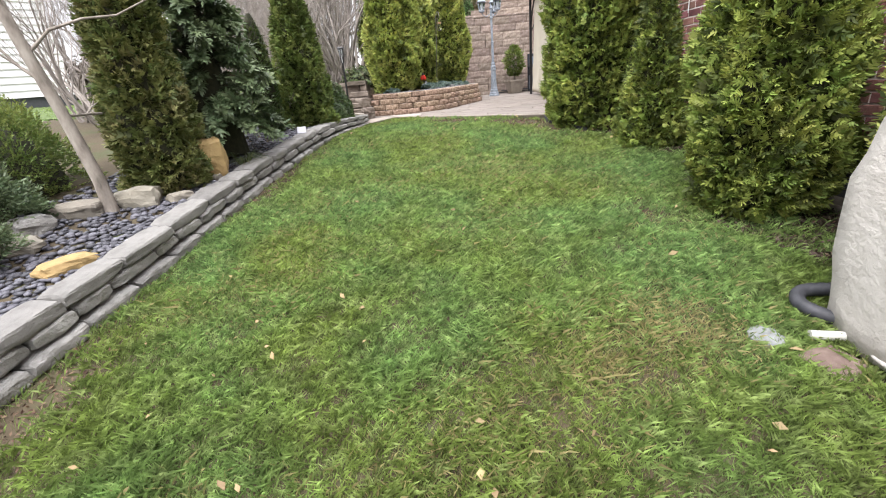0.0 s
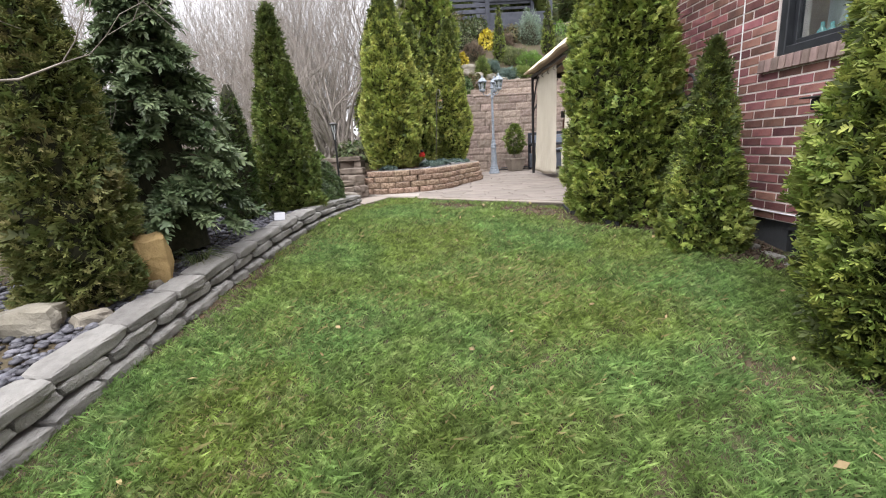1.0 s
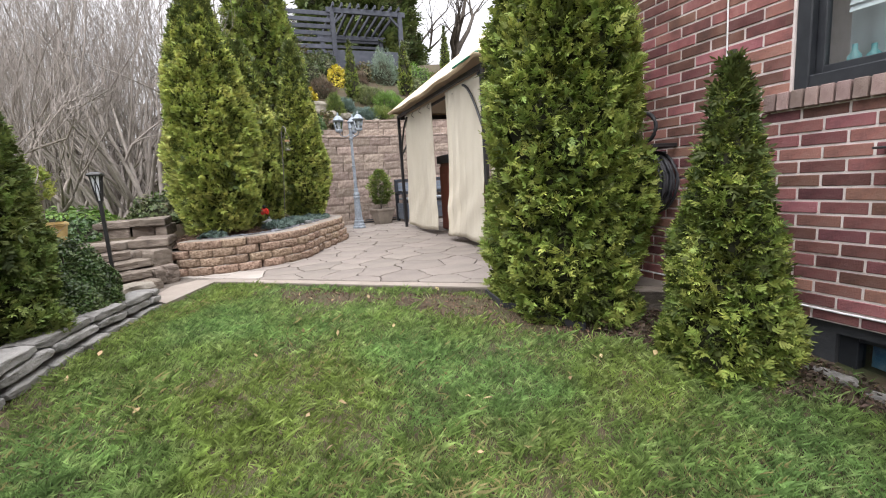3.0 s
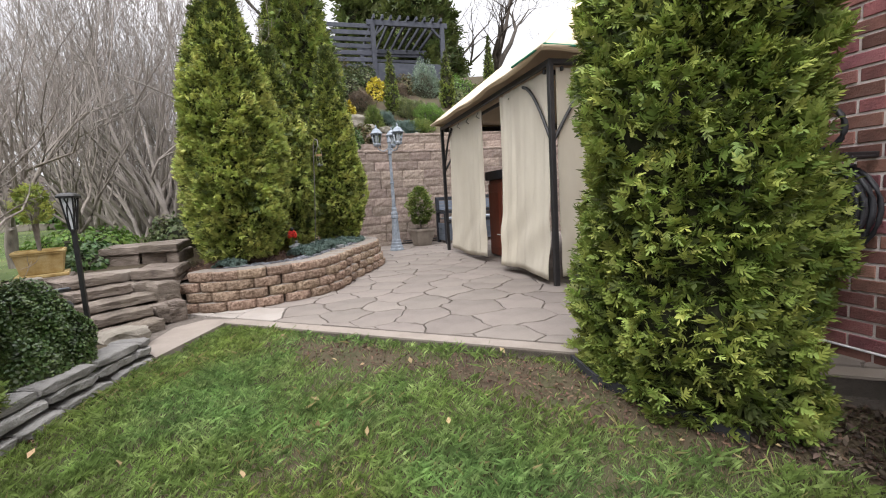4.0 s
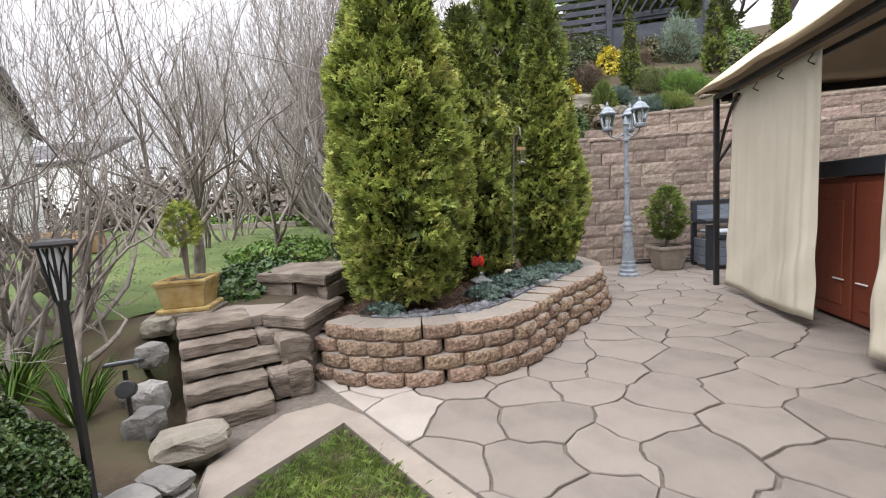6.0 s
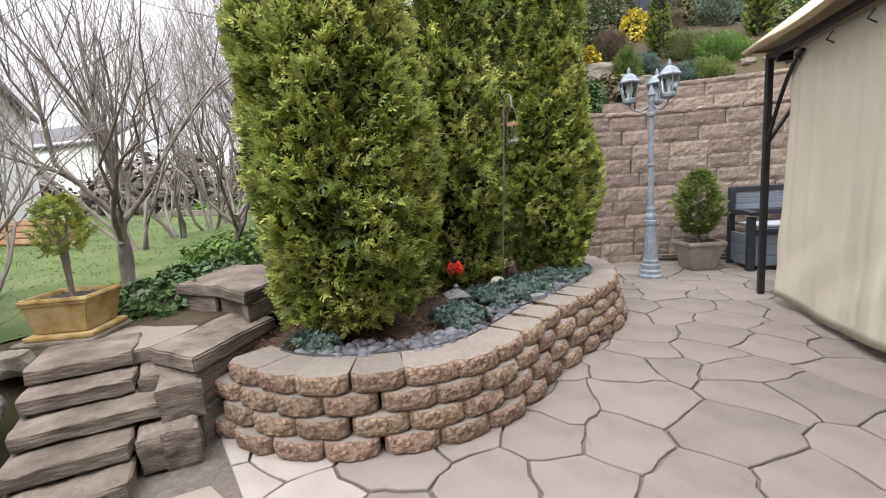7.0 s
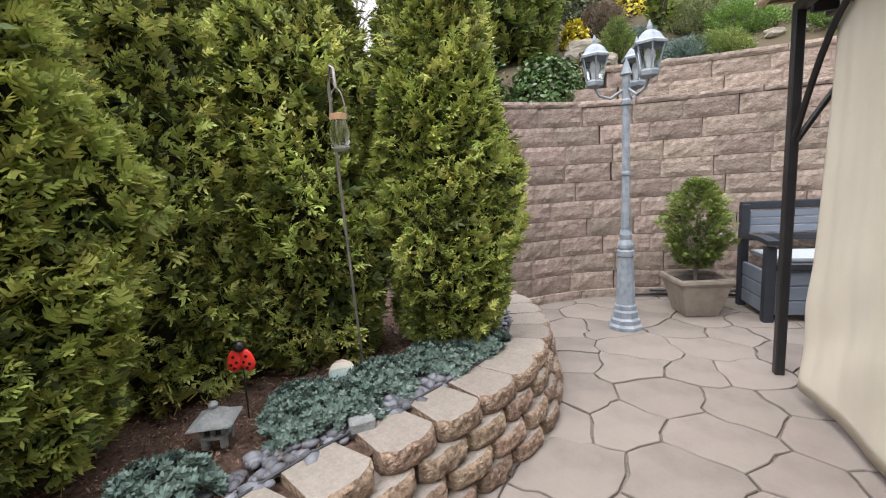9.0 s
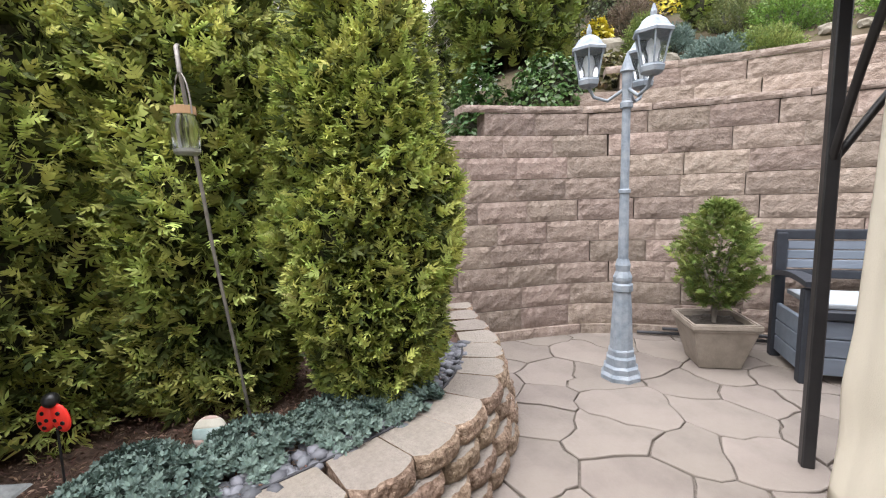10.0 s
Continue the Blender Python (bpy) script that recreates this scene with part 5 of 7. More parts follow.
sill = part("sill", box(0.1, WY1 - WY0 + 0.18, 0.02, 0, (HX + 0.045, (WY0 + WY1) / 2 + 0.01, WZ0 - 0.1)), M["mortar"], house)
sb = mesh_of("sill_brick", *(lambda b: ([v.co[:] for v in b.verts], [[v.index for v in f.verts] for f in b.faces]))(box(0.14, 0.058, 0.095, 0.004)), M["sill_brick"])
y = WY0 - 0.06
while y < WY1 + 0.1:
    part("sill_brick", sb, None, sill, m=pose(HX + 0.03, y, WZ0 - 0.096, 0, 4, 0))
    y += 0.0685
bw = part("basement_window", box(0.03, 0.02, 0.02, 0, (HX + 0.12, 4.23, -0.39)), M["black_frame"], house, "dark basement window behind black frame")
bm = bmesh.new()
for a, b, c, d in ((3.05, 3.12, -0.40, -0.09), (4.16, 4.245, -0.40, -0.09), (3.12, 4.16, -0.40, -0.345), (3.12, 4.16, -0.12, -0.09), (3.60, 3.63, -0.345, -0.12)):
    box(0.08, b - a, d - c, 0.004, (HX + 0.12, (a + b) / 2, c), bm)
part("frame", bm, M["black_frame"], bw)
part("pane", box(0.006, 1.04, 0.225, 0, (HX + 0.13, 3.64, -0.345)), M["pane"], bw).visible_shadow = False
part("room_wall", box(0.05, 1.4, 0.5, 0, (HX + 0.55, 3.7, -0.5)), M["room_dark"], bw)
# panel added to give the bluish reflection and items in the window
part("poster", box(0.01, 0.3, 0.2, 0.002, (HX + 0.2, 4.0, -0.345)), M["pane_blue"], bw, "mottled blue panel standing in for bluish items and reflections")
part("ledge", box(0.17, 3.3, 0.09, 0.02, (HX - 0.02, 3.05, -0.5)), M["concrete"], house, "pale concrete ledge at the foundation")
for y_, w_ in ((4.62, 0.16), (4.42, 0.2), (4.18, 0.22), (3.92, 0.24), (3.66, 0.2)):
    part("ledge_stone", stone_mesh("ledge_stone", np.random.default_rng(int(y_ * 100)), 0.07, w_, 0.055, 0.1, 3, 0.35), M["drystone"], house, m=pose(HX - 0.12, y_, float(lawn_z(y_)) - 0.045))
cab = tubes_mesh("cable", [([(HX - 0.014, 6.2, 0.06), (HX - 0.014, 5.0, 0.05), (HX - 0.016, 4.2, 0.045), (HX - 0.014, 3.0, 0.055), (HX - 0.014, 0.5, 0.05)], 0.006)], M["white_paint"], 6)
part("cable", cab, None, house, "thin white cable clipped along the bricks")
part("wall_box", box(0.10, 0.30, 0.075, 0.008, (HX - 0.05, 3.87, 0.79)), M["black_metal"], house, "small black bracket box on the wall")
part("wall_box_lid", box(0.14, 0.38, 0.012, 0.003, (HX - 0.06, 3.89, 0.868)), M["black_metal"], house, "thin black lid over the bracket box")
part("wall_box_tag", box(0.004, 0.07, 0.035, 0.001, (HX - 0.103, 3.80, 0.81)), M["paint_cream"], house, "small pale tag on the bracket box")
part("downlead", tubes_mesh("downlead", [([(HX - 0.013, 4.86, 0.95), (HX - 0.013, 4.87, 2.4), (HX - 0.013, 4.88, 5.2)], 0.005)], M["white_paint"], 5), None, house, "thin pale wire running up the bricks")
roof = part("roof", box(7.6, HY1 - HY0 + 0.9, 0.12, 0.02, (HX + 3.1, (HY0 + HY1) / 2, 5.35)), M["shingle"], house)

# hose reel on the brick wall
reel = thing("hose_reel", "black wall-mounted hose reel with coiled black hose", "hose reel", pose(HX - 0.13, 5.36, 0.86))
part("backplate", box(0.025, 0.16, 0.3, 0.006, (0.1, 0, -0.2)), M["black_metal"], reel)
part("drum", lathe([(0.1, -0.1), (0.1, 0.1)], 20), M["black_metal"], reel, m=pose(0, 0, -0.12, 0, 90, 0))
for k in range(9):
    r = 0.165 + 0.016 * (k % 3)
    x = -0.08 + 0.02 * k
    part("hose_coil", tubes_mesh("hose_coil", [([(x + 0.004 * math.sin(a), r * math.cos(a), -0.12 + r * 1.1 * math.sin(a)) for a in np.linspace(0, 2 * math.pi, 25)], 0.0115)], M["hose"], 7), None, reel)
part("handle_loop", tubes_mesh("handle_loop", [([(-0.02, 0.1 * math.cos(a), 0.27 + 0.1 * math.sin(a)) for a in np.linspace(0, 2 * math.pi, 25)], 0.014)], M["hose"], 7), None, reel)
for s in (-1, 1):
    part("bracket", box(0.22, 0.03, 0.03, 0.004, (0, 0.15 * s, 0.12)), M["black_metal"], reel)
part("shelf", box(0.16, 0.34, 0.014, 0.004, (0, 0, 0.12)), M["black_metal"], reel)

# ---- gazebo ----
gaz = thing("gazebo", "cream canvas gazebo with black metal posts and drawn curtains", "gazebo")
GA, GB, GC, GD = (2.33, 7.54), (2.41, 11.21), (5.4, 7.46), (5.48, 11.13)
GH = 2.13
for px_, py_ in (GA, GB, GC, GD):
    part("post", box(0.052, 0.052, GH, 0.006, (px_, py_, 0)), M["black_metal"], gaz)


def beam(a, b, z, w, h, name="beam"):
    d = Vector((b[0] - a[0], b[1] - a[1]))
    part(name, box(d.length, w, h, 0.005), M["black_metal"], gaz, m=pose((a[0] + b[0]) / 2, (a[1] + b[1]) / 2, z, 0, 0, math.degrees(math.atan2(d.y, d.x))))


for a, b in ((GA, GB), (GA, GC), (GB, GD), (GC, GD)):
    beam(a, b, GH - 0.05, 0.05, 0.05)
    mid = Vector(((GA[0] + GD[0]) / 2 - (a[0] + b[0]) / 2, (GA[1] + GD[1]) / 2 - (a[1] + b[1]) / 2)).normalized() * 0.13
    beam((a[0] + mid.x, a[1] + mid.y), (b[0] + mid.x, b[1] + mid.y), GH - 0.1, 0.03, 0.04, "curtain_rail")
    d = Vector((b[0] - a[0], b[1] - a[1])).normalized()
    for q, sg in ((a, 1), (b, -1)):
        pts = [(q[0] + sg * d.x * 0.56 * u, q[1] + sg * d.y * 0.56 * u, 1.36 + 0.66 * math.sin(u * 1.45)) for u in np.linspace(0, 1, 9)]
        part("brace", tubes_mesh("brace", [(pts, 0.017)], M["black_metal"], 6), None, gaz)
# roof canvas, sagging between the ribs
PEAK, EAVE, OV = Vector((3.9, 9.33, 3.5)), 2.19, 0.16
cor = [Vector((GA[0] - OV, GA[1] - OV, EAVE)), Vector((GC[0] + OV, GC[1] - OV, EAVE)), Vector((GD[0] + OV, GD[1] + OV, EAVE)), Vector((GB[0] - OV, GB[1] + OV, EAVE))]
for k in range(4):
    a, b = cor[k], cor[(k + 1) % 4]
    n = 14
    vs, fs = [], []
    for j in range(n + 1):
        v_ = j / n
        for i in range(n + 1):
            u = i / n
            e = a.lerp(b, u)
            p = e.lerp(PEAK, v_)
            p.z -= 0.03 * math.sin(math.pi * v_) * (0.4 + 0.6 * math.sin(math.pi * u)) + 0.035 * (1 - v_) ** 3 * math.sin(math.pi * u) - 0.02 * (1 - v_) ** 4 * math.sin(u * 21) * 0.5
            vs.append(p[:])
    fs = [(j * (n + 1) + i, j * (n + 1) + i + 1, (j + 1) * (n + 1) + i + 1, (j + 1) * (n + 1) + i) for j in range(n) for i in range(n)]
    ob = part("roof_panel", mesh_of("roof_panel", vs, fs, M["roof_fabric"], True), None, gaz)
    so = ob.modifiers.new("thick", "SOLIDIFY")
    so.thickness = 0.006
    # hanging valance
    vs, fs = [], []
    for i in range(41):
        u = i / 40
        e = a.lerp(b, u)
        z = EAVE - 0.035 * math.sin(math.pi * u) + 0.01 * math.sin(u * 21) + 0.002
        o = 0.01 * math.sin(u * 40)
        nx = (b - a).normalized()
        vs += [(e.x + nx.y * (0.004 + o * 0.2), e.y - nx.x * (0.004 + o * 0.2), z), (e.x + nx.y * (0.012 + o) - nx.y * 0.05, e.y - nx.x * (0.012 + o) + nx.x * 0.05, z - 0.03 - 0.006 * math.sin(u * 17))]
    fs = [(2 * i, 2 * i + 1, 2 * i + 3, 2 * i + 2) for i in range(40)]
    ob = part("valance", mesh_of("valance", vs, fs, M["roof_fabric"], True), None, gaz)
    so = ob.modifiers.new("thick", "SOLIDIFY")
    so.thickness = 0.005
part("peak_knob", lathe([(0.02, 3.44), (0.09, 3.46), (0.05, 3.54), (0.015, 3.6)], 12), M["roof_fabric"], gaz)
part("corner_binding", tubes_mesh("corner_binding", [([cor[0].lerp(cor[3], 0.16)[:], cor[0].lerp(cor[3], 0.05)[:], (cor[0] + Vector((0.02, 0.02, 0.02)))[:], cor[0].lerp(cor[1], 0.12)[:]], 0.012)], M["green_trim"], 6), None, gaz, "green binding at the canvas corner")


def curtain(a, b, z0, z1, seed, gather=(1, 0), depth=0.03, flare=0.0):
    """A hanging canvas curtain: tight folds gathered at one end or both, slack wrinkles between."""
    r = np.random.default_rng(seed)
    d = Vector((b[0] - a[0], b[1] - a[1]))
    L_ = d.length
    d.normalize()
    nx = Vector((d.y, -d.x))
    ph = r.uniform(0, 6.28, 6)
    n, m_ = int(L_ * 70), 30
    vs = []
    for j in range(m_ + 1):
        w = j / m_
        for i in range(n + 1):
            u = i / n
            q = u * L_
            g = gather[0] * math.exp(-q / 0.28) + gather[1] * math.exp(-(L_ - q) / 0.28)
            fold = math.sin(q * 34 + ph[0] + 1.2 * math.sin(w * 2.2 + ph[1])) + 0.5 * math.sin(q * 61 + ph[2])
            slack = math.sin(q * 5.3 + ph[3] + 1.5 * w) + 0.6 * math.sin(q * 11 + ph[4] - 2.6 * w) * (0.4 + w)
            wr = math.sin(w * 21 + q * 9 + ph[5]) * math.exp(-((w - 0.8) / 0.14) ** 2) * 0.5
            o = depth * (fold * g * (0.6 + 0.4 * w) + 0.55 * slack * (0.3 + 0.7 * w) + wr) + flare * w * w
            p = Vector(a) + d * q
            z = z1 + (z0 - z1) * w + 0.018 * math.sin(q * 4 + ph[1]) * w + 0.01 * fold * g * w
            vs.append((p.x + nx.x * o, p.y + nx.y * o, z))
    fs = [(j * (n + 1) + i, j * (n + 1) + i + 1, (j + 1) * (n + 1) + i + 1, (j + 1) * (n + 1) + i) for j in range(m_) for i in range(n)]
    ob = part("curtain", mesh_of("curtain", vs, fs, M["fabric"], True), None, gaz)
    so = ob.modifiers.new("thick", "SOLIDIFY")
    so.thickness = 0.004
    return ob


curtain((2.38, 8.74), (2.36, 7.6), 0.07, 2.06, 1, (1, 0.2), 0.03, 0.08)
curtain((2.43, 10.85), (2.42, 9.42), 0.07, 2.06, 2, (0.2, 0.55), 0.02, 0.05)
curtain((2.40, 7.56), (5.3, 7.5), 0.07, 2.06, 3, (0.1, 0.3), 0.022, 0.04)
curtain((5.4, 11.1), (5.42, 7.6), 0.07, 2.0, 4, (1, 1), 0.03)
for k, yy in enumerate((7.7, 8.1, 8.5, 9.5, 9.9, 10.3, 10.7)):
    part("curtain_hook", tubes_mesh("curtain_hook", [([(2.4, yy, 2.04), (2.37, yy + 0.01, 1.99), (2.41, yy, 1.96)], 0.006)], M["black_metal"], 5), None, gaz)

# tall cabinet under the gazebo
cabn = thing("garden_cabinet", "tall red-brown wooden cabinet with dark top under the gazebo", "cabinet", pose(2.95, 9.55, 0.0))
part("body", box(0.42, 1.0, 1.12, 0.01, (0, 0, 0.02)), M["door_red"], cabn)
part("top", box(0.5, 1.1, 0.13, 0.012, (0, 0, 1.142)), M["bench_black"], cabn)
for s in (-0.25, 0.25):
    dr = part("door", box(0.02, 0.47, 1.05, 0.005, (-0.222, s, 0.04)), M["door_red"], cabn)
    part("panel", box(0.012, 0.3, 0.82, 0.006, (-0.236, s, 0.14)), M["door_red"], dr)
    part("handle", box(0.012, 0.12, 0.012, 0.003, (-0.25, s * 0.5, 0.34)), M["white_paint"], dr, "pale metal handle")

# ---- lamp post ----
lx0, ly0 = 1.62, 11.98
lamp = thing("lamp_post", "weathered pale blue-grey metal lamp post with three lanterns", "lamp post", pose(lx0, ly0, 0.0))
part("base", lathe([(0.135, 0.0), (0.135, 0.03), (0.118, 0.05), (0.118, 0.085), (0.10, 0.1), (0.10, 0.15), (0.088, 0.165), (0.088, 0.2), (0.082, 0.21)], 8), M["lamp_grey"], lamp)
part("lower_column", lathe([(0.078, 0.2), (0.064, 0.5), (0.056, 0.6), (0.068, 0.61), (0.068, 0.65), (0.055, 0.66), (0.062, 0.68), (0.062, 0.7), (0.045, 0.74), (0.05, 0.78), (0.038, 0.82)], 10), M["lamp_grey"], lamp)
part("pole", lathe([(0.034, 0.8), (0.03, 1.25), (0.038, 1.255), (0.038, 1.275), (0.028, 1.28), (0.026, 1.78), (0.04, 1.79), (0.04, 1.82), (0.03, 1.83), (0.03, 2.0), (0.045, 2.01), (0.03, 2.05), (0.006, 2.12)], 12), M["lamp_grey"], lamp)


def lantern_head(a, r, z):
    cx, cy = r * math.cos(a), r * math.sin(a)
    h = part("lantern", lathe([(0.03, 0), (0.055, 0.015), (0.06, 0.04), (0.05, 0.05), (0.048, 0.055)], 6), M["lamp_grey"], lamp, m=pose(cx, cy, z, 0, 0, math.degrees(a)))
    h.scale = (1.22, 1.22, 1.12)
    part("glass", lathe([(0.05, 0.055), (0.078, 0.2)], 6), M["glass"], h).visible_shadow = False
    part("bulb", lathe([(0.012, 0.05), (0.014, 0.1), (0.024, 0.13), (0.016, 0.165), (0.004, 0.18)], 10), M["frosted"], h)
    for k in range(6):
        t = 2 * math.pi * (k + 0.5) / 6
        part("bar", tubes_mesh("bar", [([(0.053 * math.cos(t), 0.053 * math.sin(t), 0.05), (0.082 * math.cos(t), 0.082 * math.sin(t), 0.2)], 0.005)], M["lamp_grey"], 5), None, h)
    part("cap", lathe([(0.095, 0.198), (0.097, 0.212), (0.08, 0.225), (0.06, 0.26), (0.03, 0.285), (0.014, 0.29), (0.016, 0.31), (0.004, 0.35)], 6), M["lamp_grey"], h)
    pts = [(0.02 * math.cos(a), 0.02 * math.sin(a), 1.9), (cx * 0.5, cy * 0.5, 1.84), (cx * 0.85, cy * 0.85, 1.87), (cx, cy, z + 0.005)]
    part("arm", tubes_mesh("arm", [(pts, 0.011)], M["lamp_grey"], 7), None, lamp)


for a in (-55, 65, 185):
    lantern_head(math.radians(a), 0.23, 1.93)

# ---- bench ----
bench = thing("storage_bench", "grey-blue resin storage bench with dark armrests", "bench", pose(2.68, 12.2, 0.0, 0, 0, 3))
BW, BD = 1.35, 0.56
for x in (0.035, BW - 0.035):
    part("front_leg", box(0.075, 0.075, 0.62, 0.012, (x, 0.04, 0)), M["bench_black"], bench)
    part("back_leg", box(0.07, 0.07, 0.93, 0.012, (x, BD - 0.02, 0)), M["bench_black"], bench)
    vs = []
    for u in np.linspace(0, 1, 8):
        yy, zz = -0.02 + u * (BD - 0.0), 0.61 + 0.03 * math.sin(u * math.pi) + 0.03 * (1 - u)
        vs += [(x - 0.045, yy, zz), (x + 0.045, yy, zz), (x + 0.045, yy, zz + 0.035), (x - 0.045, yy, zz + 0.035)]
    fs = [(4 * i + k, 4 * i + (k + 1) % 4, 4 * i + 4 + (k + 1) % 4, 4 * i + 4 + k) for i in range(7) for k in range(4)] + [(0, 1, 2, 3), (31, 30, 29, 28)]
    part("armrest", mesh_of("armrest", vs, fs, M["bench_black"]), None, bench)
    for k in range(3):
        part("side_board", box(0.03, BD - 0.12, 0.115, 0.006, (x, BD / 2, 0.06 + 0.12 * k)), M["bench_blue"], bench)
for k in range(3):
    part("front_board", box(BW - 0.16, 0.03, 0.115, 0.006, (BW / 2, 0.05, 0.06 + 0.12 * k)), M["bench_blue"], bench)
part("front_rail", box(BW - 0.14, 0.05, 0.06, 0.008, (BW / 2, 0.04, 0.425)), M["bench_black"], bench)
part("seat", box(BW - 0.15, BD - 0.12, 0.035, 0.01, (BW / 2, BD / 2, 0.488)), M["cushion"], bench, "pale grey seat lid")
part("back_frame", box(BW, 0.045, 0.07, 0.01, (BW / 2, BD - 0.02, 0.88)), M["bench_black"], bench)
part("back_frame", box(BW - 0.14, 0.045, 0.06, 0.01, (BW / 2, BD - 0.02, 0.6)), M["bench_black"], bench)
for k in range(3):
    part("back_board", box(BW - 0.15, 0.03, 0.062, 0.005, (BW / 2, BD - 0.02, 0.672 + 0.068 * k)), M["bench_blue"], bench)

# ---- pots ----
def square_pot(name, label, mat, m, top, base, h, wall=0.03):
    t = thing(name, label, "pot", m)
    bm = bmesh.new()

    def ring(s, z):
        return [bm.verts.new((s * a, s * b, z)) for a, b in ((-1, -1), (1, -1), (1, 1), (-1, 1))]
    rings = [ring(base / 2, 0), ring(top / 2 * 0.95, h * 0.86), ring(top / 2, h * 0.87), ring(top / 2, h), ring(top / 2 - wall, h), ring(top / 2 - wall * 1.3, h * 0.8)]
    for a, b in zip(rings, rings[1:]):
        for k in range(4):
            bm.faces.new((a[k], a[(k + 1) % 4], b[(k + 1) % 4], b[k]))
    bm.faces.new(rings[0][::-1])
    bmesh.ops.bevel(bm, geom=[e for e in bm.edges if e.calc_length() > 0.05], offset=0.008, segments=2, affect="EDGES")
    part("body", bm, M[mat], t)
    bm = bmesh.new()
    bmesh.ops.create_grid(bm, x_segments=12, y_segments=12, size=top / 2 - wall * 1.15)
    for v in bm.verts:
        v.co.z = h * 0.88 + 0.012 * noise.noise(v.co * 30) + 0.01 * noise.noise(v.co * 9)
    part("potting_soil", bm, M["potting"], t)
    return t


square_pot("planter_pot", "square taupe tapered plant pot on the patio", "pot_grey", pose(2.24, 12.45, 0.004, 0, 0, 12), 0.44, 0.27, 0.34)
square_pot("ochre_pot", "square mottled ochre ceramic pot beside the steps", "pot_yellow", pose(-2.22, 8.58, 0.48, 0, 0, 22), 0.36, 0.28, 0.21)
part("pot_saucer", box(0.36, 0.36, 0.03, 0.01), M["pot_yellow"], None, m=pose(-2.22, 8.58, 0.452, 0, 0, 22))
tagged(bpy.data.objects["pot_saucer"], "ochre ceramic saucer under the pot", "saucer")
slab_ob = part("pot_paver", box(0.42, 0.4, 0.05, 0.008), M["step"], None, m=pose(-2.22, 8.56, 0.402, 0, 0, 18))
tagged(slab_ob, "weathered grey paver under the ochre pot", "paver")


def potted_tree(label, x, y, z, r, h, n, seed, clear, fat, material):
    rng = np.random.default_rng(seed)
    t = thing("potted_conifer", label, "shrub", pose(x, y, z))
    lines = []
    for k in range(9):
        a = rng.uniform(0, 6.28)
        e = rng.uniform(0.3, 0.8)
        lines.append(([(0, 0, -0.03), (0.02 * math.cos(a), 0.02 * math.sin(a), clear + 0.1 * e), (r * e * math.cos(a), r * e * math.sin(a), clear + (h - clear) * (0.3 + 0.5 * e))], [0.012, 0.009, 0.003]))
    tagged(part("stem", tubes_mesh("stem", lines, M["bark"], 6), None, t), kind="stuff")
    u = rng.uniform(0, 1, n)
    th = rng.uniform(0, 6.28, n)
    prof = np.sin(np.clip(u * 0.93 + 0.07, 0, 1) * math.pi) ** fat
    q = r * prof * np.sqrt(rng.uniform(0.2, 1, n)) * (1 + 0.14 * np.sin(3 * th + 9 * u) + 0.12 * np.sin(5 * th - 16 * u + 1) + 0.1 * np.sin(2 * th + 27 * u))
    pos = np.stack([q * np.cos(th), q * np.sin(th), clear + u * (h - clear)], 1)
    od = np.stack([np.cos(th), np.sin(th), rng.normal(0.7, 0.4, n)], 1)
    v, f = fans(pos, od, rng.uniform(0.045, 0.08, n), rng)
    part("crown", mesh_of("crown", v, f, material), None, t)
    return t


potted_tree("small green conifer with bare lower stems in the taupe pot", 2.24, 12.45, 0.29, 0.24, 0.88, 1900, 3, 0.14, 0.62, M["arbor_deep"])
potted_tree("small leggy conifer with a tufted top in the ochre pot", -2.22, 8.58, 0.66, 0.125, 0.58, 280, 4, 0.26, 0.6, M["arbor_gold_bright"])

# ---- solar stake lantern ----
sol = thing("solar_lantern", "black solar stake lantern with frosted panels in the border", "lantern", pose(-1.24, 6.93, 0.17) @ Matrix.Diagonal((0.68, 0.68, 1, 1)))
part("stake", box(0.034, 0.034, 0.75, 0.003, (0, 0, -0.05)), M["black_metal"], sol)
hd = part("head", lathe([(0.03, 0.685), (0.036, 0.701), (0.03, 0.705)], 4), M["black_metal"], sol)
hd.scale = (0.82, 0.82, 1)
part("panel", lathe([(0.028, 0.705), (0.072, 0.884)], 4), M["frosted"], hd)
for k in range(4):
    t = math.pi / 2 * (k + 0.5)
    part("bar", tubes_mesh("bar", [([(0.034 * math.cos(t), 0.034 * math.sin(t), 0.701), (0.08 * math.cos(t), 0.08 * math.sin(t), 0.888)], 0.009)], M["black_metal"], 5), None, hd)
    nrm = (math.cos(t + math.pi / 4), math.sin(t + math.pi / 4))
    tg = (-nrm[1], nrm[0])
    for s in (-1, 1):
        pts = []
        for u in np.linspace(0, 1, 8):
            w_ = 0.020 + 0.032 * u
            off = s * w_ * (0.75 - 1.1 * u * u)
            d = 0.022 + 0.0365 * u
            pts.append((nrm[0] * d + tg[0] * off, nrm[1] * d + tg[1] * off, 0.705 + 0.179 * u))
        part("tracery", tubes_mesh("tracery", [(pts, 0.0062)], M["black_metal"], 4), None, hd)
part("cap", lathe([(0.092, 0.888), (0.095, 0.897), (0.082, 0.908), (0.05, 0.915), (0.048, 0.917)], 4), M["black_metal"], sol)

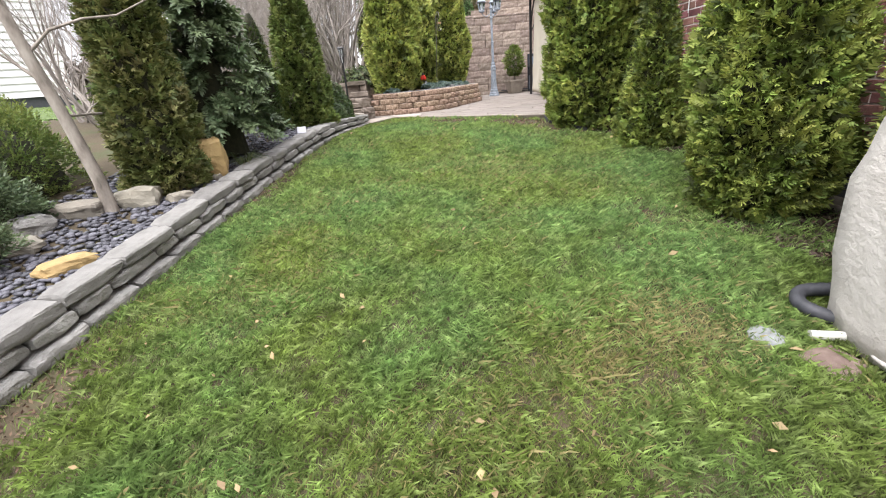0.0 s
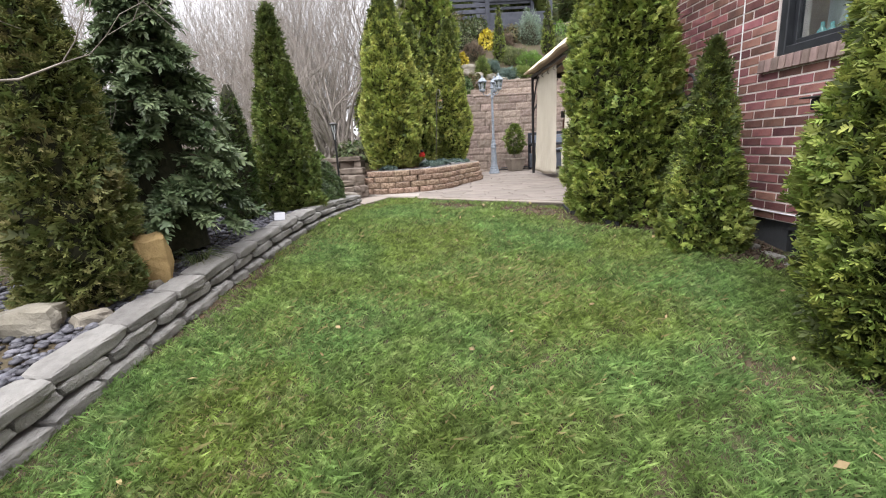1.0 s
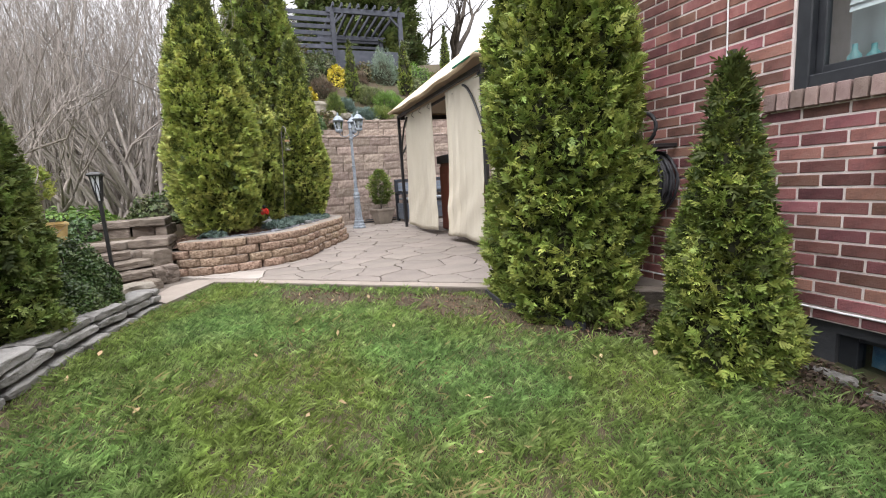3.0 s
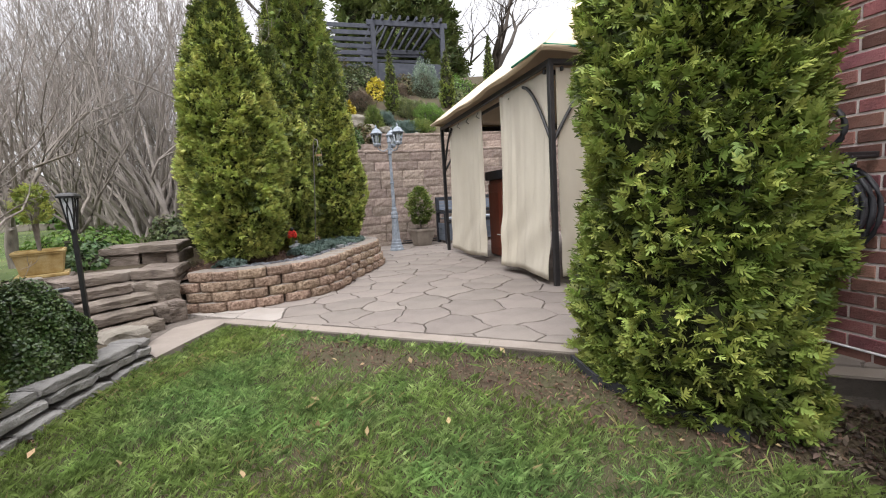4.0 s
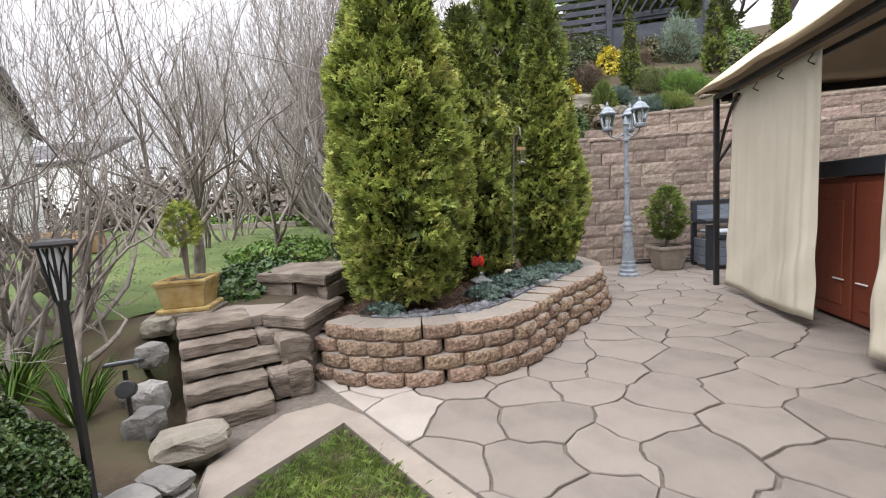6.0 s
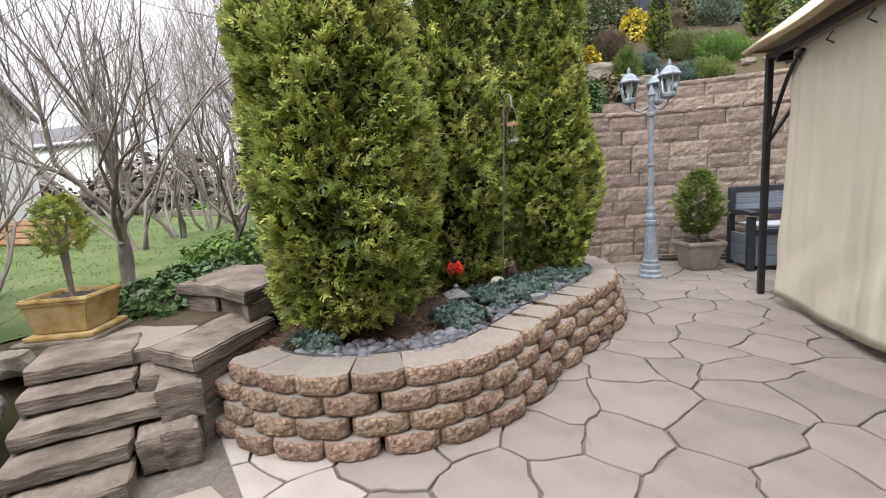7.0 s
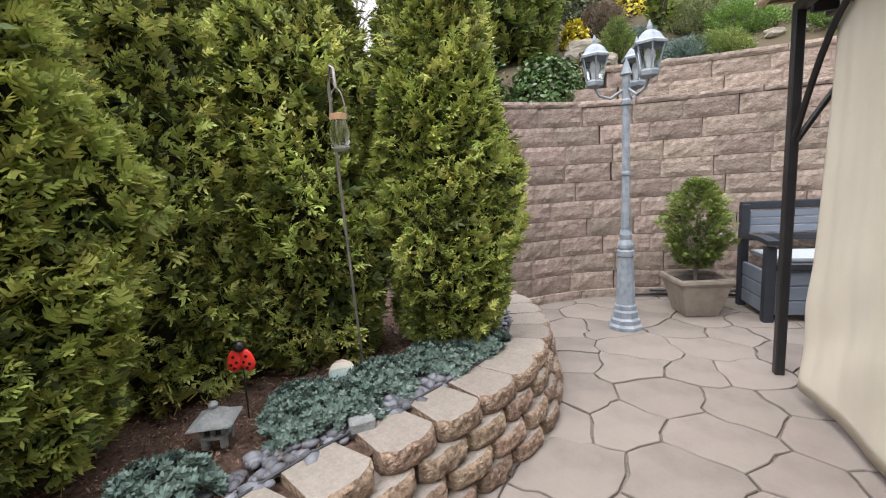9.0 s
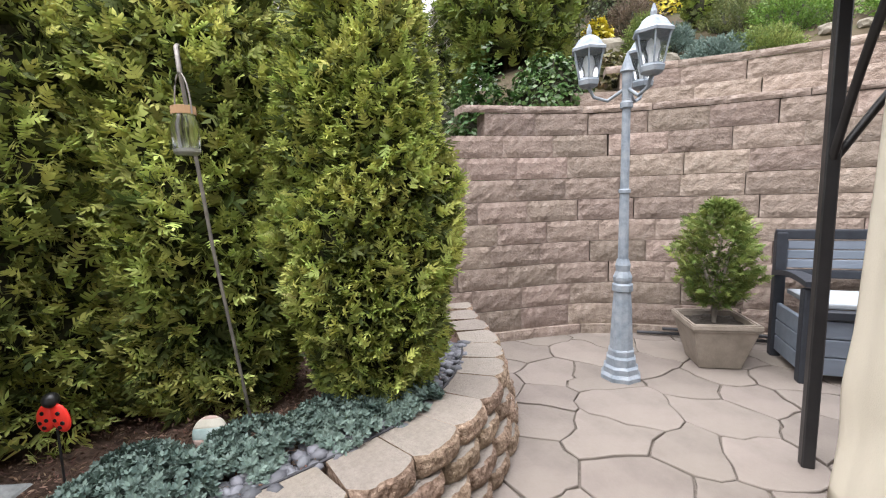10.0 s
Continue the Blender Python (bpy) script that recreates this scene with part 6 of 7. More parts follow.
spot = thing("solar_spotlight", "small black solar garden light with pale panel beside steps", "garden light", pose(-1.62, 7.45, 0.2, 0, 0, 35))
part("stake", tubes_mesh("stake", [([(0, 0, -0.06), (0, 0, 0.21)], 0.011)], M["black_metal"], 7), None, spot)
part("panel_frame", box(0.15, 0.11, 0.016, 0.004, (0, 0, 0.24), None, Matrix.Rotation(radians(-14), 4, "X")), M["black_metal"], spot)
part("solar_panel", box(0.13, 0.09, 0.006, 0.001, (0, -0.004, 0.256), None, Matrix.Rotation(radians(-14), 4, "X")), M["lamp_grey"], spot, "pale grey reflecting panel")
part("lamp_head", lathe([(0.02, 0.0), (0.038, 0.01), (0.042, 0.07), (0.036, 0.072)], 12), M["black_metal"], spot, m=pose(0.02, -0.05, 0.13, 70, 0, 0))

# small white sign on the border
M["label_plate"] = surface("weathered_label_plate", [(0.34, 0.34, 0.37), (0.44, 0.44, 0.47)], 0.5, 8, 0.1, 60)
sgn = thing("plant_label", "small white square marker plate standing on the border", "marker", pose(-1.55, 5.32, 0.06, 0, 0, 10))
part("plate", box(0.10, 0.012, 0.09, 0.003, (0, 0, 0.03), None, Matrix.Rotation(radians(-38), 4, "X")), M["label_plate"], sgn)
part("stake", box(0.012, 0.012, 0.09, 0.002, (0, 0.0, -0.05)), M["label_plate"], sgn)

# ---- covered equipment beside the lawn ----
cov = thing("covered_grill", "garden equipment under an off-white creased vinyl cover", "cover", pose(2.10, 1.28, -0.6))
bm = bmesh.new()
bmesh.ops.create_cube(bm, size=1)
bmesh.ops.subdivide_edges(bm, edges=bm.edges[:], cuts=9, use_grid_fill=True)
for v in bm.verts:
    p = v.co.copy()
    p = p.lerp(p.normalized() * 0.6, 0.3)
    fl = 1 + 0.12 * (0.5 - p.z)
    q = noise.noise_vector(Vector((p.x * 3, p.y * 3, p.z * 2))) * 0.05 + noise.noise_vector(p * 8) * 0.018
    v.co = Vector(((p.x * fl + q.x) * 0.95, (p.y * fl + q.y) * 0.75, (p.z + 0.48) * 1.15 + q.z * 0.5))
part("vinyl_cover", bm, M["cover"], cov, smooth=True)
part("hem", tubes_mesh("hem", [([(0.52 * math.cos(a) * (1 + 0.02 * math.sin(5 * a)), 0.41 * math.sin(a), 0.03) for a in np.linspace(0, 2 * math.pi, 40)], 0.012)], M["cover"], 6), None, cov)
hp = [(1.85, 1.70, -0.48), (1.70, 1.80, -0.49), (1.62, 1.81, -0.51), (1.57, 1.74, -0.53), (1.60, 1.66, -0.545), (1.70, 1.58, -0.545), (1.86, 1.5, -0.5)]
hq, _ = spline([p[:2] for p in hp], 40)
hz = np.interp(np.linspace(0, 1, 40), np.linspace(0, 1, len(hp)), [p[2] for p in hp])
hose = part("drain_hose", tubes_mesh("drain_hose", [([(float(a[0]), float(a[1]), float(b)) for a, b in zip(hq, hz)], [0.03 + 0.002 * (k % 2) for k in range(40)])], M["hose"], 12), None)
tagged(hose, "thick black corrugated hose looping from the cover", "hose")
vb = part("valve_box_lid", lathe([(0.0705, -0.01), (0.07, 0.006), (0.06, 0.01), (0.01, 0.011)], 18), M["stone_lantern"], None, m=pose(1.33, 1.6, -0.59, 7, 0, 0))
tagged(vb, "round grey lid sunk in the lawn", "lid")
pv = part("clay_paver", box(0.19, 0.17, 0.05, 0.008), M["brick_red_clay"], None, m=pose(1.47, 1.43, -0.648, 7, 0, 25))
tagged(pv, "worn reddish clay paver sunk in the lawn", "paver")
pp = part("white_pipe", lathe([(0.02, 0), (0.02, 0.12), (0.014, 0.122), (0.014, 0.123)], 14), M["stone_pale"], None, m=pose(1.48, 1.56, -0.57, 90, 0, 75))
tagged(pp, "short white plastic pipe lying in the grass", "pipe")

# ---- arborvitae and conifers ----
def gz(x, y):
    return float(ground_z(np.array(float(x)), np.array(float(y))))


# planter trees wear the brightened sprays in place of more light
arborvitae(-0.62, 9.0, 0.3, 0.58, 3.05, 31000, 101, "tall full green arborvitae growing in the block planter", M["arbor_gold_bright"], (0.049, 0.083), 2.5, floor=0.16, foot=0.6)
arborvitae(-0.74, 9.86, 0.3, 0.5, 2.8, 11000, 110, "dark green arborvitae crowded between its neighbours", M["arbor_bright"], (0.055, 0.10), 2.6, foot=0.8)
arborvitae(-0.27, 10.42, 0.3, 0.555, 2.85, 18000, 102, "slim green arborvitae in the middle of the planter", M["arbor_bright"], (0.056, 0.098), 2.8, foot=0.7)
arborvitae(0.525, 10.6, 0.3, 0.45, 2.95, 20000, 103, "yellow-green arborvitae at the planter's curved end", M["arbor_gold_bright"], (0.046, 0.08), 1.9, floor=0.12, foot=0.6)
arborvitae(1.93, 5.6, -0.14, 0.60, 3.5, 28000, 104, "tall green arborvitae against the brick house", M["arbor"], (0.05, 0.086), 2.6, floor=0.03, foot=0.96)
arborvitae(2.15, 4.5, -0.25, 0.37, 1.65, 10000, 105, "small conical arborvitae below the window", M["arbor"], (0.044, 0.075), 1.2, floor=0.03, foot=0.95)
arborvitae(2.08, 2.84, -0.45, 0.50, 2.7, 19000, 106, "broad bushy arborvitae beside the lawn", M["arbor"], (0.052, 0.09), 1.9, foot=0.72)
arborvitae(2.5, 2.0, -0.5, 0.42, 2.3, 4500, 107, "dark arborvitae behind the covered equipment", M["arbor_bright"], (0.07, 0.11), 2.0)
arborvitae(-2.27, 3.75, -0.2, 0.38, 2.5, 11000, 108, "bronzed green arborvitae in the pebble bed", M["arbor_bronze"], (0.045, 0.08), 1.7, foot=0.8)
arborvitae(-1.68, 6.2, 0.02, 0.41, 2.3, 14000, 109, "narrow dark green arborvitae beside the border wall", M["arbor_deep"], (0.045, 0.08), 1.5, foot=0.92)


def cypress(x, y, z, radius, height, tiers, seed, label):
    """A layered conifer with drooping flat branches."""
    rng = np.random.default_rng(seed)
    t = thing("cypress", label, "tree", pose(x, y, z))
    part("trunk", tubes_mesh("trunk", [([(0, 0, -0.1), (0.02, 0, height * 0.5), (0, 0, height)], [0.05, 0.035, 0.006])], M["trunk_brown"], 8), None, t)
    lines, pos, od, sz = [], [], [], []
    for k in range(tiers):
        u = (k + rng.uniform(0, 1)) / tiers
        a = k * 2.399 + rng.normal(0, 0.3)
        r = radius * (1 - u) ** 0.75 * rng.uniform(0.8, 1.12) + 0.05
        z0 = 0.34 + u * (height - 0.42)
        pts = []
        for s in np.linspace(0, 1, 6):
            q = s * r
            pts.append((q * math.cos(a), q * math.sin(a), z0 + 0.25 * r * math.sin(s * 2.4) - 0.28 * r * s * s))
        lines.append((pts, [0.012, 0.010, 0.008, 0.006, 0.004, 0.002]))
        pa = np.array(pts)
        m_ = int(14 + 60 * r)
        q = rng.uniform(0.3, 1.0, m_)
        idx = np.clip(q * 5, 0, 4.999)
        i0 = idx.astype(int)
        pos.append(pa[i0] + (pa[np.minimum(i0 + 1, 5)] - pa[i0]) * (idx - i0)[:, None])
        sd = np.array([-math.sin(a), math.cos(a), 0])
        sg = np.where(np.arange(m_) % 2 == 0, 1.0, -1.0) * (1 - 0.75 * q)
        od.append(np.stack([np.cos(a) + sd[0] * sg, np.sin(a) + sd[1] * sg, rng.normal(-0.3, 0.15, m_)], 1))
        sz.append(rng.uniform(0.10, 0.19, m_))
    part("branch_crown", tubes_mesh("branches", lines, M["trunk_brown"], 5), None, t)
    v, f = fans(np.concatenate(pos), np.concatenate(od), np.concatenate(sz), rng, 0.45, 0.35)
    part("foliage", mesh_of("foliage", v, f, M["cypress"]), None, t)
    # solid cone whose dark colour stands for the shade inside
    bm = bmesh.new()
    bmesh.ops.create_cone(bm, cap_ends=True, segments=18, radius1=radius * 0.42, radius2=0.02, depth=height * 0.9)
    bmesh.ops.translate(bm, vec=(0, 0, height * 0.5), verts=bm.verts)
    part("inner_crown", bm, M["arbor_core"], t, "solid inner core standing in for the crown's inner shade")
    return t


cypress(-2.16, 4.62, -0.1, 0.56, 2.4, 125, 111, "layered blue-green cypress with drooping flat sprays")
arborvitae(-1.98, 5.62, -0.05, 0.17, 1.45, 4200, 114, "narrow very dark green yew column behind the cypress", M["boxwood"], (0.03, 0.05), 5.0, name="yew", foot=0.95)

# shrubs in the bed
mound("boxwood", "dense clipped dark green boxwood ball beside the border", "shrub", -1.47, 6.70, 0.04, 0.325, 0.32, 0.56, 26000, 121, M["boxwood"], (0.014, 0.027), core=0.8, gap=0.06, even=0.55)
mound("spreading_juniper", "sprawling blue-green juniper at the bed's back", "shrub", -3.15, 2.75, -0.2, 0.4, 0.5, 0.55, 3200, 122, M["cypress"], (0.07, 0.12), "spray")
mound("golden_shrub", "low yellow-green shrub at the bed's back", "shrub", -3.35, 3.5, -0.15, 0.45, 0.5, 0.8, 2600, 123, M["arbor_deep"], (0.07, 0.11), "spray")
mound("spreading_juniper", "low blue-green juniper at the lawn border", "shrub", -2.78, 2.3, -0.22, 0.25, 0.35, 0.34, 1500, 124, M["cypress"], (0.06, 0.1), "spray")
# grassy tuft by the boulder
rng = np.random.default_rng(77)
lines = []
for k in range(60):
    a = rng.uniform(0, 6.28)
    L_ = rng.uniform(0.12, 0.3)
    lines.append(([(0.02 * math.cos(a), 0.02 * math.sin(a), 0), (L_ * 0.4 * math.cos(a), L_ * 0.4 * math.sin(a), L_ * 0.55), (L_ * math.cos(a), L_ * math.sin(a), L_ * 0.35)], [0.004, 0.003, 0.001]))
tuft = thing("ornamental_grass", "dark arching grass tuft beside the golden boulder", "grass", pose(-1.85, 4.3, -0.1))
part("foliage", tubes_mesh("blades", lines, M["shrub_dark"], 3), None, tuft)

# planter groundcover
def rosettes(name, label, x, y, z, rx, ry, h, n, seed):
    """A low spreading plant: trailing stems ending in rosettes of blunt leaves."""
    rng = np.random.default_rng(seed)
    t = thing(name, label, "groundcover", pose(x, y, z), group="creeping junipers")
    th = rng.uniform(0, 6.28, n)
    q = np.sqrt(rng.uniform(0.01, 1, n)) * (1 + 0.16 * np.sin(3 * th + seed) + 0.1 * np.sin(7 * th + 2 * seed))
    c = np.stack([rx * q * np.cos(th), ry * q * np.sin(th), h * np.sqrt(np.clip(1 - 0.7 * q * q, 0.06, 1)) * rng.uniform(0.55, 1.08, n)], 1)
    lines = [([(0.3 * p[0], 0.3 * p[1], 0.0), (0.8 * p[0], 0.8 * p[1], p[2] * 0.5), tuple(p)], [0.003, 0.0025, 0.002]) for p in c[::4]]
    part("stem", tubes_mesh("stem", lines, M["bark_dark"], 3), None, t)
    nor = np.stack([0.7 * q * np.cos(th), 0.7 * q * np.sin(th), np.full(n, 0.9)], 1) + rng.normal(size=(n, 3)) * 0.25
    nor /= np.linalg.norm(nor, axis=1)[:, None]
    a = np.cross(nor, rng.normal(size=(n, 3)))
    a /= np.linalg.norm(a, axis=1)[:, None]
    b = np.cross(nor, a)
    vs = []
    for k in range(12):
        ring = k // 6
        ang = k * 1.047 + 0.5 * ring
        d = a * math.cos(ang) + b * math.sin(ang)
        e = np.cross(nor, d)
        ln = rng.uniform(0.017, 0.027, n)[:, None] * (1 if ring == 0 else 0.8)
        up = 0.25 if ring == 0 else 0.9
        tip = d * ln + nor * ln * up
        off = nor * (-0.006 if ring == 0 else 0.002)
        vs += [c + off, c + off + tip * 0.6 + e * ln * 0.3, c + off + tip, c + off + tip * 0.6 - e * ln * 0.3]
    v = np.stack(vs, axis=1).reshape(-1, 3)
    part("foliage", mesh_of("foliage", v, np.arange(len(v), dtype=np.int32).reshape(-1, 4), M["juniper"]), None, t)


JUN = [(-0.71, 8.68, 0.15, 0.10, 0.10), (-0.01, 9.13, 0.17, 0.14, 0.14), (0.17, 9.6, 0.17, 0.15, 0.12), (0.25, 9.7, 0.2, 0.18, 0.14), (0.06, 9.78, 0.15, 0.13, 0.09), (0.36, 10.0, 0.18, 0.17, 0.12), (0.55, 10.26, 0.2, 0.18, 0.12), (0.7, 10.52, 0.17, 0.18, 0.11)]
for k, (x, y, rx, ry, h) in enumerate(JUN):
    rosettes("creeping_juniper", "low blue-green creeping juniper in the planter", x, y, 0.34, rx, ry, h * 0.95, int(60 + 9500 * rx * ry), 130 + k)
qx, qy = [], []
prg = np.random.default_rng(55)
for i in range(900):
    k = prg.integers(20, 330)
    p = line[k]
    tg = line[k + 4] - line[k - 4]
    tg = tg / np.hypot(*tg)
    o = prg.uniform(0.275, 0.41) + 0.14 * prg.uniform() ** 2
    qx.append(p[0] - tg[1] * o)
    qy.append(p[1] + tg[0] * o)
qx, qy = np.array(qx), np.array(qy)
pebbles("planter_pebbles", "smooth grey river pebbles along the planter's edge", qx, qy, np.full(len(qx), 0.345) + prg.uniform(0, 0.02, len(qx)), prg.uniform(0.018, 0.04, len(qx)), prg, 0.6)
# drip line inside the planter
dl = part("drip_line", tubes_mesh("drip_line", [([(float(p[0] - 0.3 * (line[min(399, i + 6)] - line[max(0, i - 6)])[1] / max(1e-6, np.hypot(*(line[min(399, i + 6)] - line[max(0, i - 6)])))), float(p[1] + 0.3 * (line[min(399, i + 6)] - line[max(0, i - 6)])[0] / max(1e-6, np.hypot(*(line[min(399, i + 6)] - line[max(0, i - 6)])))), 0.372) for i, p in list(enumerate(line))[10:330:12]], 0.006)], M["hose"], 6), None)
tagged(dl, "thin black irrigation line along the planter's rim", "irrigation line")

mx, my = prg.uniform(-1.3, 0.8, 16000), prg.uniform(8.4, 10.9, 16000)
near_line = np.min(np.hypot(mx[:, None] - line[None, ::8, 0], my[:, None] - line[None, ::8, 1]), axis=1)
inside = (near_line > 0.3) & (near_line < 1.3)
ci_ = np.argmin(np.hypot(mx[:, None] - line[None, ::8, 0], my[:, None] - line[None, ::8, 1]), axis=1) * 8
ta = line[np.minimum(ci_ + 4, len(line) - 1)] - line[np.maximum(ci_ - 4, 0)]
inside &= (-(mx - line[ci_, 0]) * ta[:, 1] + (my - line[ci_, 1]) * ta[:, 0]) > 0
mx, my = mx[inside], my[inside]
v, f = leaves(np.stack([mx, my, 0.345 + prg.uniform(0, 0.025, len(mx))], 1), np.tile([0, 0, 1.0], (len(mx), 1)), prg.uniform(0.008, 0.028, len(mx)), prg, 0.3)
M["planter_mulch"] = surface("brown_needle_mulch", [(0.0675, 0.0375, 0.0263), (0.15, 0.09, 0.0638), (0.225, 0.158, 0.112)], 0.95, 9, 0, island=0.5)
tagged(part("planter_mulch", mesh_of("planter_mulch", v, f, M["planter_mulch"]), None), "brown shredded mulch and needles under the planter trees", "mulch", kind="stuff")
# hanging jar on a shepherd's hook
hook = thing("shepherd_hook", "grey metal shepherd's hook leaning between the arborvitae", "garden hook")
part("rod", tubes_mesh("rod", [([(0.13, 10.22, 0.3), (0.19, 10.06, 1.1), (0.225, 9.97, 1.72), (0.25, 9.95, 1.8), (0.28, 9.92, 1.78), (0.285, 9.92, 1.70)], 0.007)], M["iron"], 6), None, hook)
jar = thing("hanging_jar", "clear glass jar lantern with wire handle hanging from hook", "jar", pose(0.285, 9.92, 1.44))
part("jar_glass", lathe([(0.03, 0.0), (0.04, 0.008), (0.042, 0.1), (0.034, 0.12), (0.034, 0.135)], 18), M["glass"], jar, smooth=True)
part("lid", lathe([(0.037, 0.13), (0.037, 0.155), (0.03, 0.157)], 18), M["wood_tan"], jar, "tan metal screw lid")
part("wire_handle", tubes_mesh("wire_handle", [([(0.038 * math.cos(a), 0, 0.13 + 0.13 * math.sin(a)) for a in np.linspace(0, math.pi, 13)], 0.003)], M["iron"], 5), None, jar)
part("filling", lathe([(0.03, 0.008), (0.036, 0.012), (0.036, 0.022), (0.02, 0.026)], 14), M["stone_pale"], jar)

# ladybird garden stake
lb = thing("ladybird_stake", "red metal ladybird garden stake with black spots", "garden ornament", pose(-0.14, 9.66, 0.33, 0, 0, 20))
part("stake", tubes_mesh("stake", [([(0, 0, -0.05), (0.004, 0, 0.22)], 0.004)], M["black_metal"], 5), None, lb)
for s in (-1, 1):
    bm = bmesh.new()
    bmesh.ops.create_uvsphere(bm, u_segments=14, v_segments=8, radius=1)
    bmesh.ops.scale(bm, vec=(0.034, 0.012, 0.052), verts=bm.verts)
    w_ = part("wing", bm, M["red_paint"], lb, m=pose(s * 0.024, -0.004, 0.26, 0, s * -16, 0), smooth=True)
    for dx, dz in ((0.008, 0.018), (-0.01, -0.002), (0.01, -0.018), (-0.006, -0.03)):
        part("spot", lathe([(0.0075, 0.0), (0.0065, 0.003)], 10), M["black_paint"], w_, m=pose(dx * s, -0.0095, dz, 90, 0, 0))
bm = bmesh.new()
bmesh.ops.create_uvsphere(bm, u_segments=12, v_segments=8, radius=0.026)
part("head", bm, M["black_paint"], lb, m=pose(0, -0.004, 0.322), smooth=True)

# small stone lantern
sl = thing("stone_lantern", "small grey cast-stone pagoda lantern in the planter", "garden ornament", pose(-0.09, 9.44, 0.35, 0, 0, 25) @ Matrix.Diagonal((0.84, 0.84, 0.68, 1)))
for sx in (-1, 1):
    for sy in (-1, 1):
        part("foot", box(0.03, 0.03, 0.06, 0.005, (sx * 0.04, sy * 0.04, 0)), M["stone_lantern"], sl)
bm = box(0.115, 0.115, 0.02, 0.004, (0, 0, 0.055))
for sx in (-1, 0, 1):
    for sy in (-1, 0, 1):
        if sx or sy:
            box(0.018, 0.018, 0.06, 0.002, (sx * 0.045, sy * 0.045, 0.074), bm)
box(0.11, 0.11, 0.012, 0.002, (0, 0, 0.132), bm)
part("firebox", bm, M["stone_lantern"], sl)
# dark block in the soil material, painting the shade in the hollow firebox
part("dark_inside", box(0.075, 0.075, 0.058, 0, (0, 0, 0.074)), M["potting"], sl)
part("roof", lathe([(0.132, 0.142), (0.125, 0.152), (0.075, 0.175), (0.04, 0.2), (0.018, 0.212), (0.018, 0.22)], 4), M["stone_lantern"], sl)
bm = bmesh.new()
bmesh.ops.create_uvsphere(bm, u_segments=12, v_segments=8, radius=0.022)
part("finial", bm, M["stone_lantern"], sl, m=pose(0, 0, 0.232), smooth=True)
# painted stone disc
pd = thing("painted_stone", "round painted stone in pastel bands among junipers", "garden ornament", pose(0.12, 10.02, 0.385, -20, 0, 30) @ Matrix.Scale(0.88, 4))
for k in range(5):
    ang = [math.radians(-90 + 36 * k + 7.2 * i) for i in range(6)]
    bm = lathe([(max(0.002, 0.075 * math.cos(q)), 0.075 * math.sin(q)) for q in ang], 24)
    part("painted_band", bm, M[("paint_cream", "paint_pink", "paint_teal", "paint_cream", "paint_pink")[k]], pd, m=Matrix.Diagonal((1, 0.35, 1, 1)), smooth=True)
gb = part("glass_block", box(0.10, 0.07, 0.05, 0.008), M["stone_lantern"], None, m=pose(0.43, 9.62, 0.36, 0, 0, 40))
tagged(gb, "small grey-green stone cube by the junipers", "garden ornament")

# ---- terrace edges, ivy and neighbour garden ----
mound("ivy_patch", "low dark ivy patch beside the landing", "groundcover", -2.25, 9.2, 0.42, 0.42, 0.4, 0.22, 1600, 141, M["ivy"], (0.04, 0.07), "leaf", False)
mound("ivy_patch", "low green groundcover at the lawn's edge", "groundcover", -2.4, 9.9, 0.45, 0.5, 0.45, 0.2, 1500, 142, M["ivy"], (0.04, 0.08), "leaf", False)
mound("ivy_patch", "green groundcover clump below the bare trees", "groundcover", -2.9, 11.0, 0.5, 0.7, 0.6, 0.3, 1600, 143, M["shrub_green"], (0.05, 0.09), "leaf", False)
mound("dark_shrub", "low dark evergreen shrub behind the planter", "shrub", -1.55, 10.6, 0.5, 0.45, 0.5, 0.42, 1600, 144, M["shrub_dark"], (0.05, 0.08), "leaf", False)
rng = np.random.default_rng(88)
for k, (x, y) in enumerate([(-1.95, 7.45), (-2.2, 7.3), (-2.4, 7.5)]):
    lines = []
    for j in range(40):
        a = rng.uniform(0, 6.28)
        L_ = rng.uniform(0.18, 0.36)
        lines.append(([(0.03 * math.cos(a), 0.03 * math.sin(a), 0), (0.12 * math.cos(a), 0.12 * math.sin(a), L_ * 0.7), (0.2 * math.cos(a), 0.2 * math.sin(a), L_)], [0.008, 0.007, 0.001]))
    tf_ = thing("iris_clump", "clump of upright green strap leaves in the bed", "plant", pose(x, y, gz(x, y)))
    part("foliage", tubes_mesh("blades", lines, M["shrub_green"], 3), None, tf_)

# young leaning tree in the pebble bed
yt = thing("young_tree", "leaning young tree with smooth pale grey bark", "tree", pose(-2.42, 3.2, -0.22))
part("trunk", tubes_mesh("trunk", [([(0, 0, -0.1), (-0.03, 0.02, 0.3), (-0.09, 0.0, 0.75), (-0.17, -0.03, 1.25), (-0.25, -0.06, 1.9), (-0.32, -0.06, 2.7)], [0.052, 0.045, 0.04, 0.036, 0.03, 0.02])], M["bark"], 10), None, yt)
rng = np.random.default_rng(91)
ln_ = [[] for _ in range(4)]
for k in range(9):
    b = (-0.09 - 0.026 * k, -0.007 * k, 0.75 + 0.2 * k)
    branching(rng, b, rng.normal(size=3) * 0.7 + np.array([0.0, 0, 0.9]), 0.8, 0.012, 3, ln_, 0.5, 0.3)
part("limb_crown", tubes_mesh("limbs", ln_[3] + ln_[2], M["bark"], 5), None, yt)
part("twig_crown", tubes_mesh("twigs", ln_[1] + ln_[0], M["bark_far"], 3), None, yt)

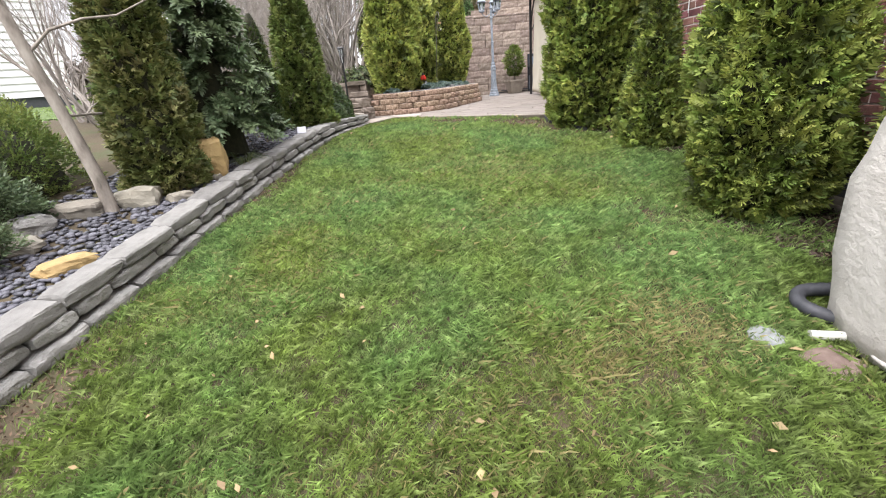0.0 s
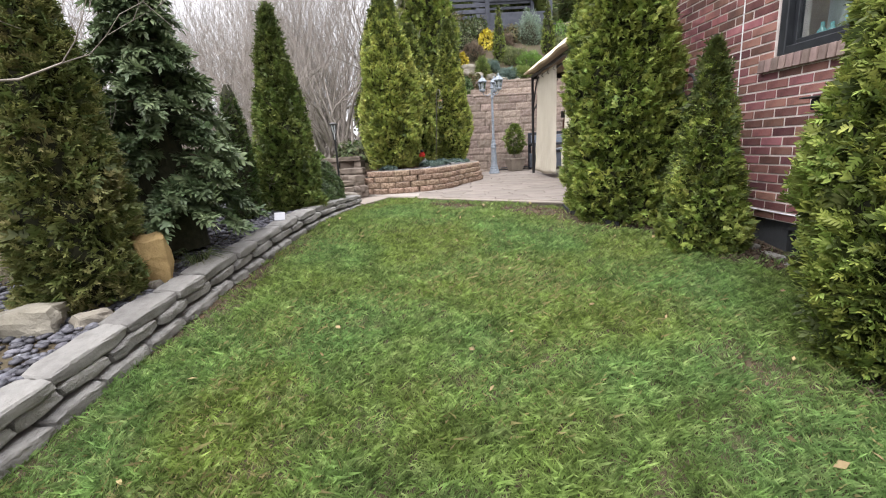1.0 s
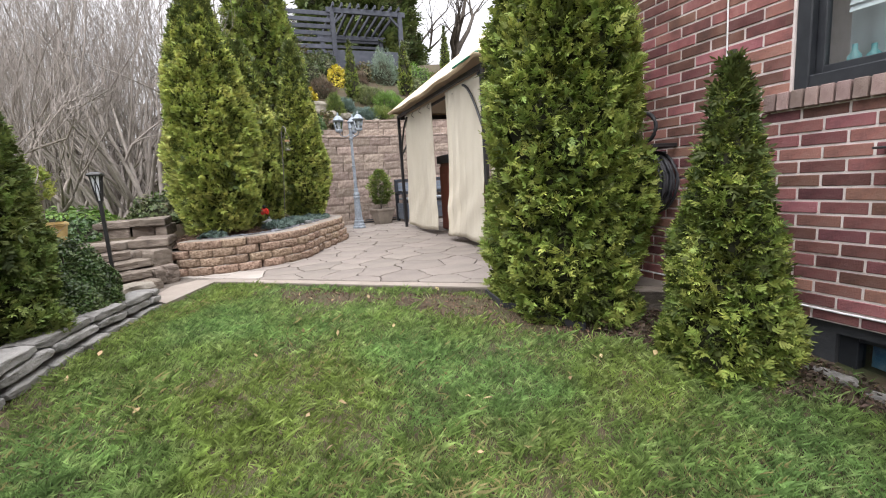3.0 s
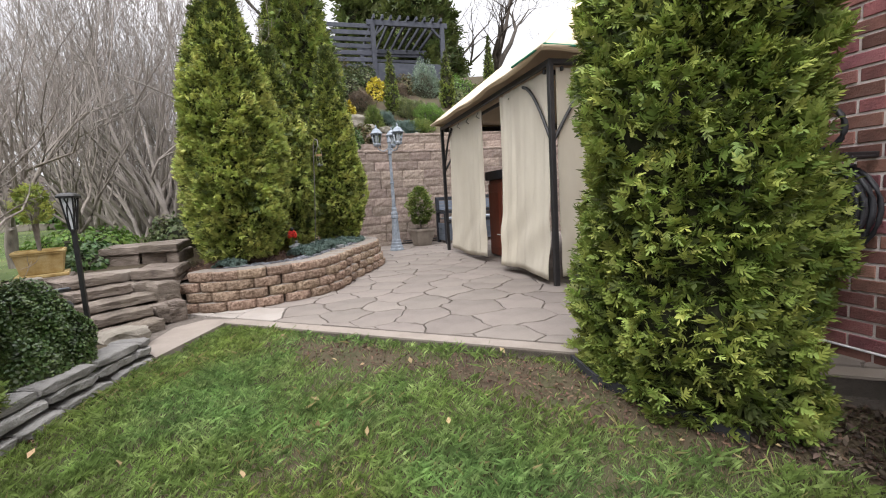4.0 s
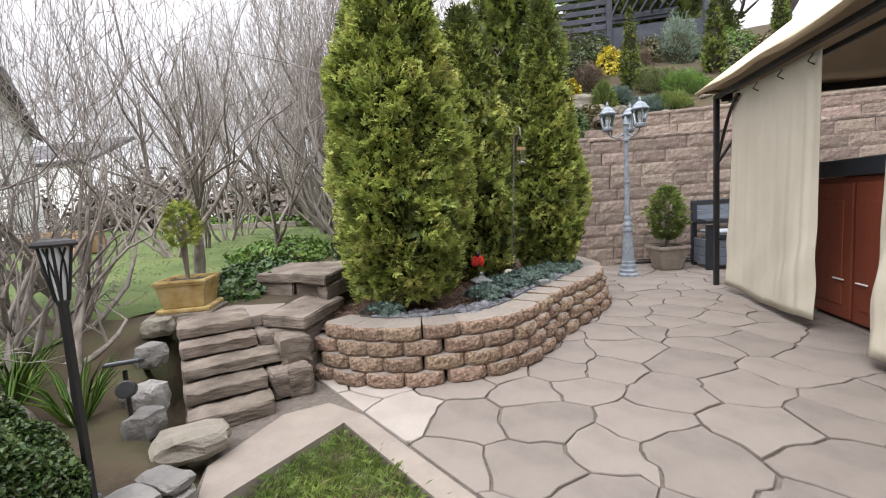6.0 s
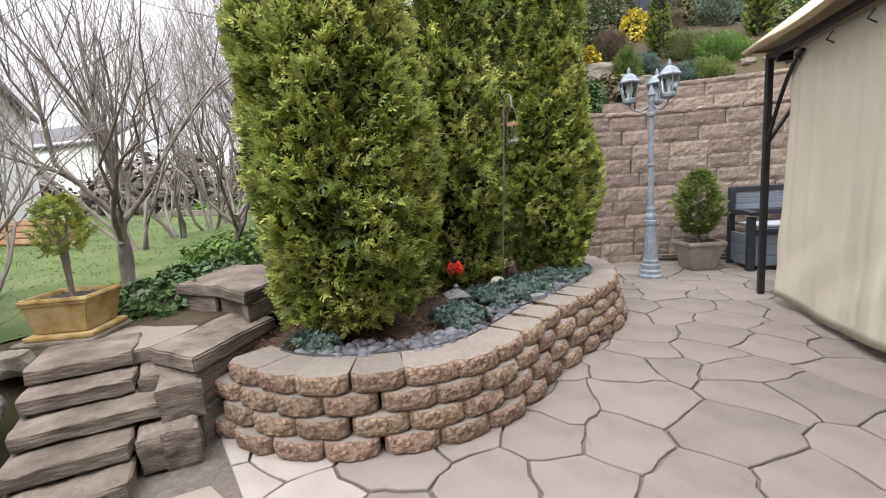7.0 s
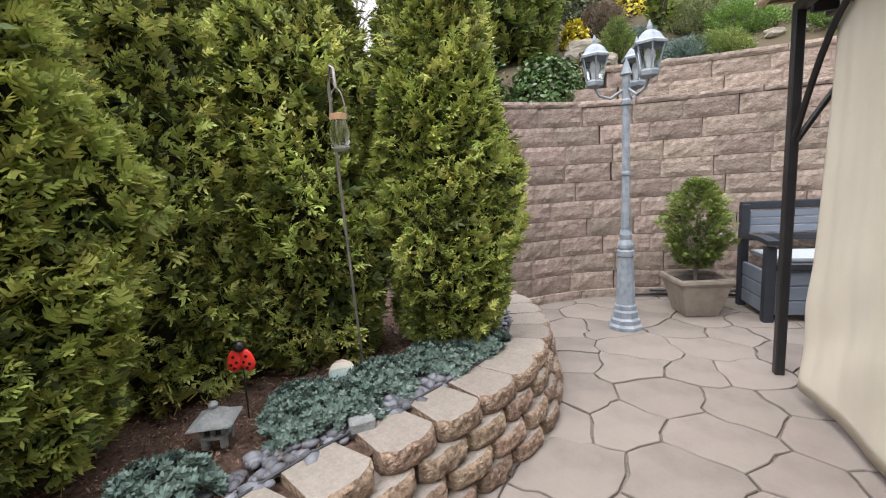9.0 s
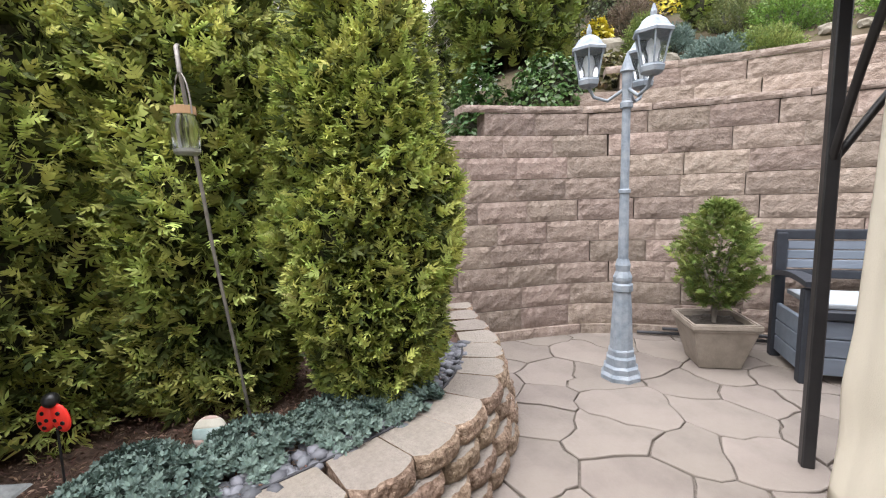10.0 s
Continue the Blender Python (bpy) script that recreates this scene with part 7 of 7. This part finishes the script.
# bare crape-myrtle-like trees round the upper lawn
def pruned_tree(label, m, seed, trunk=0.62, radius=0.05, limbs=6):
    """A pollarded tree: a knobbly short trunk, limbs spread from its head, straight shoots rising from them."""
    rng = np.random.default_rng(seed)
    t = thing("pruned_tree", label, "tree", m, group="bare trees")
    pts, rad = [], []
    for k in range(9):
        u = k / 8
        pts.append((0.03 * math.sin(5 * u + seed), 0.03 * math.sin(4 * u), -0.1 + u * (trunk + 0.1)))
        rad.append(radius * (1.25 - 0.5 * u + 0.14 * math.sin(9 * u + seed) + (0.35 if k == 8 else 0)))
    part("trunk", tubes_mesh("trunk", [(pts, rad)], M["bark"], 10), None, t)
    head = np.array(pts[-1])
    low, twig = [], []
    for k in range(limbs):
        a = 6.283 * k / limbs + rng.uniform(-0.4, 0.4)
        p = head - np.array([0, 0, rng.uniform(0, 0.22)])
        d = np.array([math.cos(a), math.sin(a), rng.uniform(0.5, 1.1)])
        line_ = [p.copy()]
        for q in range(5):
            d = d / np.linalg.norm(d) + np.array([0, 0, 0.22]) + rng.normal(size=3) * 0.13
            p = p + d / np.linalg.norm(d) * rng.uniform(0.1, 0.15)
            line_.append(p.copy())
        low.append((line_, [radius * f for f in (0.55, 0.5, 0.42, 0.4, 0.33, 0.38)]))
        for c in range(4):
            b = line_[5 - c % 3]
            d2 = d / np.linalg.norm(d) + rng.normal(size=3) * 0.45 + np.array([0, 0, 0.5])
            up = [b + d2 / np.linalg.norm(d2) * v for v in (0.0, 0.25, 0.5, 0.75)]
            for q in range(1, 4):
                up[q] = up[q] + rng.normal(size=3) * 0.035 + np.array([0, 0, 0.05 * q])
            low.append((up, [radius * f for f in (0.30, 0.23, 0.18, 0.13)]))
            for e in range(5):
                b2 = up[int(rng.integers(1, 4))]
                d3 = d2 / np.linalg.norm(d2) + rng.normal(size=3) * 0.4 + np.array([0, 0, 0.75])
                d3 = d3 / np.linalg.norm(d3)
                ln2 = rng.uniform(0.5, 1.1)
                tw = [b2, b2 + d3 * ln2 * 0.4 + rng.normal(size=3) * 0.02, b2 + d3 * ln2 * 0.75 + rng.normal(size=3) * 0.03, b2 + d3 * ln2]
                twig.append((tw, [radius * 0.11, radius * 0.09, radius * 0.06, 0.0015]))
                for g in range(2):
                    d4 = d3 + rng.normal(size=3) * 0.45
                    twig.append(([tw[1 + g], tw[1 + g] + d4 * ln2 * 0.35], [radius * 0.05, 0.0015]))
    part("limb_crown", tubes_mesh("limbs", low, M["bark"], 6), None, t)
    part("twig_crown", tubes_mesh("twigs", twig, M["bark_far"], 3), None, t)
    return t


pruned_tree("leafless pruned tree with knobbly pale grey trunk beside the lawn", pose(-2.88, 9.48, gz(-2.88, 9.48)), 3, 0.62)
pruned_tree("smaller leafless pruned tree with pale grey limbs", pose(-2.81, 10.79, gz(-2.81, 10.79)), 8, 0.5, 0.044, 5)
BT = [(-1.95, 7.35, 2.9, 7), (-3.1, 7.6, 3.0, 9), (-2.9, 6.4, 3.0, 11), (-3.9, 7.9, 3.0, 13)]
for x, y, h, sd in BT:
    bare_tree("bare_tree", "leafless crooked tree with pale grey branches", pose(x, y, gz(x, y)), 200 + sd, h, 2, 0.045, 5, 0.55, None, 0.3, up=0.25, kids=(2, 3))
for k, (x, y) in enumerate([(-2.5, 6.75), (-2.75, 7.9), (-3.5, 6.9)]):
    bare_tree("bare_shrub", "leafless spreading shrub with crooked pale grey branches", pose(x, y, gz(x, y)), 260 + k, 2.3, 4, 0.028, 5, 0.6, None, 0.26, "bare shrubs", 0.2, (2, 3))
# brushwood behind
variant = [bare_tree("bare_shrub", "tall leafless multi-stemmed shrub with fine pale twigs", pose(-5.0 - 0.4 * k, 11.5 + 1.1 * k, 0.6), 300 + k, 4.2, 6, 0.03, 5, 0.36, M["bark_far"], 0.36, "bare shrubs", 0.4, (2, 3)) for k in range(4)]
srn = random.Random(17)
for k in range(22):
    x, y = srn.uniform(-7.6, -2.2), srn.uniform(11.5, 18.5)
    if x < 0.66 - 0.62 * (y - 7.1):
        x = min(-1.9, 0.66 - 0.62 * (y - 7.1) + (0.25 * k) % 0.6)
    ob = copy_thing(variant[k % 4], pose(x, y, gz(x, y), 0, 0, srn.uniform(0, 360)))
    s_ = srn.uniform(0.95, 1.6)
    ob.scale = (s_, s_, s_)
for k, (x, y) in enumerate([(-3.7, 7.2), (-4.3, 7.0), (-3.3, 6.2), (-4.6, 6.2), (-5.2, 7.3), (-3.9, 5.6), (-3.0, 8.25), (-3.35, 8.0), (-2.75, 8.0), (-3.8, 8.45), (-2.5, 7.5), (-4.5, 8.3)]):
    ob = copy_thing(variant[k % 4], pose(x, y, gz(x, y), 0, 0, srn.uniform(0, 360)))
    s_ = srn.uniform(0.65, 0.9)
    ob.scale = (s_, s_, s_)
# tall far trees
far = [bare_tree("tall_bare_tree", "tall leafless tree with dark trunk on the hill", pose(*p, gz(*p)), 400 + k, 13, 1, 0.30, 6, 0.45, M["bark_dark"], 0.34, "tall bare trees", 0.25, (2, 4)) for k, p in enumerate([(2.2, 26.0), (9.5, 24.0)])]
for k in range(13):
    x, y = srn.uniform(-22, 16), srn.uniform(24, 38)
    if -2 < x < 5:
        y += 8
    ob = copy_thing(far[k % 2], pose(x, y, gz(x, y) - 0.2, 0, 0, srn.uniform(0, 360)))
    s_ = srn.uniform(0.7, 1.15)
    ob.scale = (s_, s_, s_)
# far brush wall at the end of the lawn
for k in range(14):
    x = -22 + k * 1.4 + srn.uniform(-0.4, 0.4)
    y = 20 + srn.uniform(-1.5, 2.5)
    mound("far_shrub", "grey-brown leafless thicket beyond the lawn", "shrub", x, y, gz(x, y), 1.3, 1.2, srn.uniform(1.2, 2.4), 900, 500 + k, M["twig_far"], (0.15, 0.4), "leaf", False, "far thickets", 0, 0.0, 0.35)
# low edging and daffodil greens at the lawn's end
edging = thing("edging_row", "low row of pale edging blocks at the lawn's end", "edging", kind="structure")
eb = stone_mesh("edging_block", np.random.default_rng(3), 0.4, 0.2, 0.2, 0.06, 2)
for k in range(30):
    x = -10.0 + k * 0.42
    y = 16.8 + 0.05 * math.sin(k) + 0.06 * (x + 10)
    part("edging_block", eb, M["boulder"], edging, m=pose(x, y, gz(x, y) - 0.03, 0, 0, 5))
for k in range(7):
    x, y = -9 + k * 1.05, 17.4 + srn.uniform(-0.3, 0.3)
    mound("spring_greens", "bright yellow-green spring foliage clump at lawn's end", "plant", x, y, gz(x, y), 0.5, 0.3, 0.35, 500, 530 + k, M["shrub_green"], (0.1, 0.18), "leaf", False, "spring greens")

# neighbouring white house
wh = thing("white_house", "white clapboard neighbouring house with dark gable roof", "house")


def clapboard(parent, x0, x1, y, z0, z1, gable=0.0):
    """Lapped boards on a wall, with a gable of the given height above it."""
    bm = bmesh.new()
    pts = [(x0, z0), (x1, z0), (x1, z1)] + ([((x0 + x1) / 2, z1 + gable)] if gable else []) + [(x0, z1)]
    fr = [bm.verts.new((px_, y + 0.04, pz_)) for px_, pz_ in pts]
    bk = [bm.verts.new((px_, y + 0.24, pz_)) for px_, pz_ in pts]
    bm.faces.new(fr)
    bm.faces.new(bk[::-1])
    for k in range(len(pts)):
        bm.faces.new((fr[k], bk[k], bk[(k + 1) % len(pts)], fr[(k + 1) % len(pts)]))
    w = part("wall", bm, M["siding"], parent)
    n = int((z1 + gable - z0) / 0.16)
    for k in range(n):
        z = z0 + k * 0.16
        cut = max(0.0, (z + 0.08 - z1) / gable) * (x1 - x0) / 2 if gable else 0.0
        a_, b_ = x0 + cut, x1 - cut
        if b_ - a_ > 0.3:
            part("siding_board", mesh_of("siding_board", [(a_, y + 0.03, 0), (b_, y + 0.03, 0), (b_, y, 0.0), (a_, y, 0.0), (a_, y + 0.028, 0.17), (b_, y + 0.028, 0.17)], [(3, 2, 5, 4), (0, 1, 2, 3)], M["siding"]), None, w, m=pose(0, 0, z))
    return w


wh_w = clapboard(wh, -20.0, -12.4, 15.3, 0.95, 3.95, 2.6)
part("side_wall", box(0.2, 7.0, 3.0, 0, (-12.5, 19.1, 0.95)), M["siding"], wh)
part("foundation", box(7.6, 0.3, 1.6, 0.01, (-16.2, 15.5, -0.65)), M["foundation"], wh)
bm = bmesh.new()
rv = [bm.verts.new(p) for p in [(-12.15, 15.0, 3.83), (-16.2, 15.0, 6.6), (-20.25, 15.0, 3.83), (-12.15, 22.8, 3.83), (-16.2, 22.8, 6.6), (-20.25, 22.8, 3.83)]]
rv2 = [bm.verts.new((v.co.x, v.co.y, v.co.z + 0.16)) for v in rv]
for a, b, c, d in ((0, 1, 4, 3), (1, 2, 5, 4)):
    bm.faces.new([rv[i] for i in (a, b, c, d)])
    bm.faces.new([rv2[i] for i in (d, c, b, a)])
for a, b in ((0, 1), (1, 2), (3, 4), (4, 5), (0, 3), (2, 5)):
    bm.faces.new((rv[a], rv[b], rv2[b], rv2[a]))
part("roof", bm, M["shingle"], wh)
for x in (-15.6, -18.4):
    wn = part("window", box(1.0, 0.06, 1.3, 0.01, (x, 15.25, 1.6)), M["white_paint"], wh)
    part("pane", box(0.8, 0.03, 1.1, 0, (x, 15.215, 1.7)), M["room_dark"], wn, "dark reflecting pane")
wh.matrix_basis = Matrix.Translation((-9.1, 12.2, 0)) @ Matrix.Rotation(radians(50), 4, "Z") @ Matrix.Translation((12.4, -15.3, 0))
h2 = thing("grey_roof_house", "pale far house with grey shingle roof", "house")
clapboard(h2, -30.0, -21.6, 27.0, 1.2, 4.9)
part("roof", box(9.6, 3.4, 0.2, 0.02, (-25.8, 28.4, 5.3), None, Matrix.Rotation(radians(28), 4, "X")), M["shingle"], h2)
for x in (-28.5, -25.5):
    wn = part("window", box(1.1, 0.06, 1.2, 0.01, (x, 26.95, 2.4)), M["white_paint"], h2)
    part("pane", box(0.9, 0.03, 1.0, 0, (x, 26.915, 2.5)), M["room_dark"], wn)
h2.matrix_basis = Matrix.Translation((-1.4, -1.6, 0))
# slatted cedar bench far on the neighbouring lawn
wb = thing("cedar_bench", "orange-tan cedar slatted box on the far lawn", "garden box", pose(-7.7, 12.0, gz(-7.7, 12.0)) @ Matrix.Scale(0.75, 4))
for k in range(4):
    part("slat", box(1.7, 0.05, 0.11, 0.01, (0, -0.3, 0.06 + k * 0.13)), M["wood_tan"], wb)
part("body", box(1.65, 0.55, 0.5, 0.01, (0, 0, 0.02)), M["wood_tan"], wb)

# ---- hillside ----
HS = [("hill_conifer", "narrow green columnar conifer on the hillside", 2.43, 15.39, 0.23, 1.65, "arbor"), ("hill_conifer", "green columnar conifer beside the feathery shrub", 3.93, 15.35, 0.26, 1.55, "arbor"), ("hill_conifer", "small columnar conifer high on the hillside", 6.16, 17.6, 0.22, 1.6, "arbor"), ("hill_conifer", "small golden columnar conifer on the hillside", 7.2, 16.0, 0.2, 1.2, "arbor")]
for k, (nm, lab, x, y, r, h, mt) in enumerate(HS):
    arborvitae(x, y, gz(x, y) - 0.05, r, h, 1300, 600 + k, lab, M[mt], (0.05, 0.09), 1.4, name=nm)
arborvitae(0.2, 14.8, gz(0.2, 14.8) - 0.1, 1.05, 4.6, 7500, 620, "large olive conifer at the hillside's edge", M["arbor"], (0.12, 0.2), 1.4, name="hill_conifer")
arborvitae(-1.6, 17.0, gz(-1.6, 17.0) - 0.1, 0.9, 3.6, 4000, 621, "olive conifer beyond the planter trees", M["arbor_bright"], (0.12, 0.2), 1.4, name="hill_conifer")
for k, (x, y, h, r) in enumerate([(4.8, 22.0, 6.5, 1.6), (3.2, 24.0, 7.0, 1.8), (6.6, 25.0, 8.0, 1.9)]):
    arborvitae(x, y, gz(x, y) - 0.1, r, h, 3500, 630 + k, "tall dark spruce behind the hilltop pergola", M["shrub_dark"], (0.3, 0.5), 1.2, name="spruce")
SH = [(1.80, 14.65, 0.19, 0.5, "arbor_deep", "round clipped green conifer"), (2.22, 16.4, 0.33, 0.5, "shrub_yellow", "golden-leaved shrub"), (1.26, 15.4, 0.21, 0.42, "shrub_yellow", "small golden-leaved shrub"),
      (1.2, 17.6, 0.6, 0.75, "shrub_red", "bronze rhododendron"), (1.45, 16.9, 0.55, 0.7, "shrub_dark", "dark leafy shrub"), (2.0, 17.3, 0.5, 0.6, "shrub_dark", "dark evergreen shrub"), (1.68, 15.9, 0.36, 0.42, "shrub_mauve", "low mauve-brown heather"),
      (3.62, 16.4, 0.42, 0.95, "feathery", "blue-green feathery shrub"), (3.12, 16.6, 0.34, 0.5, "shrub_red", "red-brown shrub"), (2.85, 15.35, 0.5, 0.26, "shrub_olive", "low spreading olive juniper"), (3.3, 14.95, 0.42, 0.24, "shrub_green", "bright green low juniper"),
      (2.12, 14.95, 0.22, 0.26, "juniper", "grey-blue cushion plant"), (2.55, 14.5, 0.3, 0.16, "juniper", "low grey-blue creeping plant"), (2.95, 14.5, 0.3, 0.15, "arbor_deep", "low dark green creeping juniper"), (2.75, 16.3, 0.3, 0.35, "shrub_mauve", "low mauve-brown heather"),
      (4.4, 15.9, 0.4, 0.4, "shrub_olive", "low olive shrub"), (4.9, 17.0, 0.6, 0.6, "shrub_green", "leafy green shrub"), (4.1, 16.9, 0.45, 0.5, "shrub_dark", "dark rounded shrub"), (5.5, 16.6, 0.5, 0.5, "shrub_red", "bronze shrub"), (6.2, 16.6, 0.6, 0.6, "shrub_dark", "dark shrub"),
      (4.2, 14.5, 0.5, 0.3, "shrub_green", "low green juniper"), (5.0, 14.8, 0.5, 0.35, "shrub_olive", "low olive juniper"), (5.8, 14.6, 0.6, 0.45, "shrub_dark", "dark shrub"), (1.42, 13.75, 0.26, 0.32, "shrub_red", "brown-leaved shrub behind the wall"), (-0.6, 13.6, 0.8, 0.9, "shrub_dark", "dark evergreen shrub"), (0.5, 15.9, 0.6, 0.8, "shrub_dark", "dark evergreen shrub")]
M["shrub_mauve"] = surface("mauve_brown_heather", [(0.07, 0.055, 0.035), (0.15, 0.115, 0.08), (0.20, 0.15, 0.115)], 0.7, 6.0, 0, island=0.4, trans=0.2)
M["shrub_olive"] = surface("olive_juniper_sprays", [(0.06, 0.085, 0.03), (0.13, 0.155, 0.055), (0.20, 0.21, 0.09)], 0.6, 6.0, 0, island=0.4, trans=0.2)
M["feathery"] = surface("pale_blue_green_feathery_sprays", [(0.10, 0.15, 0.105), (0.19, 0.255, 0.185), (0.27, 0.33, 0.25)], 0.6, 6.0, 0, island=0.35, trans=0.2)
for k, (x, y, r, h, mt, lab) in enumerate(SH):
    st = "spray" if mt in ("feathery", "juniper", "arbor_deep", "shrub_mauve") or "juniper" in lab else "leaf"
    mound("hill_shrub", lab + " on the planted hillside", "shrub", x, y, gz(x, y) - 0.03, r, r, h, int(700 + 1800 * r), 700 + k, M[mt], (0.06, 0.11) if st == "spray" else (0.045, 0.085), st, True, "hillside shrubs", 0, 0.72, 0.2, 1.0, (gz(x, y + 0.3) - gz(x, y - 0.3)) / 0.6 if y > 13.6 else 0.0)
for k, (x, y, s_) in enumerate([(1.38, 14.8, 0.42), (1.6, 14.35, 0.3), (1.3, 14.4, 0.34), (2.0, 14.4, 0.24), (2.3, 14.2, 0.2), (3.45, 14.45, 0.16), (3.7, 14.4, 0.14), (2.7, 14.15, 0.16)]):
    rock("rock", "pale grey rock set in the hillside planting", x, y, s_, s_ * 0.8, s_ * 0.6, "boulder", 40 * k, 800 + k)
mound("ivy_mass", "tall dense dark ivy mass beside the retaining wall's end", "shrub", 0.35, 13.05, -0.05, 0.55, 0.42, 2.5, 5200, 790, M["ivy"], (0.05, 0.085), "leaf", True, "", 0, 0.85, 0.08, 0.5)
mound("ivy_mass", "dark green ivy spilling behind the wall's capstones", "shrub", 0.95, 13.3, 1.95, 0.42, 0.3, 0.6, 2200, 791, M["ivy"], (0.04, 0.075), "leaf", True, "", 0, 0.8, 0.1, 0.6)
# pergola with slatted screen
pg = thing("pergola", "charcoal slatted screen and pergola on the hilltop", "pergola")
PZ = 4.75
for x, y in ((0.2, 18.0), (2.5, 18.0), (4.75, 18.0), (2.5, 20.6), (4.75, 20.6), (0.2, 20.6)):
    part("post", box(0.14, 0.14, 1.78 if y > 17 else 1.7, 0.01, (x, y, PZ - 0.05)), M["fence_dark"], pg)
for k in range(8):
    part("slat", box(2.3, 0.04, 0.13, 0.008, (1.35, 18.0, PZ + 0.12 + k * 0.2)), M["fence_dark"], pg)
    part("slat", box(2.15, 0.04, 0.10, 0.008, (3.63, 20.6, PZ + 0.12 + k * 0.2)), M["fence_dark"], pg)
for y in (18.0, 20.6):
    part("beam", box(2.6, 0.09, 0.16, 0.01, (3.63, y, PZ + 1.62)), M["fence_dark"], pg)
for k in range(9):
    part("rafter", box(0.06, 2.9, 0.12, 0.008, (2.55 + k * 0.27, 19.3, PZ + 1.78)), M["fence_dark"], pg)
for s, x in ((1, 2.5), (-1, 4.75)):
    part("knee_brace", box(0.5, 0.07, 0.07, 0.006, (0, 0, 0)), M["fence_dark"], pg, m=pose(x + s * 0.2, 17.98, PZ + 1.4, 0, -45 * s, 0))
part("deck", box(5.2, 3.2, 0.14, 0.01, (2.3, 19.4, PZ - 0.1)), M["fence_dark"], pg)
part("rail", box(2.2, 0.05, 0.5, 0.01, (3.63, 18.0, PZ)), M["fence_dark"], pg)

# leaf litter and bark crumbs on the worn earth
rng = np.random.default_rng(67)
lt_x, lt_y = rng.uniform(-2.1, 2.6, 130000), rng.uniform(0.8, 7.6, 130000)
ok = on_lawn(lt_x, lt_y) & (rng.uniform(size=130000) < bare_spot(lt_x, lt_y) - 0.25)
lt_x, lt_y = lt_x[ok], lt_y[ok]
v, f = leaves(np.stack([lt_x, lt_y, lawn_z(lt_y) - 0.01 + rng.uniform(0, 0.014, len(lt_x))], 1), np.tile([0, 0, 1.0], (len(lt_x), 1)), rng.uniform(0.008, 0.03, len(lt_x)), rng, 0.45)
M["litter"] = surface("brown_leaf_litter", [(0.0418, 0.0237, 0.0167), (0.0976, 0.0593, 0.0383), (0.139, 0.0943, 0.0627)], 0.9, 9, 0, island=0.5)
tagged(part("leaf_litter", mesh_of("leaf_litter", v, f, M["litter"]), None), "reddish-brown leaf litter and crumbs on bare earth", "litter", kind="stuff")

# bed along the house: black edging strip and dark chips
ey = np.linspace(5.1, 5.95, 40)
vs, fs = [], []
for k, y in enumerate(ey):
    x, z = float(bed_x(y)), float(lawn_z(y))
    vs += [(x - 0.008, y, z - 0.05), (x - 0.008, y, z + 0.035), (x + 0.008, y, z + 0.035), (x + 0.008, y, z - 0.05)]
fs = [(4 * k + a, 4 * k + (a + 1) % 4, 4 * k + 4 + (a + 1) % 4, 4 * k + 4 + a) for k in range(39) for a in range(4)]
tagged(part("bed_edging", mesh_of("bed_edging", vs, fs, M["hose"]), None), "black plastic edging strip round the house bed", "edging")
rng = np.random.default_rng(68)
cx_, cy_ = rng.uniform(1.3, 2.62, 12000), rng.uniform(1.2, 6.1, 12000)
ok = (cx_ > bed_x(cy_) + 0.02) & (on_patio(cx_, cy_) < -0.02)
cx_, cy_ = cx_[ok], cy_[ok]
v, f = leaves(np.stack([cx_, cy_, lawn_z(cy_) - 0.008 + rng.uniform(0, 0.02, len(cx_))], 1), np.tile([0, 0, 1.0], (len(cx_), 1)), rng.uniform(0.02, 0.05, len(cx_)), rng, 0.5)
M["chips"] = surface("dark_bark_chips", [(0.03, 0.023, 0.018), (0.075, 0.055, 0.04), (0.12, 0.092, 0.068)], 0.9, 9, 0, island=0.5)
tagged(part("bark_chips", mesh_of("bark_chips", v, f, M["chips"]), None), "dark bark chips covering the bed along the house", "mulch", kind="stuff")

# fallen leaves on the lawn
rng = np.random.default_rng(66)
n_ = 150
fx_, fy_ = rng.uniform(-1.8, 2.2, n_), rng.uniform(0.6, 7.5, n_)
ok = on_lawn(fx_, fy_)
fx_, fy_ = fx_[ok], fy_[ok]
pos = np.stack([fx_, fy_, lawn_z(fy_) + 0.028], 1)
v, f = leaves(pos, np.tile([0, 0, 1.0], (len(pos), 1)), rng.uniform(0.02, 0.06, len(pos)), rng, 0.55)
tagged(part("fallen_leaves", mesh_of("fallen_leaves", v, f, M["leaf_dry"]), None), "scattered dry tan leaves on the lawn", "leaves", kind="stuff")
